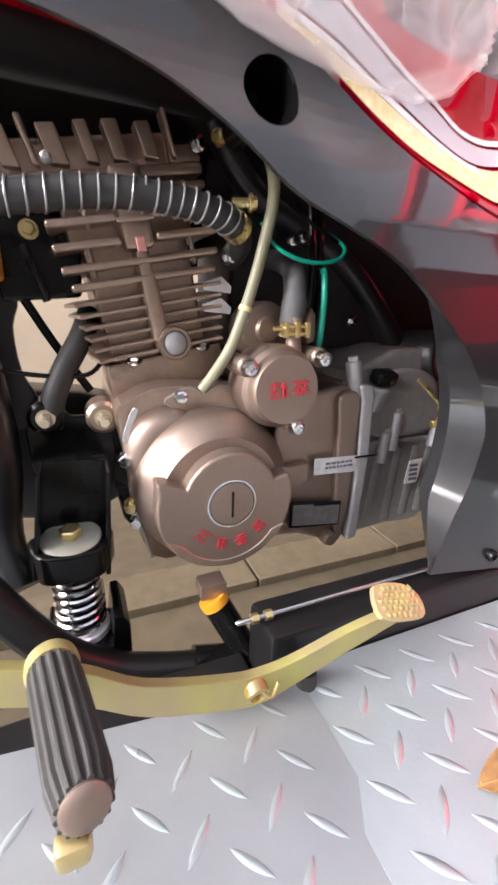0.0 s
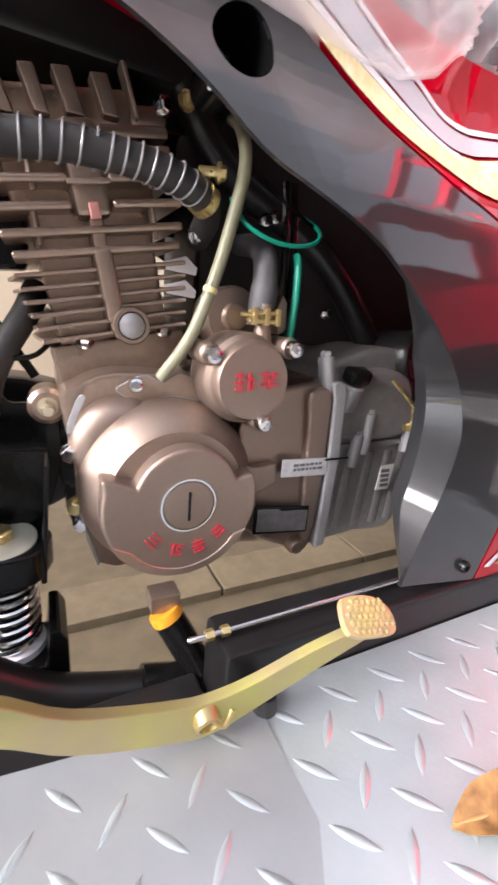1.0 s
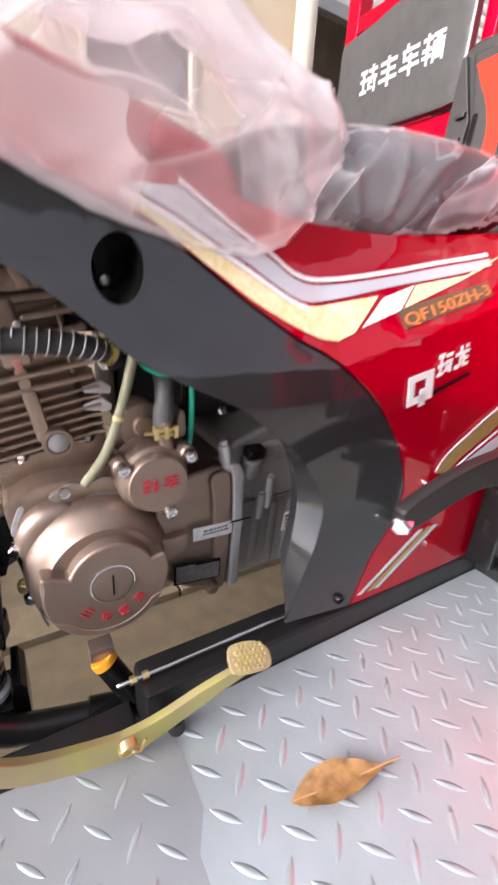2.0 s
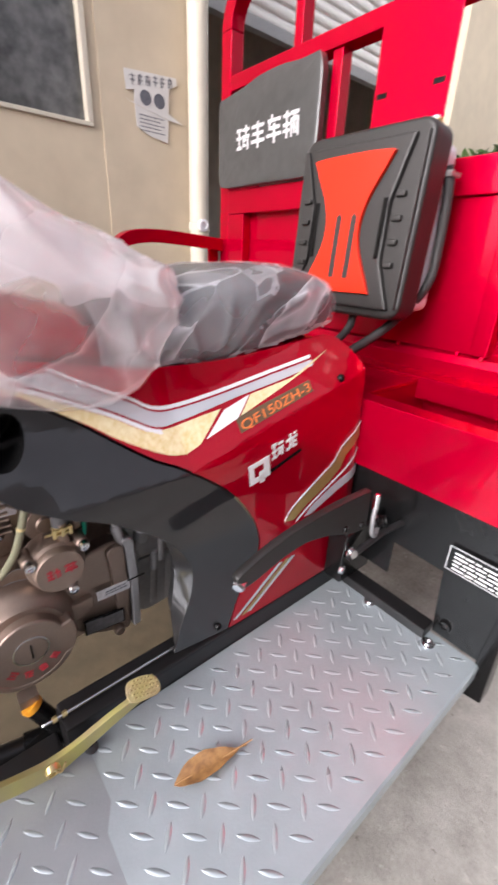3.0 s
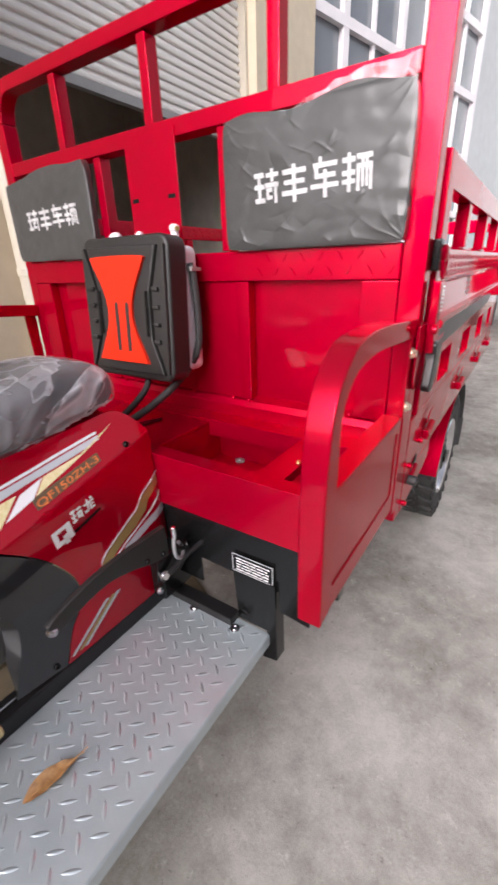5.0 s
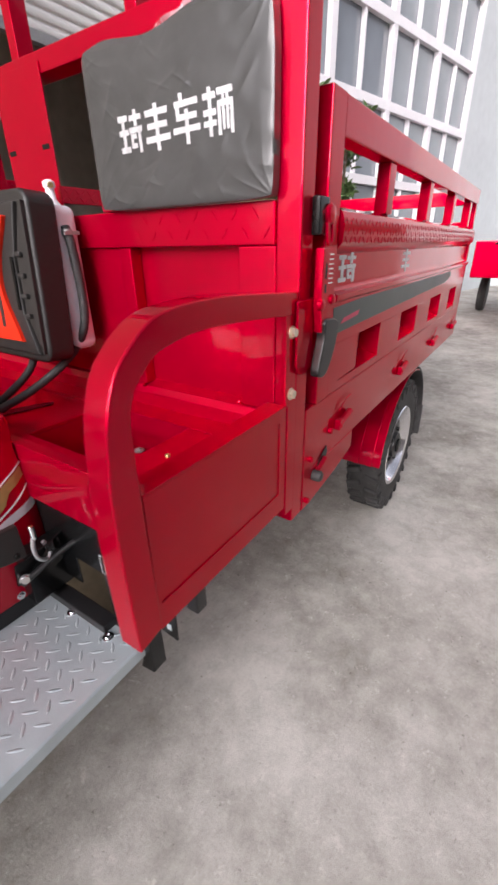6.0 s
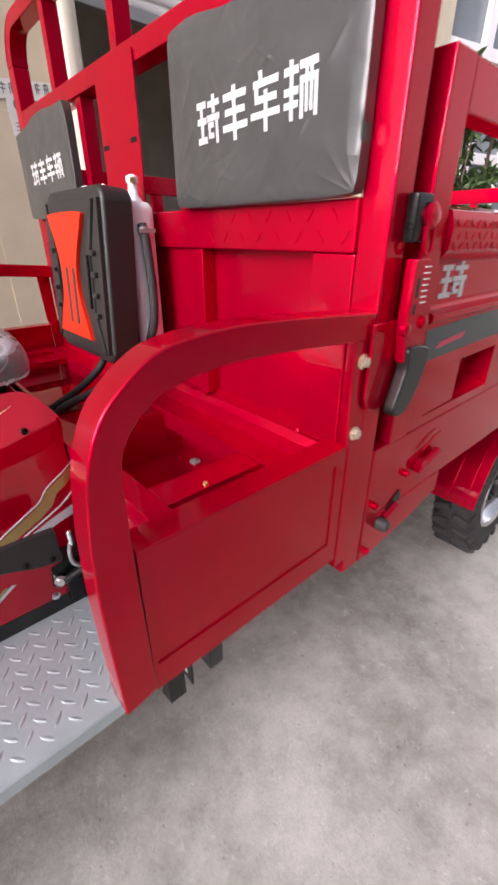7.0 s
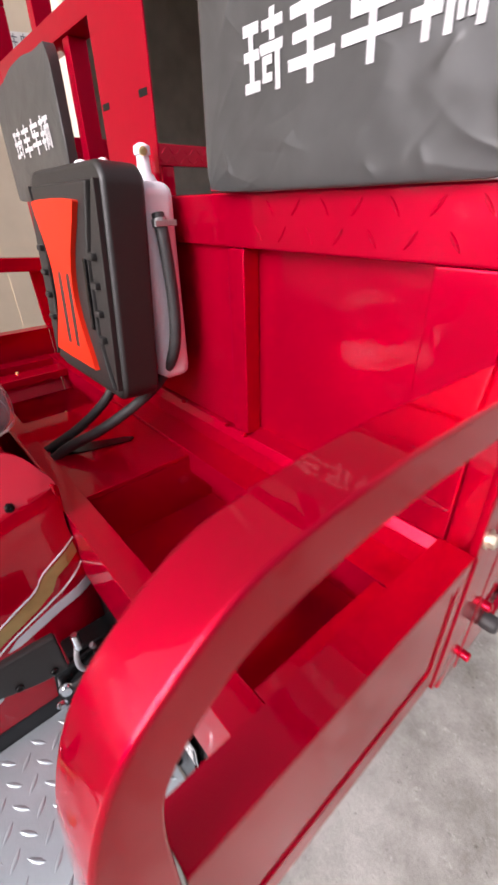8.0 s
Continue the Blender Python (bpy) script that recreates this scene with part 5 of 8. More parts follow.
def side_gate(mirror):
    f = both if mirror else (lambda y: y)
    def span(a, b):
        return sorted((f(a), f(b)))
    # low rail and floor edge
    bm = B()
    a, b = span(YL, YL + 0.05)
    box(bm, 1.02, XB, a, b, 0.640, 0.788, 0.004)
    part("floor_rail", bm, RED, TRIKE, "red steel floor rail of the cargo body")
    # pressed gate: profile run along x
    lower = [(0.000, 0.896), (0.000, 0.978), (-0.008, 0.984), (-0.008, 0.994), (0.004, 1.000), (0.010, 1.012), (0.010, 1.066), (0.000, 1.074), (-0.010, 1.086), (-0.012, 1.115), (-0.006, 1.136), (0.008, 1.143), (0.034, 1.143), (0.034, 1.136), (0.016, 1.13), (0.016, 0.896)]
    bm = B()
    sgn = -1 if mirror else 1
    prism(bm, [(f(YL) + sgn * p, z) for p, z in lower], "x", 1.122, XB, 0)
    g = part("side_gate", bm, RED, TRIKE, "red pressed-steel drop side of the cargo box")
    # lower part: uprights between sunk windows, back sheet behind
    bm = B()
    a, b = span(YL + 0.055, YL + 0.060)
    box(bm, 1.05, XB, a, b, 0.70, 0.90, 0)
    part("inner_sheet", bm, RED, g)
    xs = [1.125, 1.29, 1.457, 1.66, 1.86, 2.06, 2.255, 2.45, 2.62, XB]
    for k in range(0, len(xs) - 1, 2):
        bm = B()
        a, b = span(YL + 0.001, YL + 0.056)
        if k:
            box(bm, xs[k], xs[k + 1], a, b, 0.7895, 0.8955, 0.002)
        else:
            # a sunk strip runs from the first window under this upright
            prism(bm, [(xs[0], 0.7895), (1.170, 0.7895), (1.176, 0.809), (xs[1], 0.813), (xs[1], 0.8955), (xs[0], 0.8955)], "y", a, b, 0.002)
        part("upright", bm, RED, g)
    bm = B()
    a, b = span(YL + 0.002, YL + 0.054)
    prism(bm, [(a, 0.7885), (b, 0.7885), (b, 0.824), (a, 0.808)] if not mirror else [(b, 0.7885), (a, 0.7885), (a, 0.824), (b, 0.808)], "x", 1.13, XB, 0)
    part("sill", bm, RED, g)
    if not mirror:
        bm = B()
        prism(bm, [(1.125, 0.917), (XB - 0.5, 0.935), (XB - 0.4, 0.955), (XB - 0.42, 0.972), (1.30, 0.974), (1.20, 0.972), (1.125, 0.970)], "y", YL - 0.0008, YL - 0.0002, 0)
        band = part("decal_band", bm, BAND, g, "dark green decal band")
        bm = B()
        prism(bm, [(1.165, 0.934), (1.265, 0.940), (1.275, 0.950), (1.18, 0.944)], "y", YL - 0.0014, YL - 0.0009, 0)
        part("decal_mark", bm, PINK, band)
        for x, wd, glyph in ((1.162, 0.085, 0), (1.62, 0.08, 1)):
            for i, (p, q, r, u) in enumerate(STROKES[glyph]):
                bm = B()
                box(bm, x + wd * (p - 0.02), x + wd * (r + 0.02), YL + 0.0088 - 0.0002 * i, YL + 0.0098, 1.012 + 0.054 * (q - 0.02), 1.012 + 0.054 * (u + 0.03), 0)
                part("sticker_stroke", bm, LABEL, g, "silver stroke mark sticker")
        # chequer on the rolled edge
        bm = B()
        for i in range(70):
            for j in range(3):
                x = 1.135 + 0.0235 * i + 0.011 * (j % 2)
                z = 1.090 + 0.015 * j
                lozenge(bm, Matrix.Translation((x, YL - 0.0112, z)) @ pose(0, 0, 0, 90, 0, 0) @ pose(0, 0, 0, 0, 0, 50 if (i + j) % 2 else -50), 0.017, 0.004, 0.0012, 4)
        part("chequer", bm, RED, g)
        for x in (1.193, 1.717, 2.216, 2.66):
            bm = B()
            tube(bm, [(x - 0.012, YL - 0.010, 0.702), (x + 0.055, YL - 0.010, 0.716)], 0.009, 12, 1)
            box(bm, x - 0.016, x + 0.004, YL - 0.016, YL, 0.690, 0.716, 0.003)
            tube(bm, [(x - 0.004, YL - 0.006, 0.735), (x + 0.03, YL - 0.006, 0.752), (x + 0.06, YL - 0.006, 0.757)], 0.0018, 8, 3)
            part("hinge", bm, RED, g, "red welded hinge")
    else:
        # chequer on the inner side of the upper rail
        bm = B()
        for i in range(64):
            for j in range(2):
                lozenge(bm, Matrix.Translation((1.14 + 0.026 * i + 0.012 * j, f(YL + 0.0358), 1.260 + 0.024 * j)) @ pose(0, 0, 0, 90, 0, 0) @ pose(0, 0, 0, 0, 0, 45 if (i + j) % 2 else -45), 0.026, 0.007, 0.002, 4)
        part("chequer", bm, RED, g)
    # upper rail on posts
    bm = B()
    a, b = span(YL - 0.002, YL + 0.036)
    box(bm, 1.118, XB, a, b, 1.243, 1.302, 0.004)
    part("upper_rail", bm, RED, g)
    for x in (1.40, 1.80, 2.20, 2.60, 2.775):
        bm = B()
        a, b = span(YL + 0.002, YL + 0.032)
        box(bm, x, x + 0.045, a, b, 1.144, 1.243, 0.003)
        part("rail_post", bm, RED, g)
    bm = B()
    a, b = span(YL - 0.004, YL + 0.040)
    box(bm, 1.060, 1.117, a, b, 0.79, 1.302, 0.004)
    part("end_post", bm, RED, g)
    bm = B()
    a, b = span(YL - 0.001, YL + 0.02)
    prism(bm, [(1.0215, 0.552), (1.06, 0.552), (1.21, 0.570), (1.31, 0.592), (1.31, 0.641), (1.06, 0.641), (1.06, 0.79), (1.0215, 0.79)], "y", a, b, 0.003)
    part("corner_gusset", bm, RED, TRIKE)


side_gate(False)
side_gate(True)


def tail_and_floor():
    bm = B()
    box(bm, 1.02, XB, YL + 0.05, YR - 0.05, 0.70, 0.712, 0)
    part("cargo_floor", bm, RED, TRIKE, "red steel cargo floor")
    bm = B()
    box(bm, XB - 0.03, XB, YL, YR, 0.72, 1.17, 0.004)
    box(bm, XB - 0.035, XB + 0.004, YL, YR, 1.24, 1.30, 0.004)
    for y in (YL + 0.01, 0.2, 0.433, 0.66, YR - 0.04):
        box(bm, XB - 0.03, XB, y, y + 0.03, 1.17, 1.24, 0.003)
    part("tail_gate", bm, RED, TRIKE, "red steel tail gate")


tail_and_floor()


def side_latch():
    bm = B()
    box(bm, 1.005, 1.045, YL - 0.016, YL - 0.001, 1.096, 1.152, 0.004)
    part("hook_block", bm, BLACK, TRIKE, "black latch block")
    bm = B()
    lathe(bm, [(0.015, 0), (0.016, 0.004), (0.012, 0.008), (0.006, 0.009), (0, 0.009)], (1.040, YL - 0.016, 1.127), (0, -1, 0), 20)
    tube(bm, [(1.030, YL - 0.018, 1.115), (1.030, YL - 0.020, 1.092), (1.036, YL - 0.020, 1.084), (1.044, YL - 0.020, 1.084), (1.050, YL - 0.020, 1.092), (1.050, YL - 0.018, 1.115)], 0.003, 8, 4)
    part("hook", bm, RED, TRIKE)
    bm = B()
    prism(bm, [(1.012, 1.078), (1.052, 1.078), (1.050, 1.01), (1.060, 1.0), (1.060, 0.94), (1.022, 0.94), (1.012, 0.99)], "y", YL - 0.024, YL - 0.008, 0.003)
    h = part("latch_handle", bm, RED, TRIKE, "red side latch lever with black grip")
    bm = B()
    box(bm, 1.022, 1.028, YL - 0.0245, YL - 0.0235, 1.03, 1.055, 0)
    box(bm, 1.022, 1.028, YL - 0.0245, YL - 0.0235, 1.008, 1.022, 0)
    part("slot", bm, BLACK, h)
    for k in range(7):
        bm = B()
        box(bm, 1.036, 1.050, YL - 0.0256, YL - 0.0238, 1.022 + 0.0075 * k, 1.0238 + 0.0075 * k, 0)
        part("notch", bm, WHITE_PRINT, h)
    bm = B()
    prism(bm, smooth2([(1.026, 0.963), (1.080, 0.956), (1.080, 0.926), (1.062, 0.888), (1.040, 0.864), (1.018, 0.861), (1.004, 0.872), (1.012, 0.900), (1.024, 0.935)], 3), "y", YL - 0.030, YL - 0.012, 0.006, 3)
    part("grip", bm, BLACK_STEEL, h, "black rubber lever grip")
    bm = B()
    prism(bm, [(0.962, 1.000), (0.962, 0.940)] + [(0.992 + 0.030 * math.cos(a), 0.902 + 0.032 * math.sin(a)) for a in [radians(180 + 18 * k) for k in range(11)]] + [(1.022, 1.000)], "y", YL - 0.007, YL - 0.0015, 0.002)
    part("end_plate", bm, RED, TRIKE, "red round-ended plate under the latch")
    for x, z in ((1.054, 0.995), (1.010, 0.990)):
        bm = B()
        lathe(bm, [(0.009, 0), (0.009, 0.008), (0.006, 0.01), (0, 0.01)], (x, YL - 0.020, z), (0, -1, 0), 14)
        part("pivot", bm, RED, h)
    # rubber stop and pins on the gusset
    bm = B()
    lathe(bm, [(0.010, 0), (0.0125, 0.003), (0.0125, 0.018), (0.009, 0.023), (0, 0.023)], (1.070, YL, 0.622), (0, -1, 0), 18)
    stop = part("rubber_stop", bm, RUBBER, TRIKE, "black rubber stop")
    bm = B()
    tube(bm, [(1.085, YL - 0.004, 0.625), (1.125, YL - 0.004, 0.640)], 0.007, 10, 1)
    part("stop_bracket", bm, RED, stop)
    bm = B()
    prism(bm, [(1.09, 0.630), (1.10, 0.650), (1.135, 0.668), (1.140, 0.645), (1.12, 0.632)], "y", YL - 0.0025, YL - 0.0012, 0)
    part("hole", bm, BLACK, stop)
    for x, z in ((1.045, 0.672), (1.035, 0.575), (1.145, 0.700)):
        bm = B()
        lathe(bm, [(0.007, 0), (0.007, 0.009), (0.004, 0.011), (0, 0.011)], (x, YL - 0.001, z), (0, -1, 0), 12)
        part("pin", bm, RED, TRIKE)


side_latch()


# ---- wheels ----
def wheel(cx, y_out, sgn):
    """A rear wheel: lugged tyre, steel rim, hub."""
    r, w = 0.287, 0.13
    c = (cx, y_out + sgn * w / 2, r)
    bm = B()
    prof = [(0.165, -0.052), (0.185, -0.060), (0.225, -0.066), (0.258, -0.060), (0.272, -0.045), (0.276, -0.02), (0.276, 0.02), (0.272, 0.045), (0.258, 0.060), (0.225, 0.066), (0.185, 0.060), (0.165, 0.052)]
    lathe(bm, prof, c, (0, -1, 0), 56, False)
    wob = part("wheel", bm, TYRE, TRIKE, "rear wheel with a black lugged tyre and bright steel rim")
    for k in range(26):
        for s in (-1, 1):
            bm = B()
            a = 360 * (k + (0.5 if s > 0 else 0)) / 26
            m = Matrix.Translation(c) @ pose(0, 0, 0, 0, a, 0)
            box(bm, -0.013, 0.013, min(s * 0.006, s * 0.064), max(s * 0.006, s * 0.064), 0.268, 0.288, 0.004, m @ pose(0, 0, 0, 0, 0, s * 18), 1)
            box(bm, -0.012, 0.012, min(s * 0.058, s * 0.068), max(s * 0.058, s * 0.068), 0.236, 0.272, 0.003, m, 1)
            part("lug", bm, TYRE, wob)
    bm = B()
    lathe(bm, [(0.172, 0.055), (0.176, 0.060), (0.172, 0.064), (0.160, 0.058), (0.150, 0.035), (0.135, 0.020), (0.110, 0.020), (0.085, 0.034), (0.060, 0.036), (0.056, 0.05), (0.030, 0.055), (0, 0.056)], c, (0, sgn * -1, 0), 48, False)
    part("rim", bm, CHROME, wob, "bright steel rim")
    bm = B()
    lathe(bm, [(0.140, 0.0245), (0.132, 0.0245), (0.110, 0.025), (0.086, 0.039), (0.060, 0.041), (0.056, 0.053), (0, 0.06)], c, (0, sgn * -1, 0), 40, False)
    part("hub", bm, BLACK_STEEL, wob, "black painted hub plate")
    for k in range(5):
        a = radians(72 * k)
        bm = B()
        bolt(bm, (c[0] + 0.072 * math.cos(a), c[1] - sgn * 0.038, c[2] + 0.072 * math.sin(a)), (0, -sgn, 0), 0.010, 0.014)
        part("wheel_nut", bm, BLACK_STEEL, wob)
    bm = B()
    lathe(bm, [(0.03, 0.05), (0.03, 0.062), (0.02, 0.066), (0, 0.066)], c, (0, -sgn, 0), 20)
    part("hub_cap", bm, BLACK, wob)
    # mudguard
    y0, y1 = sorted((y_out - sgn * 0.012, y_out + sgn * (w + 0.02)))
    def arcp(rad, a0, a1, n=14):
        return [(cx + rad * math.cos(radians(a0 + (a1 - a0) * i / n)), r + rad * math.sin(radians(a0 + (a1 - a0) * i / n))) for i in range(n + 1)]
    bm = B()
    prism(bm, arcp(0.335, 172, 70) + arcp(0.330, 70, 172), "y", y0, y1, 0)
    gd = part("mudguard", bm, RED, TRIKE, "red steel mudguard")
    bm = B()
    for yy in (y0 + 0.03, y0 + 0.08):
        prism(bm, arcp(0.3385, 172, 110, 8) + arcp(0.334, 110, 172, 8), "y", yy, yy + 0.02, 0)
    part("bead", bm, RED, gd)
    bm = B()
    prism(bm, arcp(0.345, 70, 12) + arcp(0.337, 12, 70), "y", y0 + 0.004, y1 - 0.004, 0)
    box(bm, cx + 0.325, cx + 0.345, y0, y1, 0.22, 0.37, 0.003)
    part("mud_flap", bm, RUBBER, gd, "black rubber mud flap")


wheel(2.03, -0.200, 1)
wheel(2.03, both(-0.200), -1)
bm = B()
tube(bm, [(2.03, -0.10, 0.287), (2.03, both(-0.10), 0.287)], 0.035, 16, 1)
lathe(bm, [(0.04, -0.12), (0.10, -0.06), (0.12, 0), (0.10, 0.06), (0.04, 0.12)], (2.03, YC, 0.287), (0, 1, 0), 24)
part("rear_axle", bm, BLACK_STEEL, TRIKE, "black rear axle")
for y in (0.12, both(0.12) - 0.05):
    bm = B()
    box(bm, 0.985, XB - 0.05, y, y + 0.05, 0.62, 0.699, 0.004)
    part("chassis_rail", bm, BLACK_STEEL, TRIKE, "black steel chassis rail")
for x in (1.1, 1.6, 2.1, 2.6):
    bm = B()
    box(bm, x, x + 0.05, YL + 0.05, YR - 0.05, 0.655, 0.698, 0.003)
    part("cross_member", bm, BLACK_STEEL, TRIKE)
for y in (0.12, both(0.12) - 0.05):
    bm = B()
    tube(bm, [(1.45, y + 0.025, 0.60), (1.75, y + 0.025, 0.40), (2.03, y + 0.025, 0.345), (2.3, y + 0.025, 0.40), (2.6, y + 0.025, 0.60)], 0.022, 10, 5)
    part("leaf_spring", bm, BLACK_STEEL, TRIKE, "black leaf spring")


# ---- step plate, frame and pedals ----
def step_plate():
    z = 0.376
    bm = B()
    prism(bm, [(-0.060, z - 0.03), (-0.060, z - 0.003), (-0.057, z), (0.214, z), (0.214, z - 0.004), (-0.053, z - 0.004), (-0.056, z - 0.03)], "x", 0.1355, 0.682, 0)
    pl = part("step_plate", bm, PLATE, TRIKE, "grey galvanised chequer-plate footboard")
    bm = B()
    prism(bm, [(-0.062, z - 0.035), (-0.062, z - 0.008), (-0.059, z - 0.0022), (0.24, z - 0.0022), (0.24, z - 0.0062), (-0.055, z - 0.0062), (-0.058, z - 0.035)], "x", -0.45, 0.150, 0)
    bmesh.ops.rotate(bm, cent=(0.15, 0, z - 0.0022), matrix=Euler((radians(0.8), radians(1.6), 0)).to_matrix(), verts=bm.verts)
    for v in bm.verts:
        if v.co.y > 0.15:
            v.co.y = 0.252 - 0.05 * (v.co.x + 0.45) / 0.6
    pl2 = part("step_plate", bm, PLATE_DULL, TRIKE, "duller grey galvanised chequer-plate footboard, front half")
    tilt = Matrix.Translation((0.15, 0, z - 0.0022)) @ Euler((radians(0.8), radians(1.6), 0)).to_matrix().to_4x4() @ Matrix.Translation((-0.15, 0, -(z - 0.0022)))
    PX, PY = 0.0456, 0.0370
    near, front = B(), B()
    for i in range(-14, 18):
        for j in range(-7, 4):
            for s in (0, 1):
                x, y = 0.1632 + PX * i + s * PX / 2, 0.1530 + PY * j + s * PY / 2
                if not (-0.048 < y < 0.205):
                    continue
                ang = 48 if s else -48
                if 0.146 < x < 0.670:
                    lozenge(near, pose(x, y, z - 0.0002, 0, 0, ang), 0.030, 0.0072, 0.0012)
                elif -0.44 < x < 0.123:
                    lozenge(front, tilt @ pose(x, y, z - 0.0024, 0, 0, ang), 0.030, 0.0072, 0.0012)
    part("tread", near, TREAD, pl, smooth=75)
    part("tread", front, TREAD, pl2, smooth=75)
    for x, y in ((0.654, 0.014), (0.654, 0.130)):
        bm = B()
        lathe(bm, [(0.0115, 0), (0.0115, 0.0015), (0.008, 0.002), (0.008, 0.006), (0.004, 0.006), (0.004, 0.003), (0, 0.003)], (x, y, z), (0, 0, 1), 20)
        part("screw", bm, CHROME, pl, "zinc socket screw")
    # frame rail under the cowl, ribs under the plate
    bm = B()
    box(bm, 0.13, 0.70, 0.2155, 0.262, 0.345, 0.412, 0.006)
    box(bm, 0.02, 0.66, -0.02, 0.01, 0.34, 0.366, 0.003)
    part("frame_rail", bm, BLACK_STEEL, TRIKE, "black steel frame rail")
    bm = B()
    box(bm, 0.13, 0.70, both(0.262), both(0.2155), 0.345, 0.412, 0.006)
    part("frame_rail", bm, BLACK_STEEL, TRIKE)
    for x in (0.60, 0.42, -0.3):
        bm = B()
        box(bm, x, x + 0.03, -0.04, 0.25, 0.335, 0.364, 0.003)
        part("frame_crossbar", bm, BLACK_STEEL, TRIKE)


step_plate()


def leaf():
    bm = B()
    n, w = 18, 0.0145
    a, b = Vector((0.215, 0.098)), Vector((0.310, 0.077))
    d = b - a
    nn = Vector((-d.y, d.x)).normalized()
    rows = []
    for i in range(n + 1):
        s = i / n
        wd = w * (math.sin(math.pi * min(1, s * 1.12) ** 0.8) if s < 0.89 else 0.05) + 0.0006
        mid = a + d * s
        lift = 0.3775 + 0.004 * math.sin(s * 3.0) + 0.006 * s * s
        row = []
        for q in (-1, -0.5, 0, 0.5, 1):
            p = mid + nn * wd * q
            row.append(bm.verts.new((p.x, p.y, lift + 0.007 * abs(q) ** 1.5 * (wd / w) + 0.001 * math.sin(s * 25 + q * 3))))
        rows.append(row)
    for r, s in zip(rows, rows[1:]):
        for k in range(4):
            bm.faces.new((r[k], r[k + 1], s[k + 1], s[k]))
    got = bmesh.ops.extrude_face_region(bm, geom=bm.faces[:])
    for v in (g for g in got["geom"] if isinstance(g, bmesh.types.BMVert)):
        v.co.z -= 0.0006
    lf = thing("fallen_leaf", (0.26, 0.088, 0.377), "dry curled brown leaf lying on the footboard", "leaf")
    part("blade", bm, LEAF_BROWN, lf, smooth=60)
    bm = B()
    tube(bm, [(a.x + 0.002, a.y, 0.3785), (0.26, 0.088, 0.3808), (0.300, 0.0795, 0.3858), (0.318, 0.0755, 0.3882)], 0.0009, 6, 4)
    part("midrib", bm, material("leaf_rib", (0.42, 0.24, 0.10), 0.6), lf)


leaf()


# ---- wrapped cushions on the front frame ----
def cushion(y0, y1, z0, z1, ty, tz, tw, th, seed, puff, label, slant=0.0):
    """A flat cushion in black film: crinkled front, white stroke marks printed on it."""
    cy, cz, hw, hh, x_back, thick = (y0 + y1) / 2, (z0 + z1) / 2, (y1 - y0) / 2, (z1 - z0) / 2, XF - 0.0045, 0.021
    rnd = random.Random(int(seed * 10))
    lines = []
    for _ in range(int(95 * puff)):
        ly, lz, turn = rnd.uniform(y0, y1), rnd.uniform(z0, z1), rnd.choice((-1, 1)) * rnd.uniform(0.1, 1.2)
        lines.append((ly, lz, math.cos(turn), math.sin(turn), rnd.uniform(0.012, 0.045), rnd.uniform(0.002, 0.0055), rnd.uniform(-0.0012, 0.0018)))

    def sag(y, z):
        p = Vector((0, y, z))
        u, v = (y - cy) / hw, (z - cz) / hh
        edge = max(0.0, 1 - abs(u) ** 22) * max(0.0, 1 - abs(v) ** 16)
        sharp = 0.0
        # short straight folds
        for ly, lz, c, q, ln, wd, hgt in lines:
            along, off = (y - ly) * c + (z - lz) * q, (z - lz) * c - (y - ly) * q
            off += 0.006 * noise.noise(Vector((seed, along * 18, ly * 30)))
            if abs(along) < ln and abs(off) < wd * 4:
                sharp += hgt * (1 - (along / ln) ** 2) * math.exp(-abs(off) / wd)
        # pulls that spread from the corners
        for ky, kz in ((y0, z0), (y1, z0), (y0, z1), (y1, z1)):
            d = math.hypot(y - ky, z - kz)
            turn = math.atan2(abs(z - kz), abs(y - ky) + 1e-6)
            sharp += 0.0022 * math.exp(-d / 0.045) * (1 - abs(math.sin(turn * 8 + seed + ky * 9 + 1.5 * noise.noise(p * 14)))) ** 2
        slack = 0.0016 * noise.noise(Vector((seed, y * 8 + z * 6, z * 15 - y * 3))) + 0.0008 * noise.noise(Vector((seed, y * 30 - z * 12, z * 42 + y * 10)))
        return thick * (0.86 + 0.14 * edge ** 0.6) + edge * puff * (sharp + slack)
    def outline(u, v):
        wob = 0.010 * noise.noise(Vector((seed * 2, u * 2.3, v * 2.3)))
        return cy + u * (hw + wob * (abs(v) ** 4)), cz + v * (hh + (wob + 0.005 * math.sin(u * 5 + seed)) * (v > 0.5)) - slant * max(0.0, v) * (u + 0.8)
    n = 170
    t = bmesh.new()
    front = []
    for i in range(n + 1):
        row = []
        for j in range(n + 1):
            u, v = -1 + 2 * i / n, -1 + 2 * j / n
            # rounded corners
            k = 1 - 0.035 * (abs(u) * abs(v)) ** 6
            y, z = outline(u * k, v * k)
            row.append(t.verts.new((x_back - sag(y, z), y, z)))
        front.append(row)
    for i in range(n):
        for j in range(n):
            t.faces.new((front[i][j], front[i + 1][j], front[i + 1][j + 1], front[i][j + 1]))
    rim = [front[i][0] for i in range(n + 1)] + [front[n][j] for j in range(1, n + 1)] + [front[i][n] for i in range(n - 1, -1, -1)] + [front[0][j] for j in range(n - 1, 0, -1)]
    back = [t.verts.new((x_back, v.co.y, v.co.z)) for v in rim]
    for i in range(len(rim)):
        j = (i + 1) % len(rim)
        t.faces.new((rim[i], rim[j], back[j], back[i]))
    t.faces.new(back)
    c = thing("wrapped_cushion", (x_back, cy, z0), label, "cushion", "cushions on the front frame")
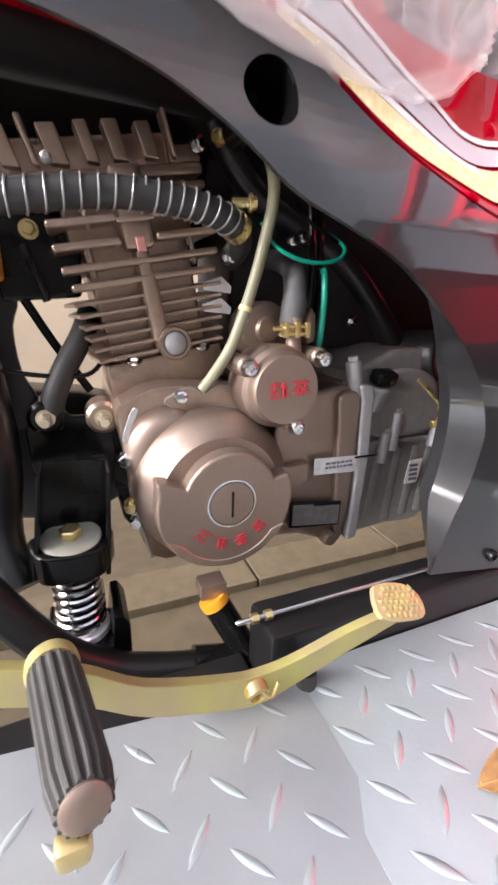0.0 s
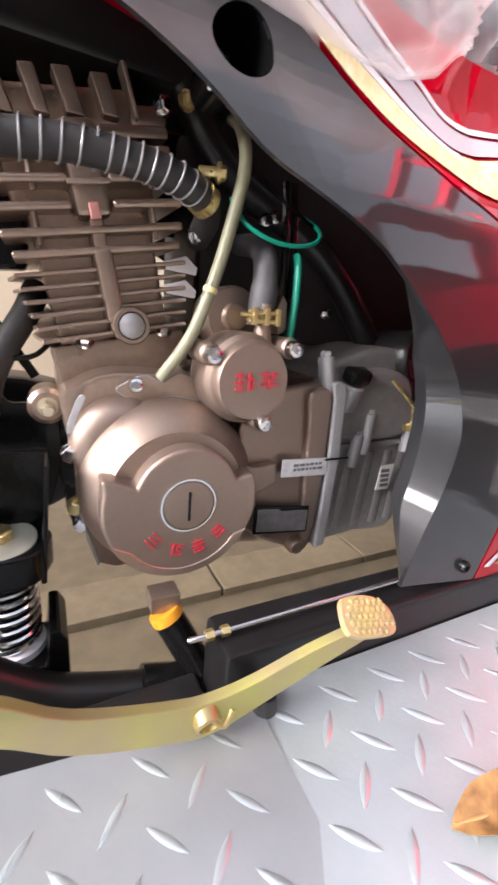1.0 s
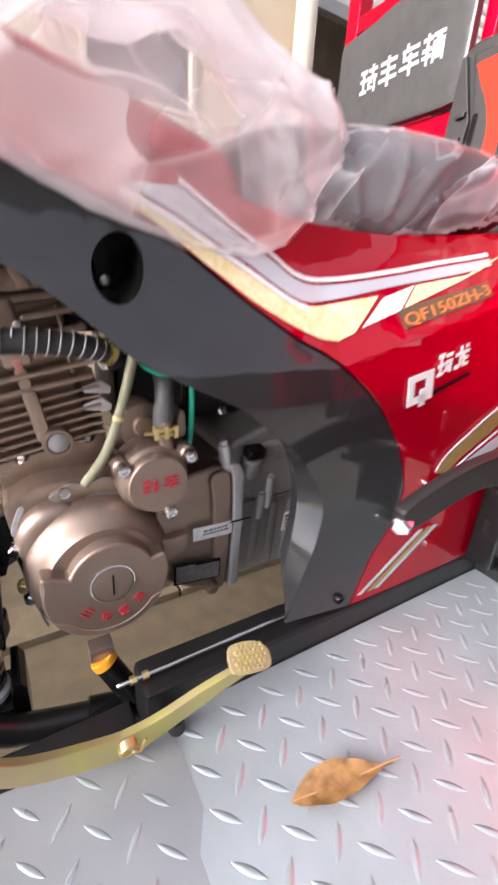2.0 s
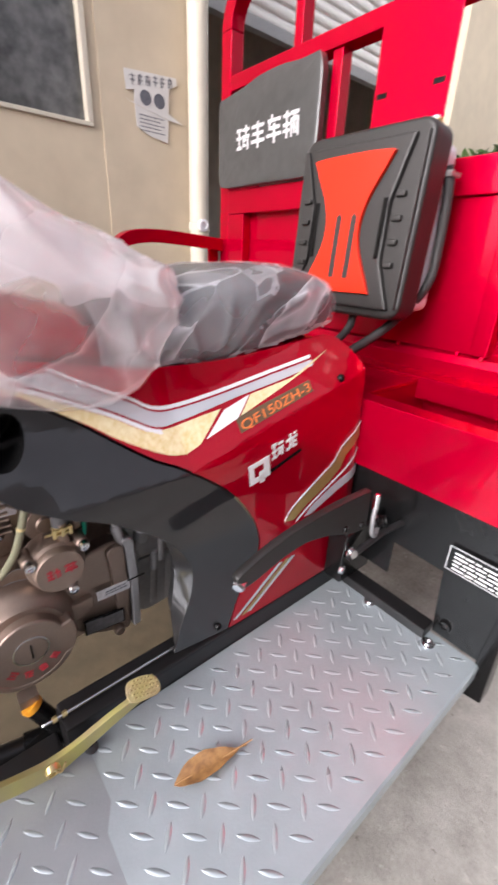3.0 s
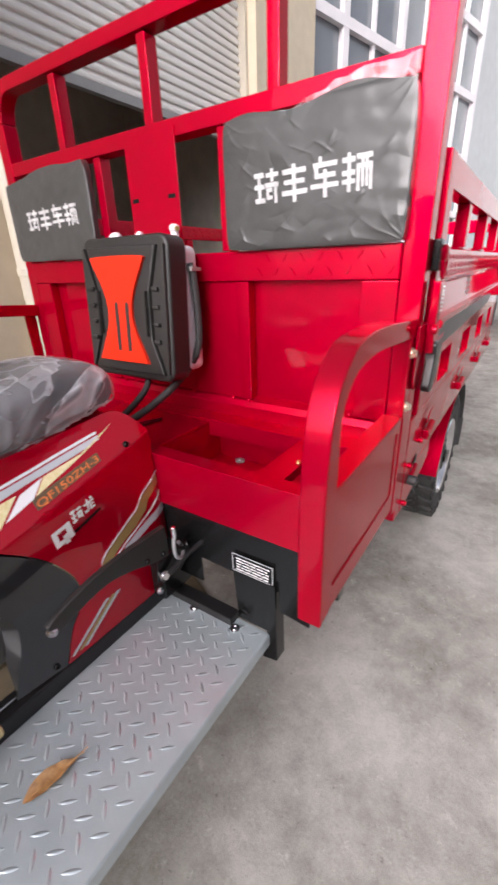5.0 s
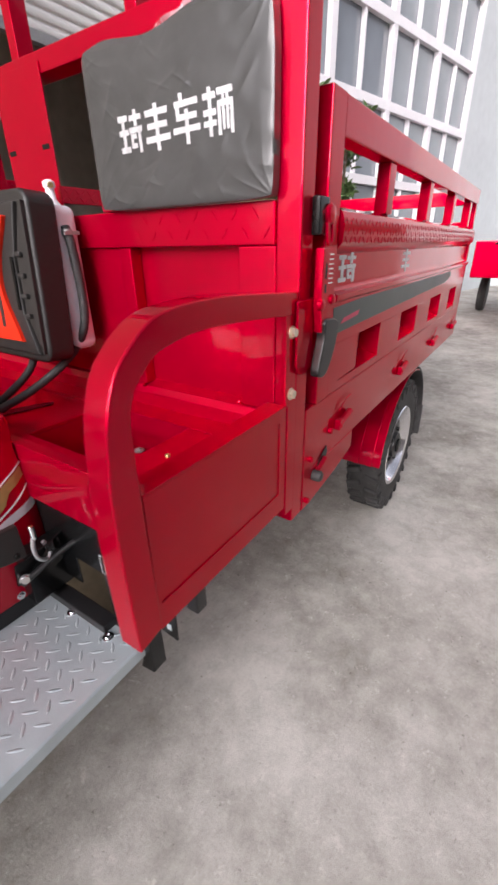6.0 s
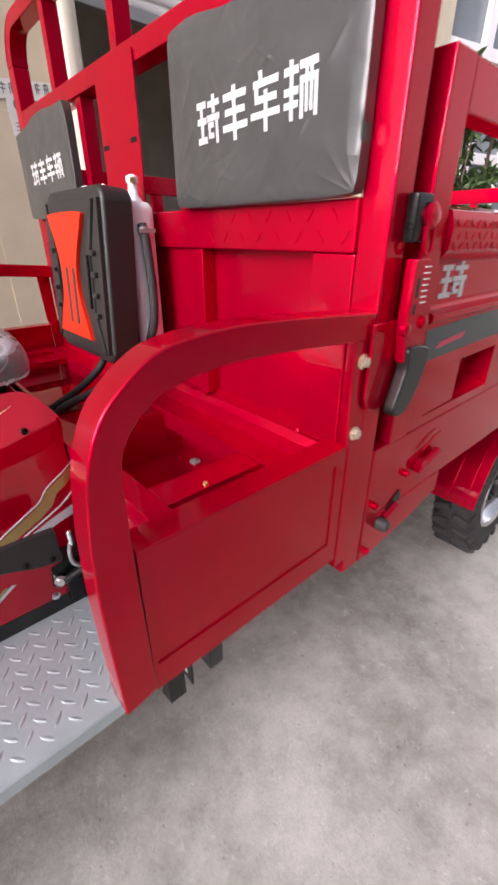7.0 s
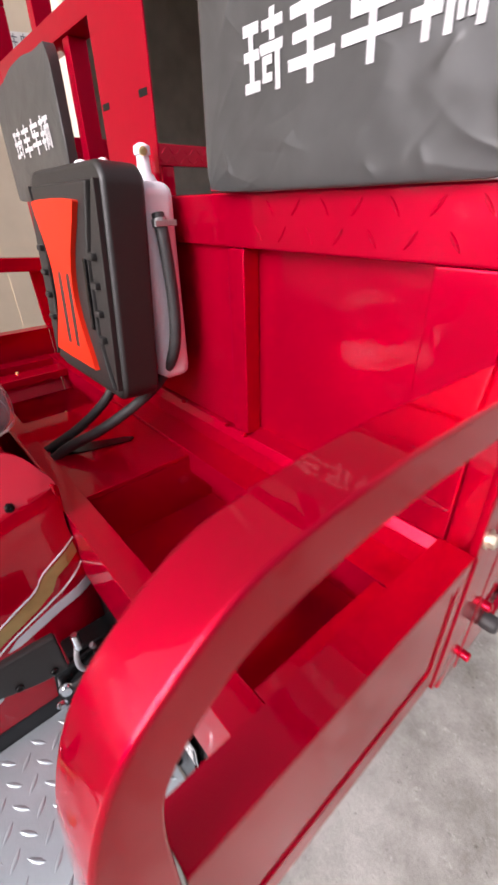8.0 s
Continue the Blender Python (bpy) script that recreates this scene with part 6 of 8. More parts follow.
    part("cover", t, WRAP, c, "crinkled black plastic film", 60)
    if puff > 0.8:
        # loose clear film standing up over the top edge
        t = bmesh.new()
        cols = []
        for i in range(41):
            u = 1 - 2 * i / 40
            y, z = outline(u * 0.97, 0.97)
            rise = 0.004 + 0.034 * (i / 40) ** 1.3 + 0.004 * noise.noise(Vector((seed, i * 0.35, 0)))
            cols.append([t.verts.new((x_back - 0.012 - 0.010 * noise.noise(Vector((i * 0.3, j * 0.8, seed))) + 0.004 * j / 4, y, z - 0.004 + rise * j / 4)) for j in range(5)])
        for i in range(40):
            for j in range(4):
                t.faces.new((cols[i][j], cols[i + 1][j], cols[i + 1][j + 1], cols[i][j + 1]))
        part("loose_film", t, FILM_SEAT, c, "clear crinkled film over the top edge", 60)
    step = tw / 4
    for k, strokes in enumerate(STROKES):
        bm = B()
        for lay, (a, b, p, q) in enumerate(strokes):
            a, b, p, q = a - 0.014, b - 0.026, p + 0.014, q + 0.026
            # printed bars follow the crinkles
            ya, yb = ty - step * (k + 0.04 + 0.86 * a), ty - step * (k + 0.04 + 0.86 * p)
            za, zb = tz + th * b, tz + th * q
            nx, nz = max(1, int(abs(ya - yb) / 0.004)), max(1, int(abs(zb - za) / 0.004))
            g = []
            for i in range(nx + 1):
                col = []
                for j in range(nz + 1):
                    y = ya + (yb - ya) * i / nx + 0.05 * (za + (zb - za) * j / nz - tz)
                    z = za + (zb - za) * j / nz + 0.02 * (ty - y)
                    col.append(bm.verts.new((x_back - sag(y, z) - 0.0009 - 0.0001 * lay, y, z)))
                g.append(col)
            for i in range(nx):
                for j in range(nz):
                    bm.faces.new((g[i][j], g[i + 1][j], g[i + 1][j + 1], g[i][j + 1]))
        part("mark", bm, FADED_PRINT, c, "white printed stroke mark", 60)
    return c


cushion(-0.188, 0.203, 1.147, 1.390, 0.124, 1.232, 0.252, 0.058, 3.7, 0.85, "large flat cushion in crinkled black plastic film with white marks")
cushion(0.655, 1.052, 1.150, 1.396, 0.960, 1.236, 0.252, 0.054, 8.3, 0.45, "flat cushion in taut black plastic film with white marks", 0.016)


# ---- engine ----
LEAN = 11.0
CYL = Matrix.Translation((0.088, 0, 0.600)) @ pose(0, 0, 0, 0, -LEAN, 0)


def engine():
    bm = B()
    prism(bm, smooth2([(0.040, 0.559), (0.050, 0.572), (0.080, 0.583), (0.142, 0.580), (0.176, 0.572), (0.222, 0.577), (0.277, 0.576), (0.279, 0.500), (0.270, 0.412), (0.200, 0.412), (0.120, 0.412), (0.062, 0.418), (0.050, 0.50)], 3), "y", 0.345, 0.520, 0.006)
    eng = part("engine", bm, BRONZE_DARK, TRIKE, "air-cooled single-cylinder engine in bronze grey paint")

    def p(name, bm, mat, label="", smooth=35):
        return part(name, bm, mat, eng, label, smooth)

    # black plate added behind the case, standing for its dark lower front side
    bm = B()
    prism(bm, [(0.028, 0.535), (0.070, 0.535), (0.072, 0.425), (0.060, 0.405), (0.046, 0.425)], "y", 0.415, 0.455, 0.004)
    p("foot_plate", bm, BLACK, "black plate added for the dark lower front of the crankcase")
    # clutch cover
    bm = B()
    cx, cz = 0.119, 0.494
    lathe(bm, [(0.071, -0.345), (0.071, -0.326), (0.0695, -0.320), (0.066, -0.314), (0.060, -0.308), (0.055, -0.304), (0.053, -0.300), (0.0, -0.300)], (cx, 0, cz), (0, -1, 0), 64)
    p("clutch_cover", bm, BRONZE, "satin bronze clutch cover", 40)
    bm = B()
    up = [(cx + 0.003 + 0.041 * math.cos(radians(a)), cz + 0.004 + 0.041 * math.sin(radians(a))) for a in range(20, 161, 10)]
    lowp = [(cx - 0.050, cz + 0.024), (cx - 0.059, cz + 0.026)] + [(cx + 0.060 * math.cos(radians(a)), cz + 0.060 * math.sin(radians(a))) for a in range(165, 376, 10)] + [(cx + 0.055, cz + 0.021)]
    prism(bm, up + lowp, "y", 0.2845, 0.305, 0.004, 3, None, 15)
    p("cover_face", bm, BRONZE, "", 40)
    bm = B()
    low = [(cx + 0.0585 * math.cos(radians(a)), cz + 0.0585 * math.sin(radians(a))) for a in range(205, 336, 8)]
    lin = [(cx + 0.048 * math.cos(radians(a)), cz - 0.004 + 0.048 * math.sin(radians(a))) for a in range(328, 211, -8)]
    prism(bm, low + lin, "y", 0.2838, 0.286, 0.0006, 1)
    p("cover_scoop", bm, BRONZE_DARK)
    bm = B()
    lathe(bm, [(0.0215, 0.0), (0.0215, 0.0008), (0.0200, 0.0008), (0.0195, -0.0006)], (0.1215, 0.2845, 0.4945), (0, -1, 0), 48)
    p("cap_ring", bm, CHROME)
    bm = B()
    lathe(bm, [(0.0192, 0.0), (0.0192, 0.0011), (0.018, 0.0016), (0, 0.0016)], (0.1215, 0.2845, 0.4945), (0, -1, 0), 48)
    p("inspection_cap", bm, BRONZE)
    bm = B()
    box(bm, 0.1206, 0.1224, 0.2818, 0.2834, 0.4830, 0.5060, 0.0004)
    p("cap_slot", bm, BLACK)
    for k, (a, strokes) in enumerate(((222, ((0, 0, 1, .15), (.1, .4, .9, .55), (0, .8, 1, .95))), (255, ((0, .8, 1, .95), (.2, 0, .35, .9), (.5, .4, 1, .55), (.5, 0, .65, .9), (.5, 0, 1, .12))), (285, ((.1, .8, .9, .95), (0, .5, 1, .62), (.1, .2, .9, .32), (.45, 0, .6, 1), (.1, 0, .9, .1))), (317, ((.1, 0, .22, 1), (.1, .85, .9, 1), (.78, 0, .9, 1), (.1, .5, .9, .6), (.1, .2, .9, .3), (.45, .1, .55, .95))))):
        bm = B()
        m = Matrix.Translation((0.1215 + 0.0345 * math.cos(radians(a)), 0, 0.4925 + 0.0345 * math.sin(radians(a)))) @ pose(0, 0, 0, 0, -(a + 90), 0)
        for i, s in enumerate(strokes):
            box(bm, -0.0055 + 0.011 * s[0], -0.0055 + 0.011 * s[2], 0.2836 - 0.00012 * i, 0.2842 + 0.0001 * i, -0.005 + 0.010 * s[1], -0.005 + 0.010 * s[3], 0, m)
        p("red_mark", bm, RED_PRINT, "small red printed mark")
    # bulge up and to the front of the cover, with a rounded neck
    bm = B()
    lathe(bm, [(0.039, -0.350), (0.0388, -0.340), (0.037, -0.333), (0.032, -0.3275), (0.024, -0.325), (0.012, -0.324), (0, -0.3237)], (0.083, 0, 0.527), (0, -1, 0), 44)
    p("cover_bulge", bm, BRONZE, "", 50)
    bm = B()
    prism(bm, [(0.177, 0.512), (0.190, 0.508), (0.2125, 0.510), (0.2135, 0.490), (0.190, 0.478), (0.170, 0.485)], "y", 0.312, 0.345, 0.004)
    p("cover_boss", bm, BRONZE)
    # gear case and its labels
    bm = B()
    prism(bm, smooth2([(0.178, 0.545), (0.205, 0.570), (0.228, 0.578), (0.262, 0.576), (0.270, 0.52), (0.268, 0.412), (0.245, 0.412), (0.205, 0.430), (0.180, 0.46)], 3), "y", 0.322, 0.350, 0.007, 3)
    prism(bm, smooth2([(0.240, 0.572), (0.262, 0.574), (0.266, 0.54), (0.264, 0.44), (0.250, 0.425), (0.244, 0.50), (0.2415, 0.545)], 3), "y", 0.3145, 0.34, 0.007, 4)
    p("gear_case", bm, BRONZE, "", 45)
    bm = B()
    prism(bm, [(0.2175, 0.512), (0.2665, 0.510), (0.268, 0.493), (0.2180, 0.495)], "y", 0.3135, 0.3145, 0)
    p("foil_label", bm, LABEL, "silver foil label with small print")
    bm = B()
    prism(bm, [(0.1945, 0.4685), (0.254, 0.4615), (0.254, 0.4335), (0.1945, 0.4405)], "y", 0.3135, 0.3160, 0.0008)
    p("label_frame", bm, BLACK, "black recessed label frame")
    bm = B()
    prism(bm, [(0.197, 0.466), (0.220, 0.4635), (0.221, 0.461), (0.252, 0.458), (0.252, 0.436), (0.197, 0.443)], "y", 0.3126, 0.3133, 0)
    p("foil_label", bm, STEEL_DULL, "dull silver stamped label")
    rnd = random.Random(4)
    for z0, x0, x1, zt, yy in ((0.500, 0.230, 0.262, 2, 0.3128),):
        for k in range(zt):
            bm = B()
            x = x0
            while x < x1:
                ln = rnd.uniform(0.002, 0.006)
                box(bm, x, min(x + ln, x1), yy, yy + 0.0006, z0 + 0.0045 * k, z0 + 0.0045 * k + 0.0022, 0)
                x += ln + 0.0015
            p("print_line", bm, INK)
    bm = B()
    lathe(bm, [(0.0085, 0), (0.0085, 0.020), (0.0065, 0.024), (0, 0.024)], (0.245, 0.335, 0.418), (0, -1, 0), 20)
    p("drain_boss", bm, BRONZE)
    # grey joint flange
    bm = B()
    prism(bm, [(0.262, 0.580), (0.268, 0.583), (0.277, 0.581), (0.281, 0.572), (0.284, 0.508), (0.281, 0.412), (0.268, 0.410), (0.269, 0.508), (0.266, 0.566)], "y", 0.3145, 0.350, 0.0035, 3)
    tube(bm, [(0.2655, 0.326, 0.572), (0.2600, 0.328, 0.602)], 0.0075, 16, 1)
    bolt(bm, (0.2600, 0.328, 0.602), (-0.18, 0, 1), 0.005, 0.006)
    p("joint_flange", bm, ALLOY, "pale grey alloy joint flange")
    bm = B()
    box(bm, 0.264, 0.292, 0.3128, 0.3143, 0.5078, 0.5092, 0)
    p("joint_gap", bm, BLACK)
    # rear case
    bm = B()
    prism(bm, smooth2([(0.272, 0.582), (0.300, 0.600), (0.340, 0.612), (0.385, 0.605), (0.414, 0.565), (0.416, 0.50), (0.408, 0.405), (0.35, 0.400), (0.288, 0.405), (0.276, 0.50)], 3), "y", 0.345, 0.52, 0.016, 4)
    prism(bm, smooth2([(0.296, 0.520), (0.300, 0.575), (0.335, 0.592), (0.380, 0.582), (0.394, 0.545), (0.390, 0.520)], 3), "y", 0.336, 0.36, 0.012, 4)
    p("rear_case", bm, ALLOY_DARK, "dull grey alloy rear gear case", 45)
    for x, z0, z1 in ((0.318, 0.41, 0.50), (0.345, 0.405, 0.50), (0.372, 0.41, 0.50), (0.395, 0.412, 0.53)):
        bm = B()
        tube(bm, [(x + 0.006, 0.3535, z1), (x, 0.3530, z0)], 0.0105, 20, 1)
        p("case_rib", bm, ALLOY_DARK)
    bm = B()
    box(bm, 0.296, 0.412, 0.339, 0.346, 0.508, 0.513, 0.001)
    p("case_seam", bm, ALLOY_DARK)
    for x, z0, z1 in ((0.334, 0.502, 0.544), (0.322, 0.488, 0.522), (0.396, 0.500, 0.528)):
        bm = B()
        tube(bm, [(x - 0.002, 0.338, z0), (x, 0.338, z1)], 0.0066, 14, 1)
        bolt(bm, (x, 0.338, z1), (0, 0, 1), 0.0045, 0.006)
        p("bolt_boss", bm, ALLOY, "alloy boss with a hex bolt")
    bm = B()
    lathe(bm, [(0.030, -0.05), (0.030, 0.0), (0.026, 0.006), (0.022, 0.006), (0.020, 0.002), (0.0, 0.003)], (0.392, 0.352, 0.602), (0.4, -1, 0.1), 28)
    p("sensor_boss", bm, BLACK_STEEL)
    bm = B()
    lathe(bm, [(0.0125, -0.025), (0.0125, 0.0), (0.010, 0.002)], (0.304, 0.338, 0.575), (0, -0.35, 1), 20)
    p("filler_neck", bm, ALLOY)
    bm = B()
    box(bm, -0.0125, 0.0125, -0.009, 0.009, 0, 0.015, 0.004, Matrix.Translation((0.304, 0.335, 0.578)) @ pose(0, 0, 0, 18, 0, 0))
    p("filler_cap", bm, BLACK, "black plastic filler cap")
    bm = B()
    prism(bm, [(0.3635, 0.484), (0.3830, 0.485), (0.3795, 0.455), (0.3605, 0.455)], "y", 0.337, 0.3385, 0.0004)
    p("paper_label", bm, PAPER, "small white code label")
    for k in range(4):
        bm = B()
        box(bm, 0.3655 - 0.0005 * k, 0.3775 - 0.0005 * k, 0.3362, 0.3368, 0.459 + 0.0058 * k, 0.4625 + 0.0058 * k, 0)
        p("print_line", bm, INK)
    # brass lever and bolt by the rear case
    bm = B()
    tube(bm, [(0.343, 0.325, 0.583), (0.358, 0.318, 0.568), (0.366, 0.312, 0.556), (0.366, 0.310, 0.540)], 0.0022, 8, 5)
    p("brass_link", bm, BRASS)
    bm = B()
    tube(bm, [(0.352, 0.306, 0.538), (0.380, 0.300, 0.540)], 0.0042, 10, 1)
    bolt(bm, (0.361, 0.300, 0.5395), (0, -1, 0), 0.006, 0.006)
    bolt(bm, (0.374, 0.298, 0.5400), (1, -0.4, 0), 0.005, 0.008)
    p("brass_bolt", bm, BRASS, "yellow zinc linkage bolt")
    # starter gear cover
    bm = B()
    sc = (0.1745, 0, 0.5840)
    lathe(bm, [(0.036, -0.345), (0.0365, -0.318), (0.0355, -0.313), (0.0315, -0.310), (0.031, -0.302), (0.029, -0.2985), (0, -0.2985)], sc, (0, -1, 0), 48)
    p("starter_cover", bm, BRONZE, "round bronze starter gear cover", 40)
    for x, y, z in ((0.142, 0.307, 0.603), (0.207, 0.301, 0.610), (0.185, 0.299, 0.552)):
        bm = B()
        lathe(bm, [(0.0085, -0.03), (0.0085, -0.002), (0.007, 0)], (x, y + 0.002, z), (0, -1, 0), 20)
        p("cover_ear", bm, BRONZE)
    for x, y, z in ((0.142, 0.307, 0.603), (0.207, 0.301, 0.610), (0.185, 0.299, 0.552)):
        bm = B()
        round_bolt(bm, (x, y, z), (0, -1, 0), 0.0068, 0.007)
        p("cover_bolt", bm, CHROME, "bright socket-head bolt")
    for x, strokes in ((0.158, ((0, .75, .45, .9), (.2, .2, .32, 1), (0, .35, .45, .48), (0, 0, .5, .12), (.55, .6, 1, .72), (.7, 0, .82, 1), (.9, .05, 1, .72))), (0.179, ((0, .8, 1, .92), (.25, .5, .37, 1), (.65, .5, .77, 1), (.1, .45, .9, .56), (0, .2, 1, .31), (.45, 0, .57, .6)))):
        bm = B()
        for i, s in enumerate(strokes):
            box(bm, x + 0.0155 * s[0], x + 0.0155 * s[2], 0.2974 - 0.00012 * i, 0.2982 + 0.0001 * i, 0.578 + 0.0135 * s[1] + (x - 0.158) * 0.05, 0.578 + 0.0135 * s[3] + (x - 0.158) * 0.05, 0)
        p("red_mark", bm, RED_PRINT)
    # starter boss and hose spigot
    bm = B()
    lathe(bm, [(0.025, -0.03), (0.025, 0.0), (0.023, 0.004), (0.012, 0.005), (0.010, 0.009), (0, 0.009)], (0.175, 0.350, 0.630), (0, -1, 0.05), 36)
    p("starter_boss", bm, BRONZE, "round bronze boss")
    bm = B()
    prism(bm, [(0.205, 0.618), (0.214, 0.622), (0.213, 0.645), (0.207, 0.652), (0.203, 0.64)], "y", 0.325, 0.345, 0.003)
    p("lug", bm, BRONZE)
    # valley cover with a wavy rim
    bm = B()
    wav = [(0.079, 0.570), (0.090, 0.578), (0.101, 0.582), (0.114, 0.577), (0.127, 0.583), (0.138, 0.580), (0.147, 0.572), (0.145, 0.562), (0.121, 0.566), (0.099, 0.561)]
    prism(bm, smooth2(wav, 4), "y", 0.3385, 0.352, 0.0010)
    cover = p("breather_cover", bm, BRONZE_DARK, "thin wavy breather cover plate")
    # pale line for the gasket rim, with its highlight put into the colour
    bm = B()
    tube(bm, [(x, 0.3384, z) for x, z in smooth2(wav, 3)] + [(wav[0][0], 0.3384, wav[0][1])], 0.0006, 6, 1)
    part("bright_rim", bm, ALLOY, cover, "pale line for the gasket rim and the highlight along it")
    bm = B()
    round_bolt(bm, (0.0925, 0.337, 0.5745), (0, -1, 0.2), 0.0058, 0.006)
    p("cover_bolt", bm, CHROME)
    bm = B()
    lathe(bm, [(0.014, -0.01), (0.014, 0.002), (0.012, 0.004), (0.008, 0.002), (0, 0.002)], (0.112, 0.344, 0.556), (0, -1, 0.5), 24)
    p("plug", bm, BRONZE_DARK)
    bm = B()
    prism(bm, smooth2([(0.052, 0.566), (0.046, 0.552), (0.043, 0.540), (0.047, 0.539), (0.051, 0.552), (0.057, 0.565)], 3), "y", 0.3375, 0.3395, 0.0005)
    p("stamped_tag", bm, LABEL)
    # small bolts down the front edge of the case
    for x, z in ((0.046, 0.522), (0.048, 0.478), (0.052, 0.462)):
        bm = B()
        bolt(bm, (x, 0.340, z), (-0.4, -1, 0), 0.006, 0.008)
        p("case_bolt", bm, BRASS if z == 0.478 else CHROME)
    bm = B()
    tube(bm, [(0.050, 0.336, 0.475), (0.056, 0.333, 0.45), (0.062, 0.333, 0.425)], 0.0012, 6, 4)
    p("wire", bm, ALLOY)

    # barrel: core, fins, studs
    bm = B()
    box(bm, -0.044, 0.044, 0.385, 0.515, -0.03, 0.100, 0.004, CYL)
    box(bm, -0.052, 0.056, 0.378, 0.515, -0.026, 0.006, 0.003, CYL)
    p("cylinder", bm, BRONZE_DARK)
    for k in range(6):
        v = 0.011 + 0.0094 * k
        bm = B()
        hw = 0.056 + 0.0012 * k
        prism(bm, smooth2([(-hw, 0.378), (-hw + 0.012, 0.371), (hw - 0.012, 0.371), (hw, 0.378), (hw, 0.515), (-hw, 0.515)], 2), "z", v - 0.0016, v + 0.0016, 0.0012, 3, CYL)
        p("cooling_fin", bm, BRONZE_DARK)
    for k, (v, hw) in enumerate(((0.0705, 0.060), (0.0840, 0.064), (0.1000, 0.066), (0.1165, 0.066), (0.1335, 0.062))):
        for a, b in (((-hw, hw),) if k < 2 else ((-hw, -0.014), (0.014, hw))):
            bm = B()
            box(bm, a, b, 0.366, 0.515, v - 0.0030, v + 0.0030, 0.0024, CYL, 3)
            p("head_fin", bm, BRONZE_DARK)
    bm = B()
    box(bm, -0.052, 0.052, 0.392, 0.515, 0.100, 0.155, 0.004, CYL)
    p("cylinder_head", bm, BRONZE_DARK)
    bm = B()
    box(bm, -0.118, 0.044, 0.386, 0.515, 0.150, 0.176, 0.006, CYL)
    rc = p("rocker_cover", bm, BRONZE_DARK, "bronze ribbed rocker cover")
    for u0, u1, v1 in ((-0.116, -0.106, 0.180), (-0.098, -0.090, 0.179), (-0.082, -0.070, 0.181), (-0.062, -0.057, 0.187), (-0.050, -0.036, 0.181), (-0.024, -0.014, 0.182), (-0.004, 0.008, 0.182), (0.020, 0.032, 0.180), (0.042, 0.046, 0.188)):
        bm = B()
        prism(bm, [(u0, 0.156), (u1, 0.154), (u1 - 0.004, v1), (u0 - 0.004, v1)], "y", 0.376, 0.392, 0.0018, 2, CYL)
        part("cover_rib", bm, BRONZE_DARK, rc)
    bm = B()
    box(bm, -0.080, 0.066, 0.378, 0.515, 0.143, 0.152, 0.003, CYL)
    box(bm, 0.040, 0.068, 0.383, 0.515, 0.152, 0.166, 0.004, CYL)
    p("head_flange", bm, BRONZE_DARK)
    bm = B()
    box(bm, -0.0068, 0.0068, 0.3635, 0.39, 0.018, 0.072, 0.004, CYL)
    box(bm, -0.0055, 0.0055, 0.367, 0.39, 0.070, 0.092, 0.003, CYL)
    p("chain_rib", bm, BRONZE_DARK)
    bm = B()
    box(bm, -0.0125, 0.0125, 0.366, 0.40, 0.092, 0.152, 0.005, CYL)
    box(bm, -0.015, 0.015, 0.364, 0.40, 0.112, 0.116, 0.0015, CYL)
    p("spark_well", bm, BRONZE_DARK)
    bm = B()
    lathe(bm, [(0.0145, -0.02), (0.0145, 0.0), (0.0135, 0.002), (0.0108, 0.002), (0.0105, -0.001), (0.0098, -0.0005), (0.006, 0.002), (0, 0.0028)], (0.0945, 0.361, 0.617), (0, -1, 0), 32)
    p("blanking_plug", bm, BRONZE, "round blanking plug with a dull centre")
    bm = B()
    lathe(bm, [(0.0098, 0.0), (0.0098, 0.0015), (0.006, 0.0035), (0, 0.004)], (0.0945, 0.3615, 0.617), (0, -1, 0), 28)
    p("plug_centre", bm, ALLOY)
    for u, v in ((-0.040, 0.088), (0.043, 0.088), (-0.036, 0.122), (0.045, 0.122)):
        bm = B()
        tube(bm, [CYL @ Vector((u, 0.372, v - 0.012)), CYL @ Vector((u, 0.372, v + 0.016))], 0.0022, 8, 1)
        p("stud", bm, BRONZE)
    for u in (-0.026, 0.038):
        bm = B()
        bolt(bm, CYL @ Vector((u, 0.378, 0.006)), (0, -0.6, 1), 0.0052, 0.006)
        p("base_nut", bm, CHROME)
    bm = B()
    box(bm, -0.0035, 0.0035, 0.362, 0.368, 0.090, 0.101, 0.001, CYL)
    p("red_tag", bm, material("faded_red_tag", (0.50, 0.22, 0.20), 0.6, var=0.15, scale=80))
    for u, v in ((-0.052, 0.158), (0.010, 0.128)):
        bm = B()
        lathe(bm, [(0.004, 0), (0.004, 0.006), (0.002, 0.008), (0, 0.008)], CYL @ Vector((u, 0.372, v)), (0, -1, 0), 12)
        p("head_nut", bm, ALLOY)

    # hoses
    bm = B()
    hose = [(-0.10, 0.335, 0.690), (-0.06, 0.330, 0.702), (-0.019, 0.325, 0.7095), (0.014, 0.325, 0.7155), (0.049, 0.325, 0.720), (0.088, 0.325, 0.7195), (0.117, 0.327, 0.7155), (0.138, 0.335, 0.709), (0.150, 0.355, 0.700), (0.153, 0.385, 0.690)]
    tube(bm, hose, 0.0102, 18, 8)
    p("air_hose", bm, RUBBER, "black rubber hose wound with a wire spring")
    line = curve(hose[:8], 40)
    bm = B()
    n = len(line)
    pts, tot = [], 0.0
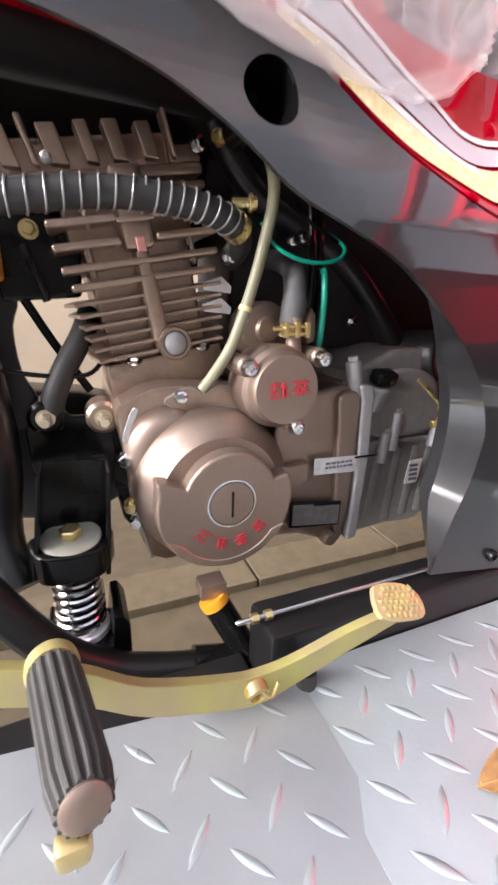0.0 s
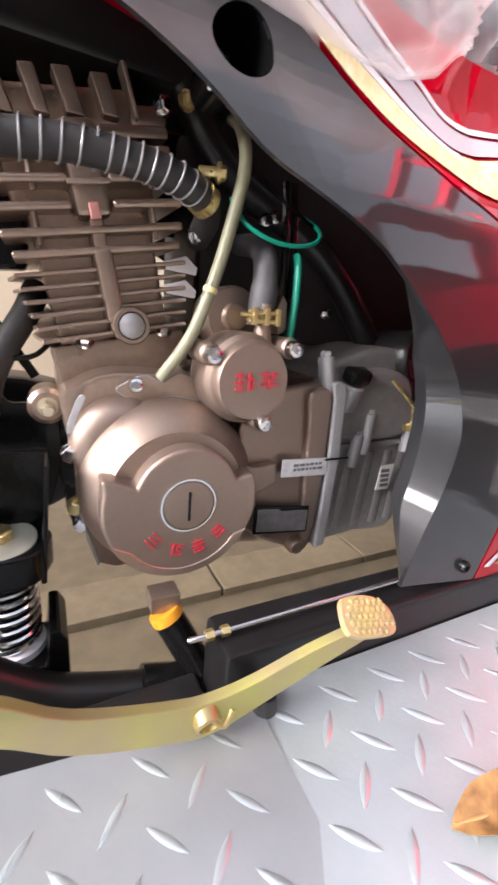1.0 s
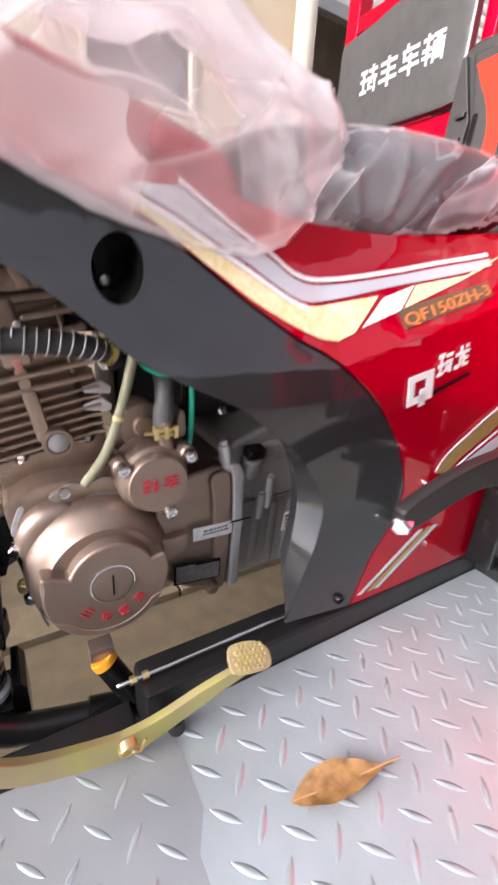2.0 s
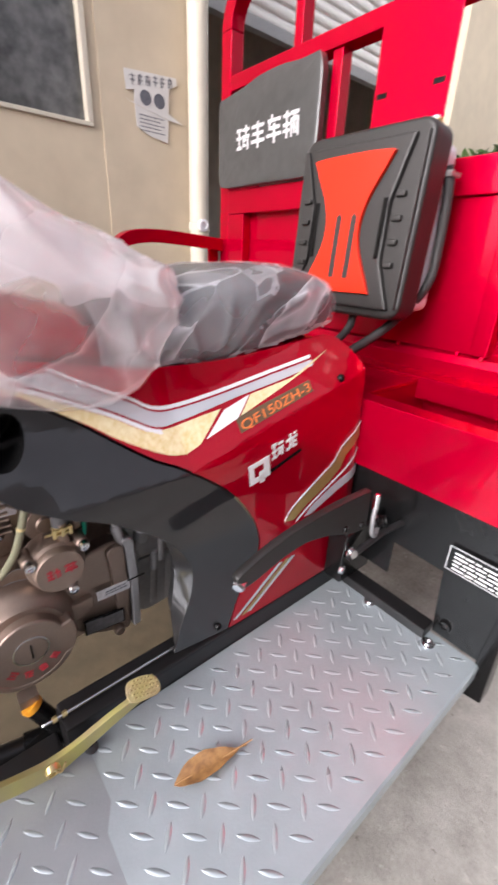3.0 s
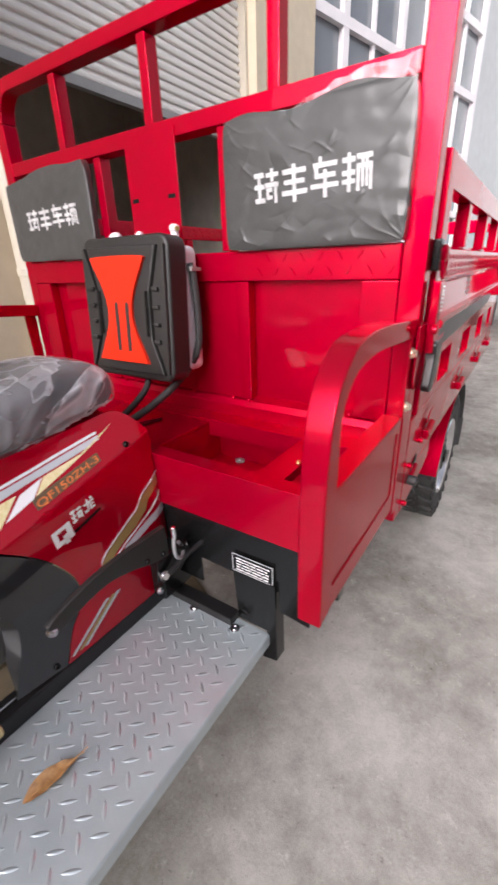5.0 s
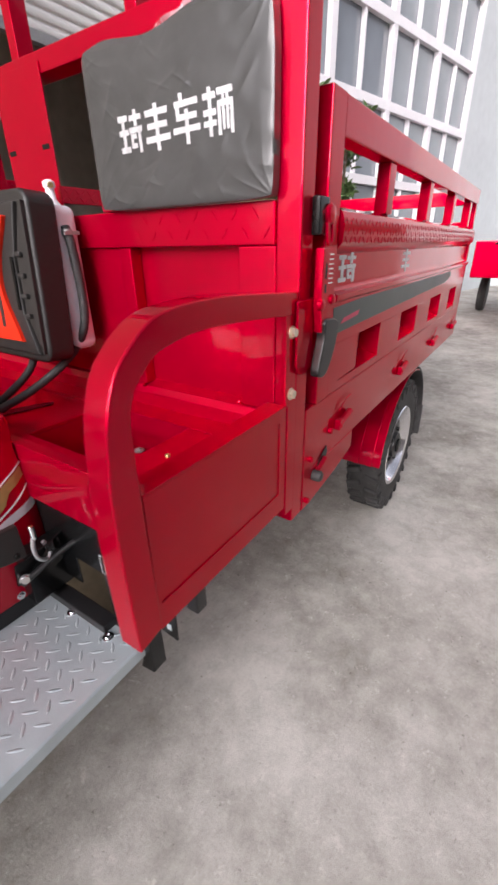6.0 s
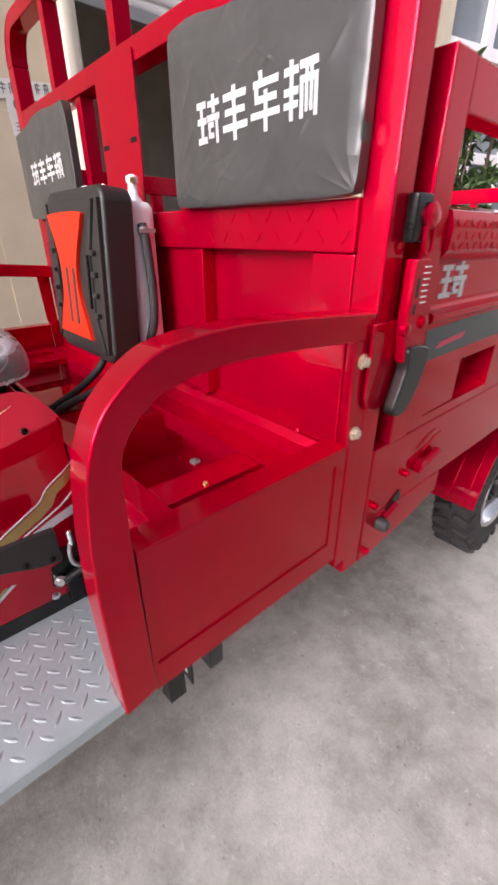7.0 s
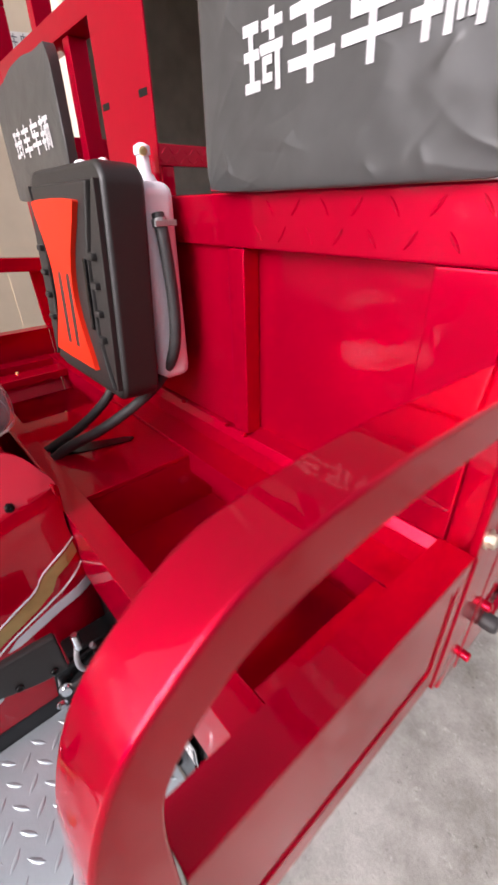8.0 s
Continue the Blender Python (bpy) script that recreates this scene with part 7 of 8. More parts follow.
    for i in range(n):
        d = (line[min(i + 1, n - 1)] - line[max(i - 1, 0)]).normalized()
        a = d.cross(Vector((0, 0, 1))).normalized()
        b = a.cross(d)
        if i:
            tot += (line[i] - line[i - 1]).length
        pitch = 0.0108 if tot < 0.17 else 0.0085
        ang = 2 * math.pi * tot / pitch
        pts.append(line[i] + 0.0110 * (math.cos(ang) * a + math.sin(ang) * b))
    tube(bm, pts, 0.0008, 6, 2)
    p("hose_spring", bm, ALLOY, "wire spring round the hose")
    bm = B()
    lathe(bm, [(0.0115, -0.004), (0.0122, -0.004), (0.0122, 0.004), (0.0115, 0.004)], (0.1395, 0.336, 0.7085), (0.75, 0.5, -0.3), 24)
    tube(bm, [(0.134, 0.332, 0.724), (0.147, 0.327, 0.7245)], 0.0038, 10, 1)
    bolt(bm, (0.147, 0.327, 0.7245), (1, -0.2, 0), 0.005, 0.005)
    p("hose_clamp", bm, BRASS, "yellow zinc hose clamp")
    bm = B()
    tube(bm, [(0.192, 0.43, 0.80), (0.176, 0.362, 0.768), (0.168, 0.330, 0.734), (0.157, 0.325, 0.690), (0.146, 0.325, 0.652), (0.134, 0.325, 0.620), (0.124, 0.330, 0.600), (0.112, 0.338, 0.580)], 0.0048, 14, 6)
    p("breather_tube", bm, PALE_TUBE, "pale translucent breather tube")
    bm = B()
    lathe(bm, [(0.0052, -0.002), (0.0056, 0), (0.0052, 0.002)], (0.1445, 0.325, 0.648), (0.3, 0, 1), 16)
    p("tube_band", bm, CREAM)
    bm = B()
    tube(bm, [(0.208, 0.43, 0.697), (0.200, 0.375, 0.690), (0.1945, 0.340, 0.679), (0.1905, 0.327, 0.658), (0.1885, 0.325, 0.640), (0.1885, 0.325, 0.626)], 0.0098, 18, 6, radii=lambda s: 0.0096 + (0.0012 if s > 0.62 else 0))
    p("grey_hose", bm, material("grey_rubber", (0.085, 0.085, 0.09), 0.6, var=0.15, scale=80), "grey rubber hose")
    bm = B()
    lathe(bm, [(0.0108, -0.005), (0.0116, -0.005), (0.0116, 0.005), (0.0108, 0.005)], (0.1885, 0.325, 0.632), (0, 0, 1), 20)
    box(bm, 0.176, 0.199, 0.3115, 0.3145, 0.628, 0.631, 0.0008)
    box(bm, 0.176, 0.199, 0.3115, 0.3145, 0.634, 0.637, 0.0008)
    for x in (0.177, 0.187, 0.197):
        box(bm, x - 0.0022, x + 0.0022, 0.310, 0.3148, 0.626, 0.639, 0.001)
    tube(bm, [(0.166, 0.314, 0.633), (0.178, 0.313, 0.633)], 0.0018, 8, 1)
    p("hose_clamp", bm, BRASS, "yellow zinc spring clamp")
    bm = B()
    lathe(bm, [(0.0065, 0.03), (0.0065, 0.012), (0.0085, 0.0), (0.006, -0.006), (0, -0.008)], (0.1885, 0.320, 0.612), (0, 0, 1), 18)
    p("spigot", bm, BRONZE)
    bm = B()
    tube(bm, [(0.165, 0.345, 0.715), (0.168, 0.328, 0.699), (0.178, 0.322, 0.691), (0.194, 0.320, 0.6865), (0.212, 0.320, 0.6865), (0.229, 0.322, 0.691), (0.237, 0.328, 0.700), (0.234, 0.340, 0.709), (0.222, 0.350, 0.716)], 0.0017, 8, 6)
    p("green_wire", bm, GREEN, "green insulated wire")
    bm = B()
    tube(bm, [(0.222, 0.335, 0.682), (0.220, 0.328, 0.672), (0.219, 0.325, 0.645), (0.2165, 0.325, 0.613), (0.213, 0.332, 0.600)], 0.0030, 10, 6)
    p("green_wire", bm, GREEN)
    bm = B()
    for dx in (0.0, 0.008):
        tube(bm, [(0.211 + dx, 0.345, 0.735), (0.213 + dx, 0.340, 0.690), (0.214 + dx, 0.342, 0.650), (0.212 + dx, 0.350, 0.605)], 0.003, 8, 5)
    tube(bm, [(0.185, 0.335, 0.730), (0.205, 0.330, 0.716), (0.234, 0.335, 0.705)], 0.0016, 6, 5)
    p("wiring", bm, BLACK, "black wiring")
    for x, z in ((0.193, 0.704), (0.201, 0.707), (0.262, 0.640)):
        bm = B()
        bolt(bm, (x, 0.34, z), (0, -1, 0), 0.004, 0.006)
        p("terminal", bm, CHROME)
    for x, z in ((0.118, 0.770), (0.136, 0.778), (0.146, 0.690)):
        bm = B()
        bolt(bm, (x, 0.372, z), (0.3, -1, 0), 0.005, 0.008)
        p("frame_bolt", bm, BRASS if z > 0.775 else CHROME)
    # pale bracket tabs behind the breather tube
    for z, a in ((0.668, 8), (0.650, -4)):
        bm = B()
        prism(bm, [(0.122, z), (0.140, z + 0.006), (0.150, z - 0.002), (0.149, z - 0.008), (0.124, z - 0.006)], "y", 0.372, 0.374, 0.0006)
        p("tab", bm, BOTTLE, "pale plastic tab")


engine()


def chassis_front():
    # dark sheets added to close the view behind the engine and under the tank
    bm = B()
    box(bm, 0.20, 0.668, 0.548, 0.556, 0.405, 0.640, 0.001)
    part("inner_guard", bm, HAZED_BLACK, TRIKE, "black sheet added to close the view behind the engine")
    bm = B()
    box(bm, -0.45, 0.17, 0.50, 0.506, 0.705, 0.80, 0.001)
    part("tank_tunnel", bm, BLACK_STEEL, TRIKE)
    bm = B()
    box(bm, -0.45, 0.125, 0.196, 0.262, 0.322, 0.360, 0.004)
    part("side_member", bm, BLACK_STEEL, TRIKE, "black frame member beside the footboard")
    # dark boxes behind: battery and air filter housing
    bm = B()
    box(bm, 0.165, 0.62, 0.415, 0.545, 0.605, 0.800, 0.01)
    part("filter_box", bm, HAZED_BLACK, TRIKE, "black air filter housing")
    bm = B()
    box(bm, -0.45, 0.30, 0.385, both(0.385), 0.790, 0.840, 0.012)
    part("backbone", bm, BLACK_STEEL, TRIKE, "black frame backbone under the tank")
    bm = B()
    tube(bm, [(0.14, 0.40, 0.80), (0.185, 0.395, 0.745), (0.30, 0.39, 0.68), (0.42, 0.38, 0.52), (0.45, 0.36, 0.40)], 0.014, 12, 6)
    part("frame_tube", bm, BLACK_STEEL, TRIKE)
    bm = B()
    tube(bm, [(-0.13, 0.42, 0.80), (-0.09, 0.41, 0.70), (-0.066, 0.40, 0.60), (-0.058, 0.385, 0.52), (-0.062, 0.36, 0.46), (-0.05, 0.33, 0.42)], 0.020, 14, 6)
    part("down_tube", bm, BLACK_STEEL, TRIKE, "black frame down tube")
    bm = B()
    tube(bm, [(-0.115, 0.285, 0.56), (-0.085, 0.285, 0.50), (-0.052, 0.285, 0.437), (-0.020, 0.285, 0.388), (0.018, 0.284, 0.358), (0.055, 0.282, 0.345), (0.090, 0.280, 0.336)], 0.0145, 16, 8)
    part("cradle_tube", bm, BLACK_STEEL, TRIKE, "bent black cradle tube")
    bm = B()
    tube(bm, [(0.086, 0.281, 0.338), (0.13, 0.276, 0.330)], 0.0175, 16, 1)
    box(bm, 0.085, 0.20, 0.245, 0.285, 0.318, 0.352, 0.004)
    part("cradle_sleeve", bm, BLACK, TRIKE)
    # gusset, coil and cables ahead of the cylinder
    bm = B()
    prism(bm, smooth2([(-0.13, 0.79), (-0.03, 0.79), (-0.028, 0.66), (-0.036, 0.625), (-0.034, 0.585), (-0.024, 0.555), (-0.05, 0.52), (-0.13, 0.50)], 3), "y", 0.432, 0.440, 0.002)
    part("frame_gusset", bm, BLACK_STEEL, TRIKE, "black frame gusset plate")
    bm = B()
    prism(bm, [(-0.040, 0.646), (0.024, 0.652), (0.028, 0.716), (-0.036, 0.716)], "y", 0.412, 0.45, 0.004)
    cl = part("ignition_coil", bm, BLACK, TRIKE, "black ignition coil")
    bm = B()
    bolt(bm, (-0.012, 0.404, 0.702), (0, -1, 0), 0.0055, 0.010)
    part("bolt", bm, BRASS, cl, "yellow zinc bolt")
    bm = B()
    tube(bm, [(-0.017, 0.402, 0.690), (-0.010, 0.398, 0.668), (-0.004, 0.400, 0.648)], 0.0035, 8, 4)
    part("coil_lead", bm, BLACK, cl)
    bm = B()
    box(bm, -0.062, -0.034, 0.385, 0.41, 0.662, 0.692, 0.003)
    part("terminal", bm, YELLOW, cl, "orange terminal cover")
    bm = B()
    tube(bm, [(0.030, 0.425, 0.640), (0.020, 0.412, 0.618), (0.004, 0.402, 0.592), (-0.008, 0.396, 0.566), (-0.012, 0.400, 0.54)], 0.0105, 14, 6)
    part("lead_hose", bm, RUBBER, TRIKE, "black rubber lead")
    bm = B()
    prism(bm, smooth2([(-0.07, 0.555), (0.05, 0.550), (0.056, 0.50), (0.050, 0.435), (-0.02, 0.420), (-0.08, 0.44)], 3), "y", 0.452, 0.50, 0.006)
    part("front_mount_box", bm, BLACK_STEEL, TRIKE, "black frame box ahead of the crankcase")
    bm = B()
    tube(bm, [(-0.024, 0.425, 0.650), (-0.004, 0.424, 0.612), (0.024, 0.424, 0.566)], 0.0042, 8, 4)
    part("cable", bm, BLACK, TRIKE)
    bm = B()
    tube(bm, [(-0.052, 0.40, 0.592), (-0.01, 0.396, 0.586), (0.022, 0.398, 0.586), (0.04, 0.41, 0.60)], 0.0022, 8, 5)
    part("cable", bm, BLACK, TRIKE)
    # engine mount bracket with two nuts
    bm = B()
    prism(bm, [(-0.034, 0.535), (-0.028, 0.560), (-0.005, 0.562), (0.004, 0.549), (0.018, 0.549), (0.024, 0.560), (0.040, 0.558), (0.042, 0.50), (0.030, 0.455), (-0.030, 0.455)], "y", 0.395, 0.402, 0.002)
    mt = part("engine_mount", bm, BLACK, TRIKE, "black engine mounting bracket")
    bm = B()
    box(bm, -0.03, 0.03, 0.372, 0.395, 0.505, 0.517, 0.002)
    part("stop", bm, BLACK, mt)
    for x, z in ((-0.016, 0.550), (0.032, 0.547)):
        bm = B()
        bolt(bm, (x, 0.388, z), (0, -1, 0), 0.0062, 0.012, 1.3)
        lathe(bm, [(0.004, 0), (0.004, 0.018), (0, 0.018)], (x, 0.388, z), (0, -1, 0), 12)
        part("mount_nut", bm, ZINC, mt, "yellowish zinc nut on its stud")
        bm = B()
        lathe(bm, [(0.0155, -0.02), (0.0155, 0.005), (0.012, 0.008)], (x, 0.396, z), (0, -1, 0), 20)
        part("bush", bm, BLACK if x < 0 else BRONZE_DARK, mt)
    # spring seat: folded bracket, rubber cup, bolt and washer, coil spring
    bm = B()
    prism(bm, [(-0.019, 0.528), (0.030, 0.524), (0.024, 0.432), (-0.034, 0.440)], "y", 0.338, 0.341, 0.001)
    br = part("spring_bracket", bm, BLACK, TRIKE, "black folded spring bracket")
    bm = B()
    prism(bm, [(0.027, 0.524), (0.030, 0.524), (0.024, 0.432), (0.020, 0.432)], "y", 0.310, 0.337, 0.001)
    part("side_flange", bm, BLACK, br)
    bm = B()
    prism(bm, [(-0.022, 0.528), (-0.019, 0.528), (-0.030, 0.440), (-0.034, 0.440)], "y", 0.310, 0.337, 0.001)
    part("side_flange", bm, BLACK, br)
    bm = B()
    prism(bm, smooth2([(-0.033, 0.338), (-0.032, 0.312), (-0.020, 0.299), (0.012, 0.299), (0.024, 0.312), (0.025, 0.338)], 4), "z", 0.438, 0.464, 0.004, 3)
    part("spring_cup", bm, BLACK, br, "black folded steel spring cup")
    bm = B()
    lathe(bm, [(0.0235, 0), (0.0235, 0.002), (0.021, 0.0032), (0, 0.0032)], (-0.004, 0.3228, 0.4648), (0, -0.12, 1), 32)
    part("washer", bm, WASHER, br, "large pale zinc washer")
    bm = B()
    lathe(bm, [(0.0088, 0), (0.0088, 0.0065), (0.0075, 0.0078), (0, 0.0078)], (-0.004, 0.3225, 0.4678), (0, -0.12, 1), 6)
    part("hex_bolt", bm, BRASS, br, "yellow zinc hex bolt")
    bm = B()
    coil(bm, (-0.003, 0.330, 0.372), (0, 0, 1), 0.0188, 0.066, 8.0, 0.0026)
    part("coil_spring", bm, CHROME, br, "bright coil spring")
    bm = B()
    lathe(bm, [(0.014, 0), (0.014, 0.07), (0, 0.07)], (-0.003, 0.330, 0.370), (0, 0, 1), 18)
    part("spring_core", bm, BLACK, br)
    bm = B()
    lathe(bm, [(0.0235, 0), (0.0235, 0.006), (0.016, 0.008), (0, 0.008)], (-0.003, 0.330, 0.366), (0, 0, 1), 28)
    part("spring_ring", bm, BOTTLE, br, "white plastic ring")
    bm = B()
    prism(bm, [(-0.030, 0.330), (0.036, 0.330), (0.036, 0.385), (0.030, 0.396), (0.023, 0.396), (0.020, 0.366), (-0.024, 0.368), (-0.026, 0.382), (-0.030, 0.382)], "y", 0.300, 0.352, 0.003)
    part("spring_seat", bm, BLACK, br)


chassis_front()


def pedals():
    # pivot post with a yellow ring and a square cap
    bm = B()
    tube(bm, [(0.107, 0.286, 0.400), (0.142, 0.262, 0.332)], 0.0125, 20, 1)
    pv = part("pivot_post", bm, BLACK, TRIKE, "black pedal pivot post")
    d = Vector((0.107 - 0.142, 0.286 - 0.262, 0.400 - 0.332)).normalized()
    bm = B()
    lathe(bm, [(0.0130, -0.004), (0.0134, 0.0), (0.0130, 0.004), (0, 0.004)], (0.107, 0.286, 0.400), d, 24)
    part("ring", bm, YELLOW, pv, "yellow plastic ring")
    bm = B()
    box(bm, 0.094, 0.117, 0.281, 0.300, 0.406, 0.420, 0.001)
    part("square_cap", bm, BRONZE, pv, "square steel nut")
    # brake rod
    bm = B()
    tube(bm, [(0.112, 0.240, 0.4125), (0.122, 0.236, 0.4165), (0.228, 0.235, 0.4185), (0.40, 0.238, 0.4175)], 0.0022, 10, 4)
    rod = part("brake_rod", bm, CHROME, TRIKE, "thin zinc brake rod")
    for x in (0.124, 0.136):
        bm = B()
        lathe(bm, [(0.0042, -0.003), (0.0042, 0.003)], (x, 0.236, 0.4168), (1, 0, 0.02), 6)
        part("adjusting_nut", bm, BRASS, rod)
    # long pedal arm, a flat bar on edge
    bm = B()
    top = [(-0.060, 0.482), (-0.004, 0.459), (0.033, 0.4325), (0.089, 0.414), (0.113, 0.411), (0.140, 0.414), (0.180, 0.424), (0.227, 0.431)]
    bot = [(0.232, 0.419), (0.180, 0.404), (0.140, 0.391), (0.113, 0.384), (0.089, 0.387), (0.033, 0.407), (-0.004, 0.432), (-0.064, 0.458)]
    tt = [(q.x, q.z) for q in curve([(a, 0, b) for a, b in top], 4)]
    bb = [(q.x, q.z) for q in curve([(a, 0, b) for a, b in bot], 4)]
    prism(bm, tt + bb, "y", 0.191, 0.199, 0.0015)
    arm = part("brake_pedal", bm, PASSIVATED, TRIKE, "yellow-passivated steel brake pedal")
    bm = B()
    lathe(bm, [(0.0085, -0.006), (0.0085, 0.004), (0.006, 0.005), (0.0055, 0.001), (0, 0.001)], (0.106, 0.190, 0.400), (0, -1, -0.3), 20)
    tube(bm, [(0.106, 0.186, 0.406), (0.114, 0.182, 0.400), (0.120, 0.184, 0.408)], 0.0015, 8, 5)
    part("pivot_pin", bm, BRASS, arm, "pivot pin with split pin")
    # pad
    m = Matrix.Translation((0.2255, 0.192, 0.437)) @ pose(0, 0, 0, 38, 10, -8) @ Matrix.Scale(0.72, 4)
    bm = B()
    prism(bm, smooth2([(-0.026, -0.016), (-0.030, 0.012), (-0.018, 0.020), (0.010, 0.020), (0.028, 0.008), (0.030, -0.012), (0.012, -0.018)], 3), "z", -0.006, 0.002, 0.0015, 2, m)
    pad = part("pedal_pad", bm, PASSIVATED, arm)
    bm = B()
    for i in range(8):
        for j in range(5):
            x, y = -0.024 + 0.0068 * i + 0.0034 * (j % 2), -0.012 + 0.0068 * j
            if (x / 0.03) ** 2 + (y / 0.021) ** 2 < 0.92:
                t = bmesh.new()
                bmesh.ops.create_cone(t, cap_ends=True, segments=4, radius1=0.0042, radius2=0.0014, depth=0.0026)
                merge(bm, t, m @ Matrix.Translation((x, y, 0.0030)))
    tagged(part("pad_knurl", bm, PASSIVATED, pad, "knurled studs"), kind="stuff")
    # ribbed rubber foot peg on the arm's front end
    a, b = Vector((-0.014, 0.190, 0.466)), Vector((0.001, 0.100, 0.494))
    ax = (b - a).normalized()
    u = ax.orthogonal().normalized()
    v = ax.cross(u)
    bm = B()
    n = 64
    rings = []
    for i in range(9):
        s = i / 8
        ring = []
        for j in range(n):
            th = 2 * math.pi * j / n
            r = 0.0126 - 0.0022 * s + (0.0009 if (j // 2) % 2 == 0 else -0.0004)
            if i in (0, 8):
                r -= 0.0015
            ring.append(bm.verts.new(a + (b - a) * s + r * (math.cos(th) * u + math.sin(th) * v)))
        rings.append(ring)
    for p, q in zip(rings, rings[1:]):
        for j in range(n):
            bm.faces.new((p[j], p[(j + 1) % n], q[(j + 1) % n], q[j]))
    bm.faces.new(rings[0])
    bm.faces.new(rings[-1])
    part("pedal_peg", bm, PEG, arm, "ribbed black rubber foot peg", 30)
    bm = B()
    lathe(bm, [(0.0135, -0.006), (0.0138, 0.0), (0.0128, 0.004)], a, ax, 28)
    part("peg_collar", bm, PASSIVATED, arm)
    bm = B()
    lathe(bm, [(0.0085, -0.002), (0.0085, 0.001), (0.006, 0.003), (0, 0.0035)], b, ax, 24)
    part("peg_end", bm, BRONZE, arm, "dull pinkish metal peg end cap")
    bm = B()
    box(bm, -0.010, 0.002, 0.094, 0.104, 0.473, 0.484, 0.003)
    part("peg_tab", bm, BRASS, arm)
    # rubber stop under the arm
    bm = B()
    lathe(bm, [(0.008, 0), (0.0085, 0.004), (0.0075, 0.016), (0, 0.016)], (0.153, 0.200, 0.374), (0, 0, 1), 18)
    part("pedal_stop", bm, RUBBER, arm)


pedals()


def hand_lever():
    """The black lever beside the cowl, with its linkage."""
    bm = B()
    top = [(0.334, 0.599), (0.350, 0.607), (0.385, 0.619), (0.43, 0.629), (0.48, 0.634), (0.54, 0.636), (0.604, 0.634)]
    bot = [(0.606, 0.560), (0.565, 0.566), (0.51, 0.586), (0.46, 0.597), (0.42, 0.594), (0.385, 0.585), (0.358, 0.578), (0.340, 0.579)]
    tt = [(q.x, q.z) for q in curve([(a, 0, b) for a, b in top], 4)]
    bb = [(q.x, q.z) for q in curve([(a, 0, b) for a, b in bot], 4)]
    prism(bm, tt + bb, "y", 0.138, 0.152, 0.004)
    lv = part("parking_lever", bm, BACK, TRIKE, "dark grey steel parking brake lever")
    bm = B()
    lathe(bm, [(0.0095, -0.010), (0.0095, 0.002), (0.007, 0.005), (0, 0.005)], (0.341, 0.143, 0.584), (-0.9, -0.5, -0.2), 6)
    part("end_bolt", bm, CHROME, lv, "bright hex bolt")
    for x, z in ((0.545, 0.585), (0.588, 0.575)):
        bm = B()
        round_bolt(bm, (x, 0.138, z), (0, -1, 0), 0.0055, 0.004)
        part("rivet", bm, BLACK, lv)
    bm = B()
    prism(bm, [(0.585, 0.540), (0.655, 0.548), (0.690, 0.560), (0.690, 0.500), (0.64, 0.480), (0.580, 0.495)], "y", 0.156, 0.162, 0.002)
    part("pivot_plate", bm, BLACK, lv)
    bm = B()
    tube(bm, [(0.625, 0.140, 0.596), (0.618, 0.136, 0.570), (0.622, 0.136, 0.545), (0.640, 0.140, 0.530), (0.652, 0.145, 0.545), (0.644, 0.150, 0.565)], 0.004, 10, 6)
    part("link", bm, ALLOY, lv, "bent steel link")
    bm = B()
    lathe(bm, [(0.006, 0), (0.006, 0.026), (0.004, 0.029), (0, 0.029)], (0.626, 0.140, 0.588), (0, 0, 1), 14)
    part("stud", bm, CHROME, lv)
    bm = B()
    coil(bm, (0.650, 0.150, 0.55), (0.4, -0.6, 0.2), 0.010, 0.022, 4.5, 0.0022)
    part("spring", bm, BLACK, lv)
    bm = B()
    tube(bm, [(0.585, 0.150, 0.500), (0.66, 0.135, 0.532), (0.745, 0.100, 0.566)], 0.006, 10, 1)
    part("pull_rod", bm, BLACK_STEEL, lv)
    bm = B()
    lathe(bm, [(0.011, 0), (0.011, 0.004), (0.0075, 0.0045), (0.0075, 0.010), (0, 0.010)], (0.594, 0.152, 0.508), (-0.3, -1, 0.2), 18)
    bolt(bm, (0.580, 0.155, 0.475), (0, -1, 0), 0.006, 0.006)
    part("pivot_bolt", bm, CHROME, lv, "zinc pivot bolt")


hand_lever()
bm = B()
box(bm, 0.61, 0.70, 0.175, 0.2145, 0.412, 0.535, 0.004)
part("lever_mount", bm, BLACK, TRIKE, "black lever mounting block")


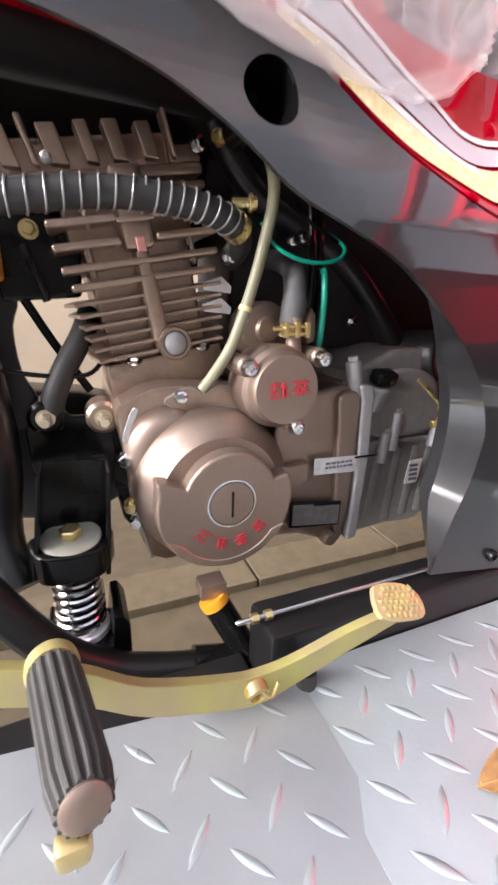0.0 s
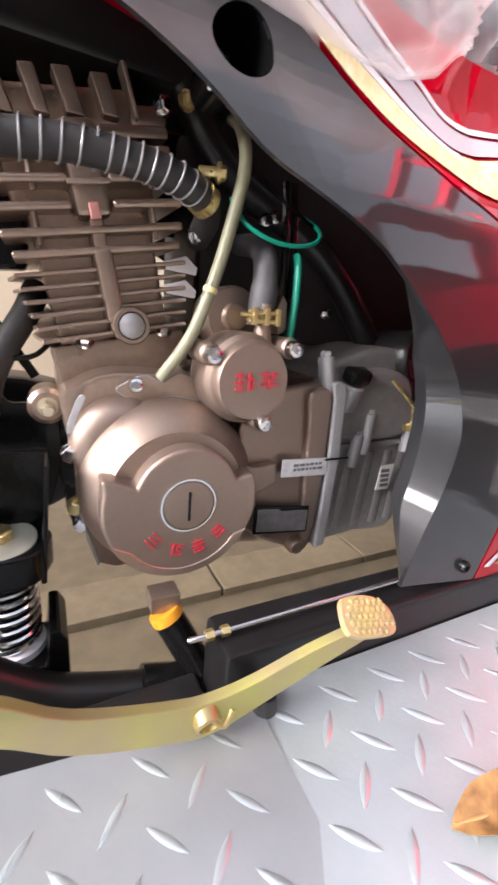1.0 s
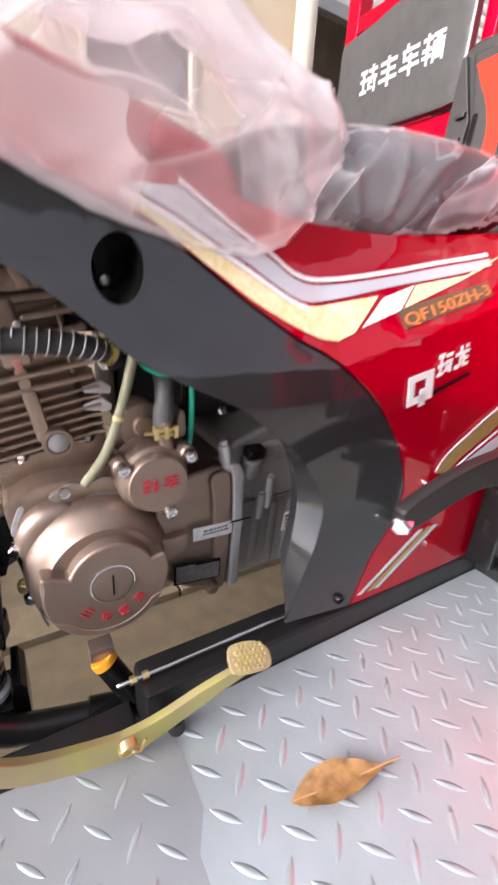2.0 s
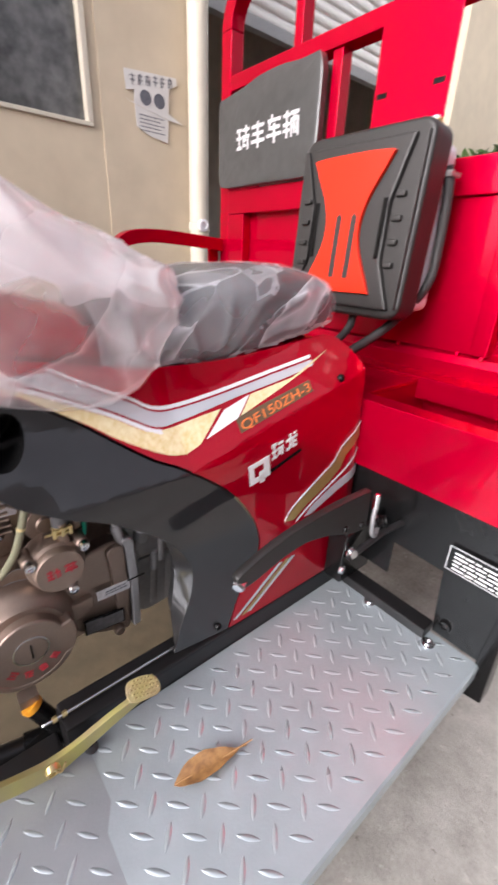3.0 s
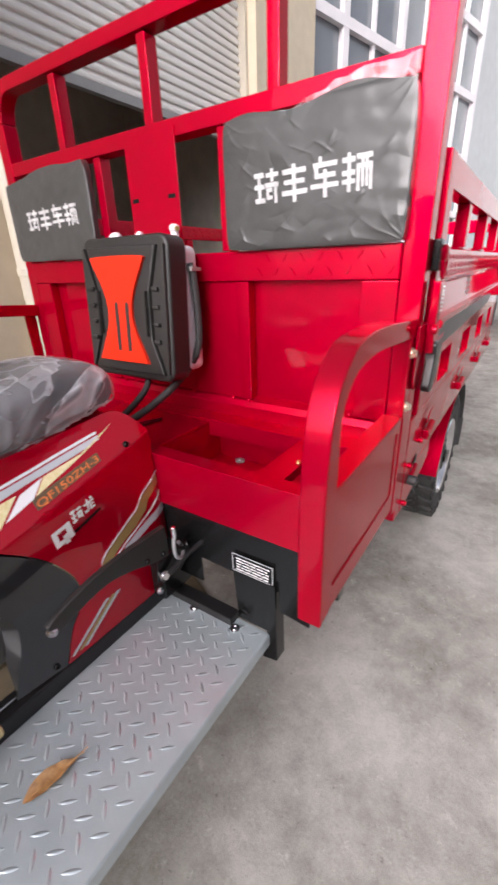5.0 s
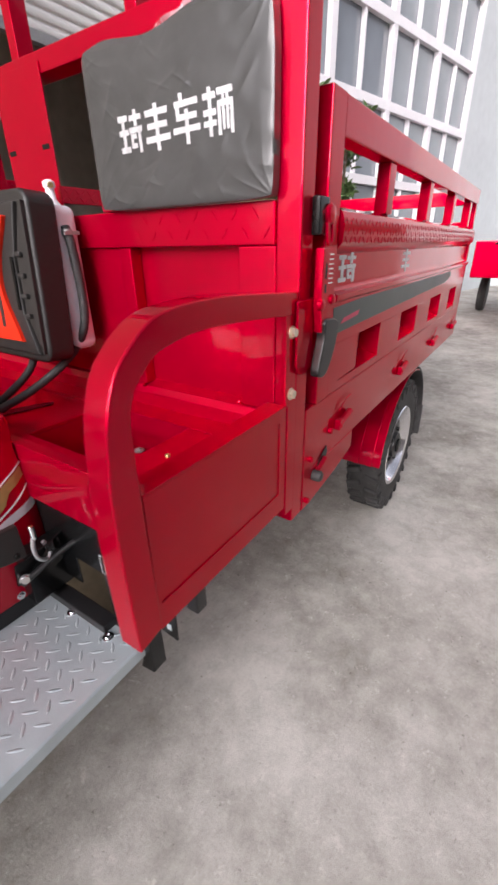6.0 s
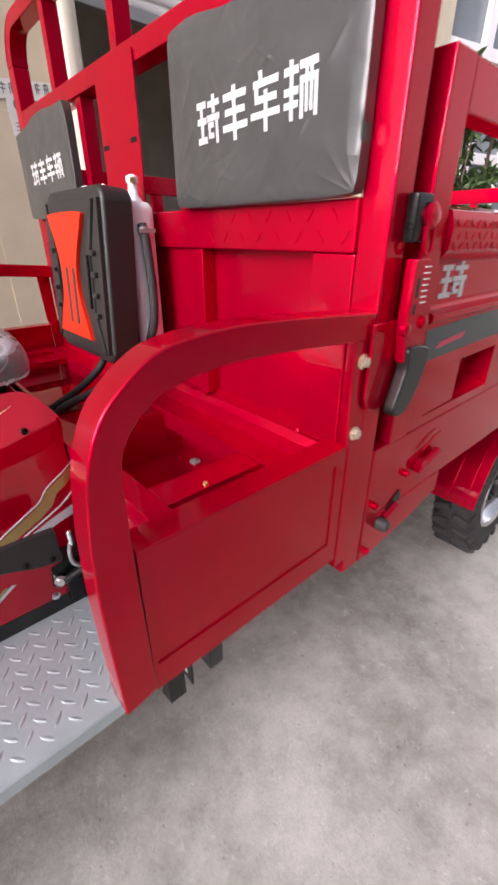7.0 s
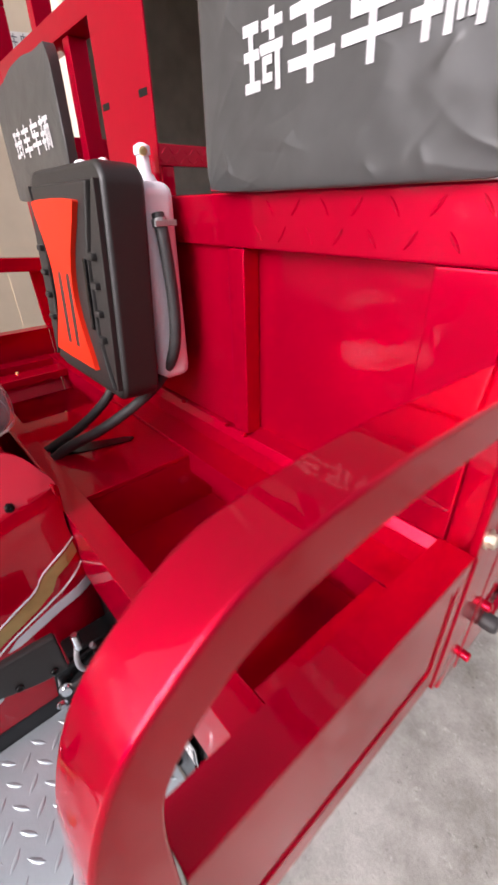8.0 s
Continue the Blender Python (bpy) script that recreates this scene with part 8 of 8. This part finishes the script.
# ---- yard plants and the other tricycle ----
def shrub(x, y, h, spread, leaves, seed, label):
    rnd = random.Random(seed)
    s = thing("shrub", (x, y, 0), label, "plant")
    bm = B()
    tips = []
    for k in range(7):
        a = rnd.uniform(0, 6.28)
        top = Vector((x + spread * rnd.uniform(0.2, 0.9) * math.cos(a), y + spread * rnd.uniform(0.2, 0.9) * math.sin(a), h * rnd.uniform(0.72, 1.0)))
        mid = Vector((x, y, 0)).lerp(top, 0.5) + Vector((rnd.uniform(-.06, .06), rnd.uniform(-.06, .06), 0.1))
        tube(bm, [(x + rnd.uniform(-.03, .03), y + rnd.uniform(-.03, .03), 0), mid, top], 0.02, 7, 5, radii=lambda q: 0.026 * (1 - 0.85 * q))
        tips += [mid.lerp(top, t) for t in (0.2, 0.5, 0.8, 1.0)]
    part("stem", bm, BARK, s)
    bm = B()
    heads = [rnd.choice(tips) + Vector((rnd.gauss(0, spread * 0.2), rnd.gauss(0, spread * 0.2), rnd.gauss(0, h * 0.03))) for _ in range(leaves // 26)]
    for c in heads:
        # a rosette of broad leaves at each twig's end
        for k in range(26):
            ln = rnd.uniform(0.07, 0.15)
            m = Matrix.Translation(c + Vector((rnd.gauss(0, 0.03), rnd.gauss(0, 0.03), rnd.gauss(0, 0.03)))) @ pose(0, 0, 0, rnd.uniform(-40, 40), rnd.uniform(-70, 50), rnd.uniform(0, 360))
            q = [bm.verts.new(m @ Vector(v)) for v in ((0, 0, 0), (ln * 0.3, ln * 0.2, 0.010), (ln * 0.7, ln * 0.17, 0.006), (ln, 0, -0.012), (ln * 0.7, -ln * 0.17, 0.006), (ln * 0.3, -ln * 0.2, 0.010))]
            bm.faces.new((q[0], q[1], q[2], q[3]))
            bm.faces.new((q[0], q[3], q[4], q[5]))
    tagged(part("foliage", bm, LEAF_GREEN, s, smooth=10), kind="stuff")


shrub(5.35, 1.65, 2.75, 0.42, 1500, 11, "tall leafy green shrub against the windows")
shrub(4.35, 1.75, 2.05, 0.30, 900, 12, "dark green shrub beside the wall")


def wall_sprig():
    """Dark leaves that hang down over the pier from above."""
    s = thing("hanging_plant", (1.50, WALL_Y - 0.036, 2.45), "dark green leaves hanging down the plastered pier", "plant")
    bm = B()
    tube(bm, [(1.40, WALL_Y - 0.040, 2.62), (1.44, WALL_Y - 0.048, 2.48), (1.50, WALL_Y - 0.045, 2.38), (1.56, WALL_Y - 0.045, 2.33)], 0.004, 6, 4)
    part("stem", bm, BARK, s)
    for x, z, ln, a in ((1.440, 2.33, 0.11, 84), (1.425, 2.40, 0.10, 70), (1.470, 2.38, 0.10, 100), (1.500, 2.33, 0.10, 92), (1.515, 2.39, 0.09, 60), (1.545, 2.35, 0.10, 78), (1.565, 2.34, 0.08, 98), (1.585, 2.40, 0.09, 66), (1.48, 2.45, 0.10, 85), (1.53, 2.46, 0.10, 105)):
        bm = B()
        m = pose(x, WALL_Y - 0.044, z, 0, a, 0) @ pose(0, 0, 0, 72, 0, 0)
        q = [bm.verts.new(m @ Vector(v)) for v in ((0, 0, 0), (ln * 0.35, ln * 0.17, 0.006), (ln * 0.75, ln * 0.17, 0.004), (ln, 0, -0.006), (ln * 0.75, -ln * 0.17, 0.004), (ln * 0.35, -ln * 0.17, 0.006), (ln * 0.5, 0, -0.004))]
        for k in range(6):
            bm.faces.new((q[k], q[(k + 1) % 6], q[6]))
        part("leaf", bm, LEAF_GREEN, s, smooth=60)


wall_sprig()


def far_tricycle():
    f = thing("cargo_tricycle_far", (6.9, -0.25, 0), "another red cargo tricycle parked further down the yard", "tricycle")
    bm = B()
    c = (6.75, -0.30, 0.27)
    lathe(bm, [(0.17, -0.05), (0.22, -0.055), (0.26, -0.04), (0.27, 0), (0.26, 0.04), (0.22, 0.055), (0.17, 0.05)], c, (0, 1, 0), 32)
    w = part("front_wheel", bm, TYRE, f, "front wheel with black tyre")
    bm = B()
    lathe(bm, [(0.172, -0.04), (0.16, -0.03), (0.05, -0.035), (0.02, -0.05), (0, -0.05)], c, (0, 1, 0), 28)
    lathe(bm, [(0.172, 0.04), (0.16, 0.03), (0.05, 0.035), (0.02, 0.05), (0, 0.05)], c, (0, 1, 0), 28)
    part("rim", bm, CHROME, w)
    for dy in (-0.085, 0.085):
        bm = B()
        tube(bm, [(c[0], c[1] + dy, 0.27), (c[0] + 0.22, c[1] + dy, 0.95)], 0.022, 10, 1)
        part("fork_leg", bm, CHROME, f, "bright fork leg")
    bm = B()
    prism(bm, [(c[0] + 0.31 * math.cos(radians(a)), 0.27 + 0.31 * math.sin(radians(a))) for a in range(35, 176, 14)] + [(c[0] + 0.295 * math.cos(radians(a)), 0.27 + 0.295 * math.sin(radians(a))) for a in range(175, 34, -14)], "y", c[1] - 0.08, c[1] + 0.08, 0)
    part("mudguard", bm, RED, f)
    bm = B()
    prism(bm, smooth2([(6.86, 0.62), (6.80, 0.82), (6.90, 1.02), (7.10, 0.98), (7.35, 0.90), (7.60, 0.92), (7.65, 0.45), (7.2, 0.40)], 3), "y", -0.46, -0.12, 0.03)
    part("body", bm, RED, f)
    bm = B()
    lathe(bm, [(0.02, -0.05), (0.085, -0.03), (0.095, 0.0), (0.09, 0.012), (0, 0.02)], (6.83, -0.30, 0.93), (-1, 0, 0), 24)
    part("headlight", bm, CHROME, f, "round headlight")
    bm = B()
    tube(bm, [(7.05, -0.64, 1.06), (6.98, -0.45, 1.10), (6.98, -0.15, 1.10), (7.05, 0.04, 1.06)], 0.014, 10, 5)
    part("handlebar", bm, BLACK, f)
    bm = B()
    box(bm, 7.7, 9.4, -0.95, 0.35, 0.60, 1.10, 0.02)
    part("cargo_box", bm, RED, f)
    for y in (-0.92, 0.22):
        bm = B()
        lathe(bm, [(0.16, -0.06), (0.26, -0.06), (0.28, 0), (0.26, 0.06), (0.16, 0.06)], (8.8, y, 0.28), (0, 1, 0), 28)
        part("rear_wheel", bm, TYRE, f)


far_tricycle()
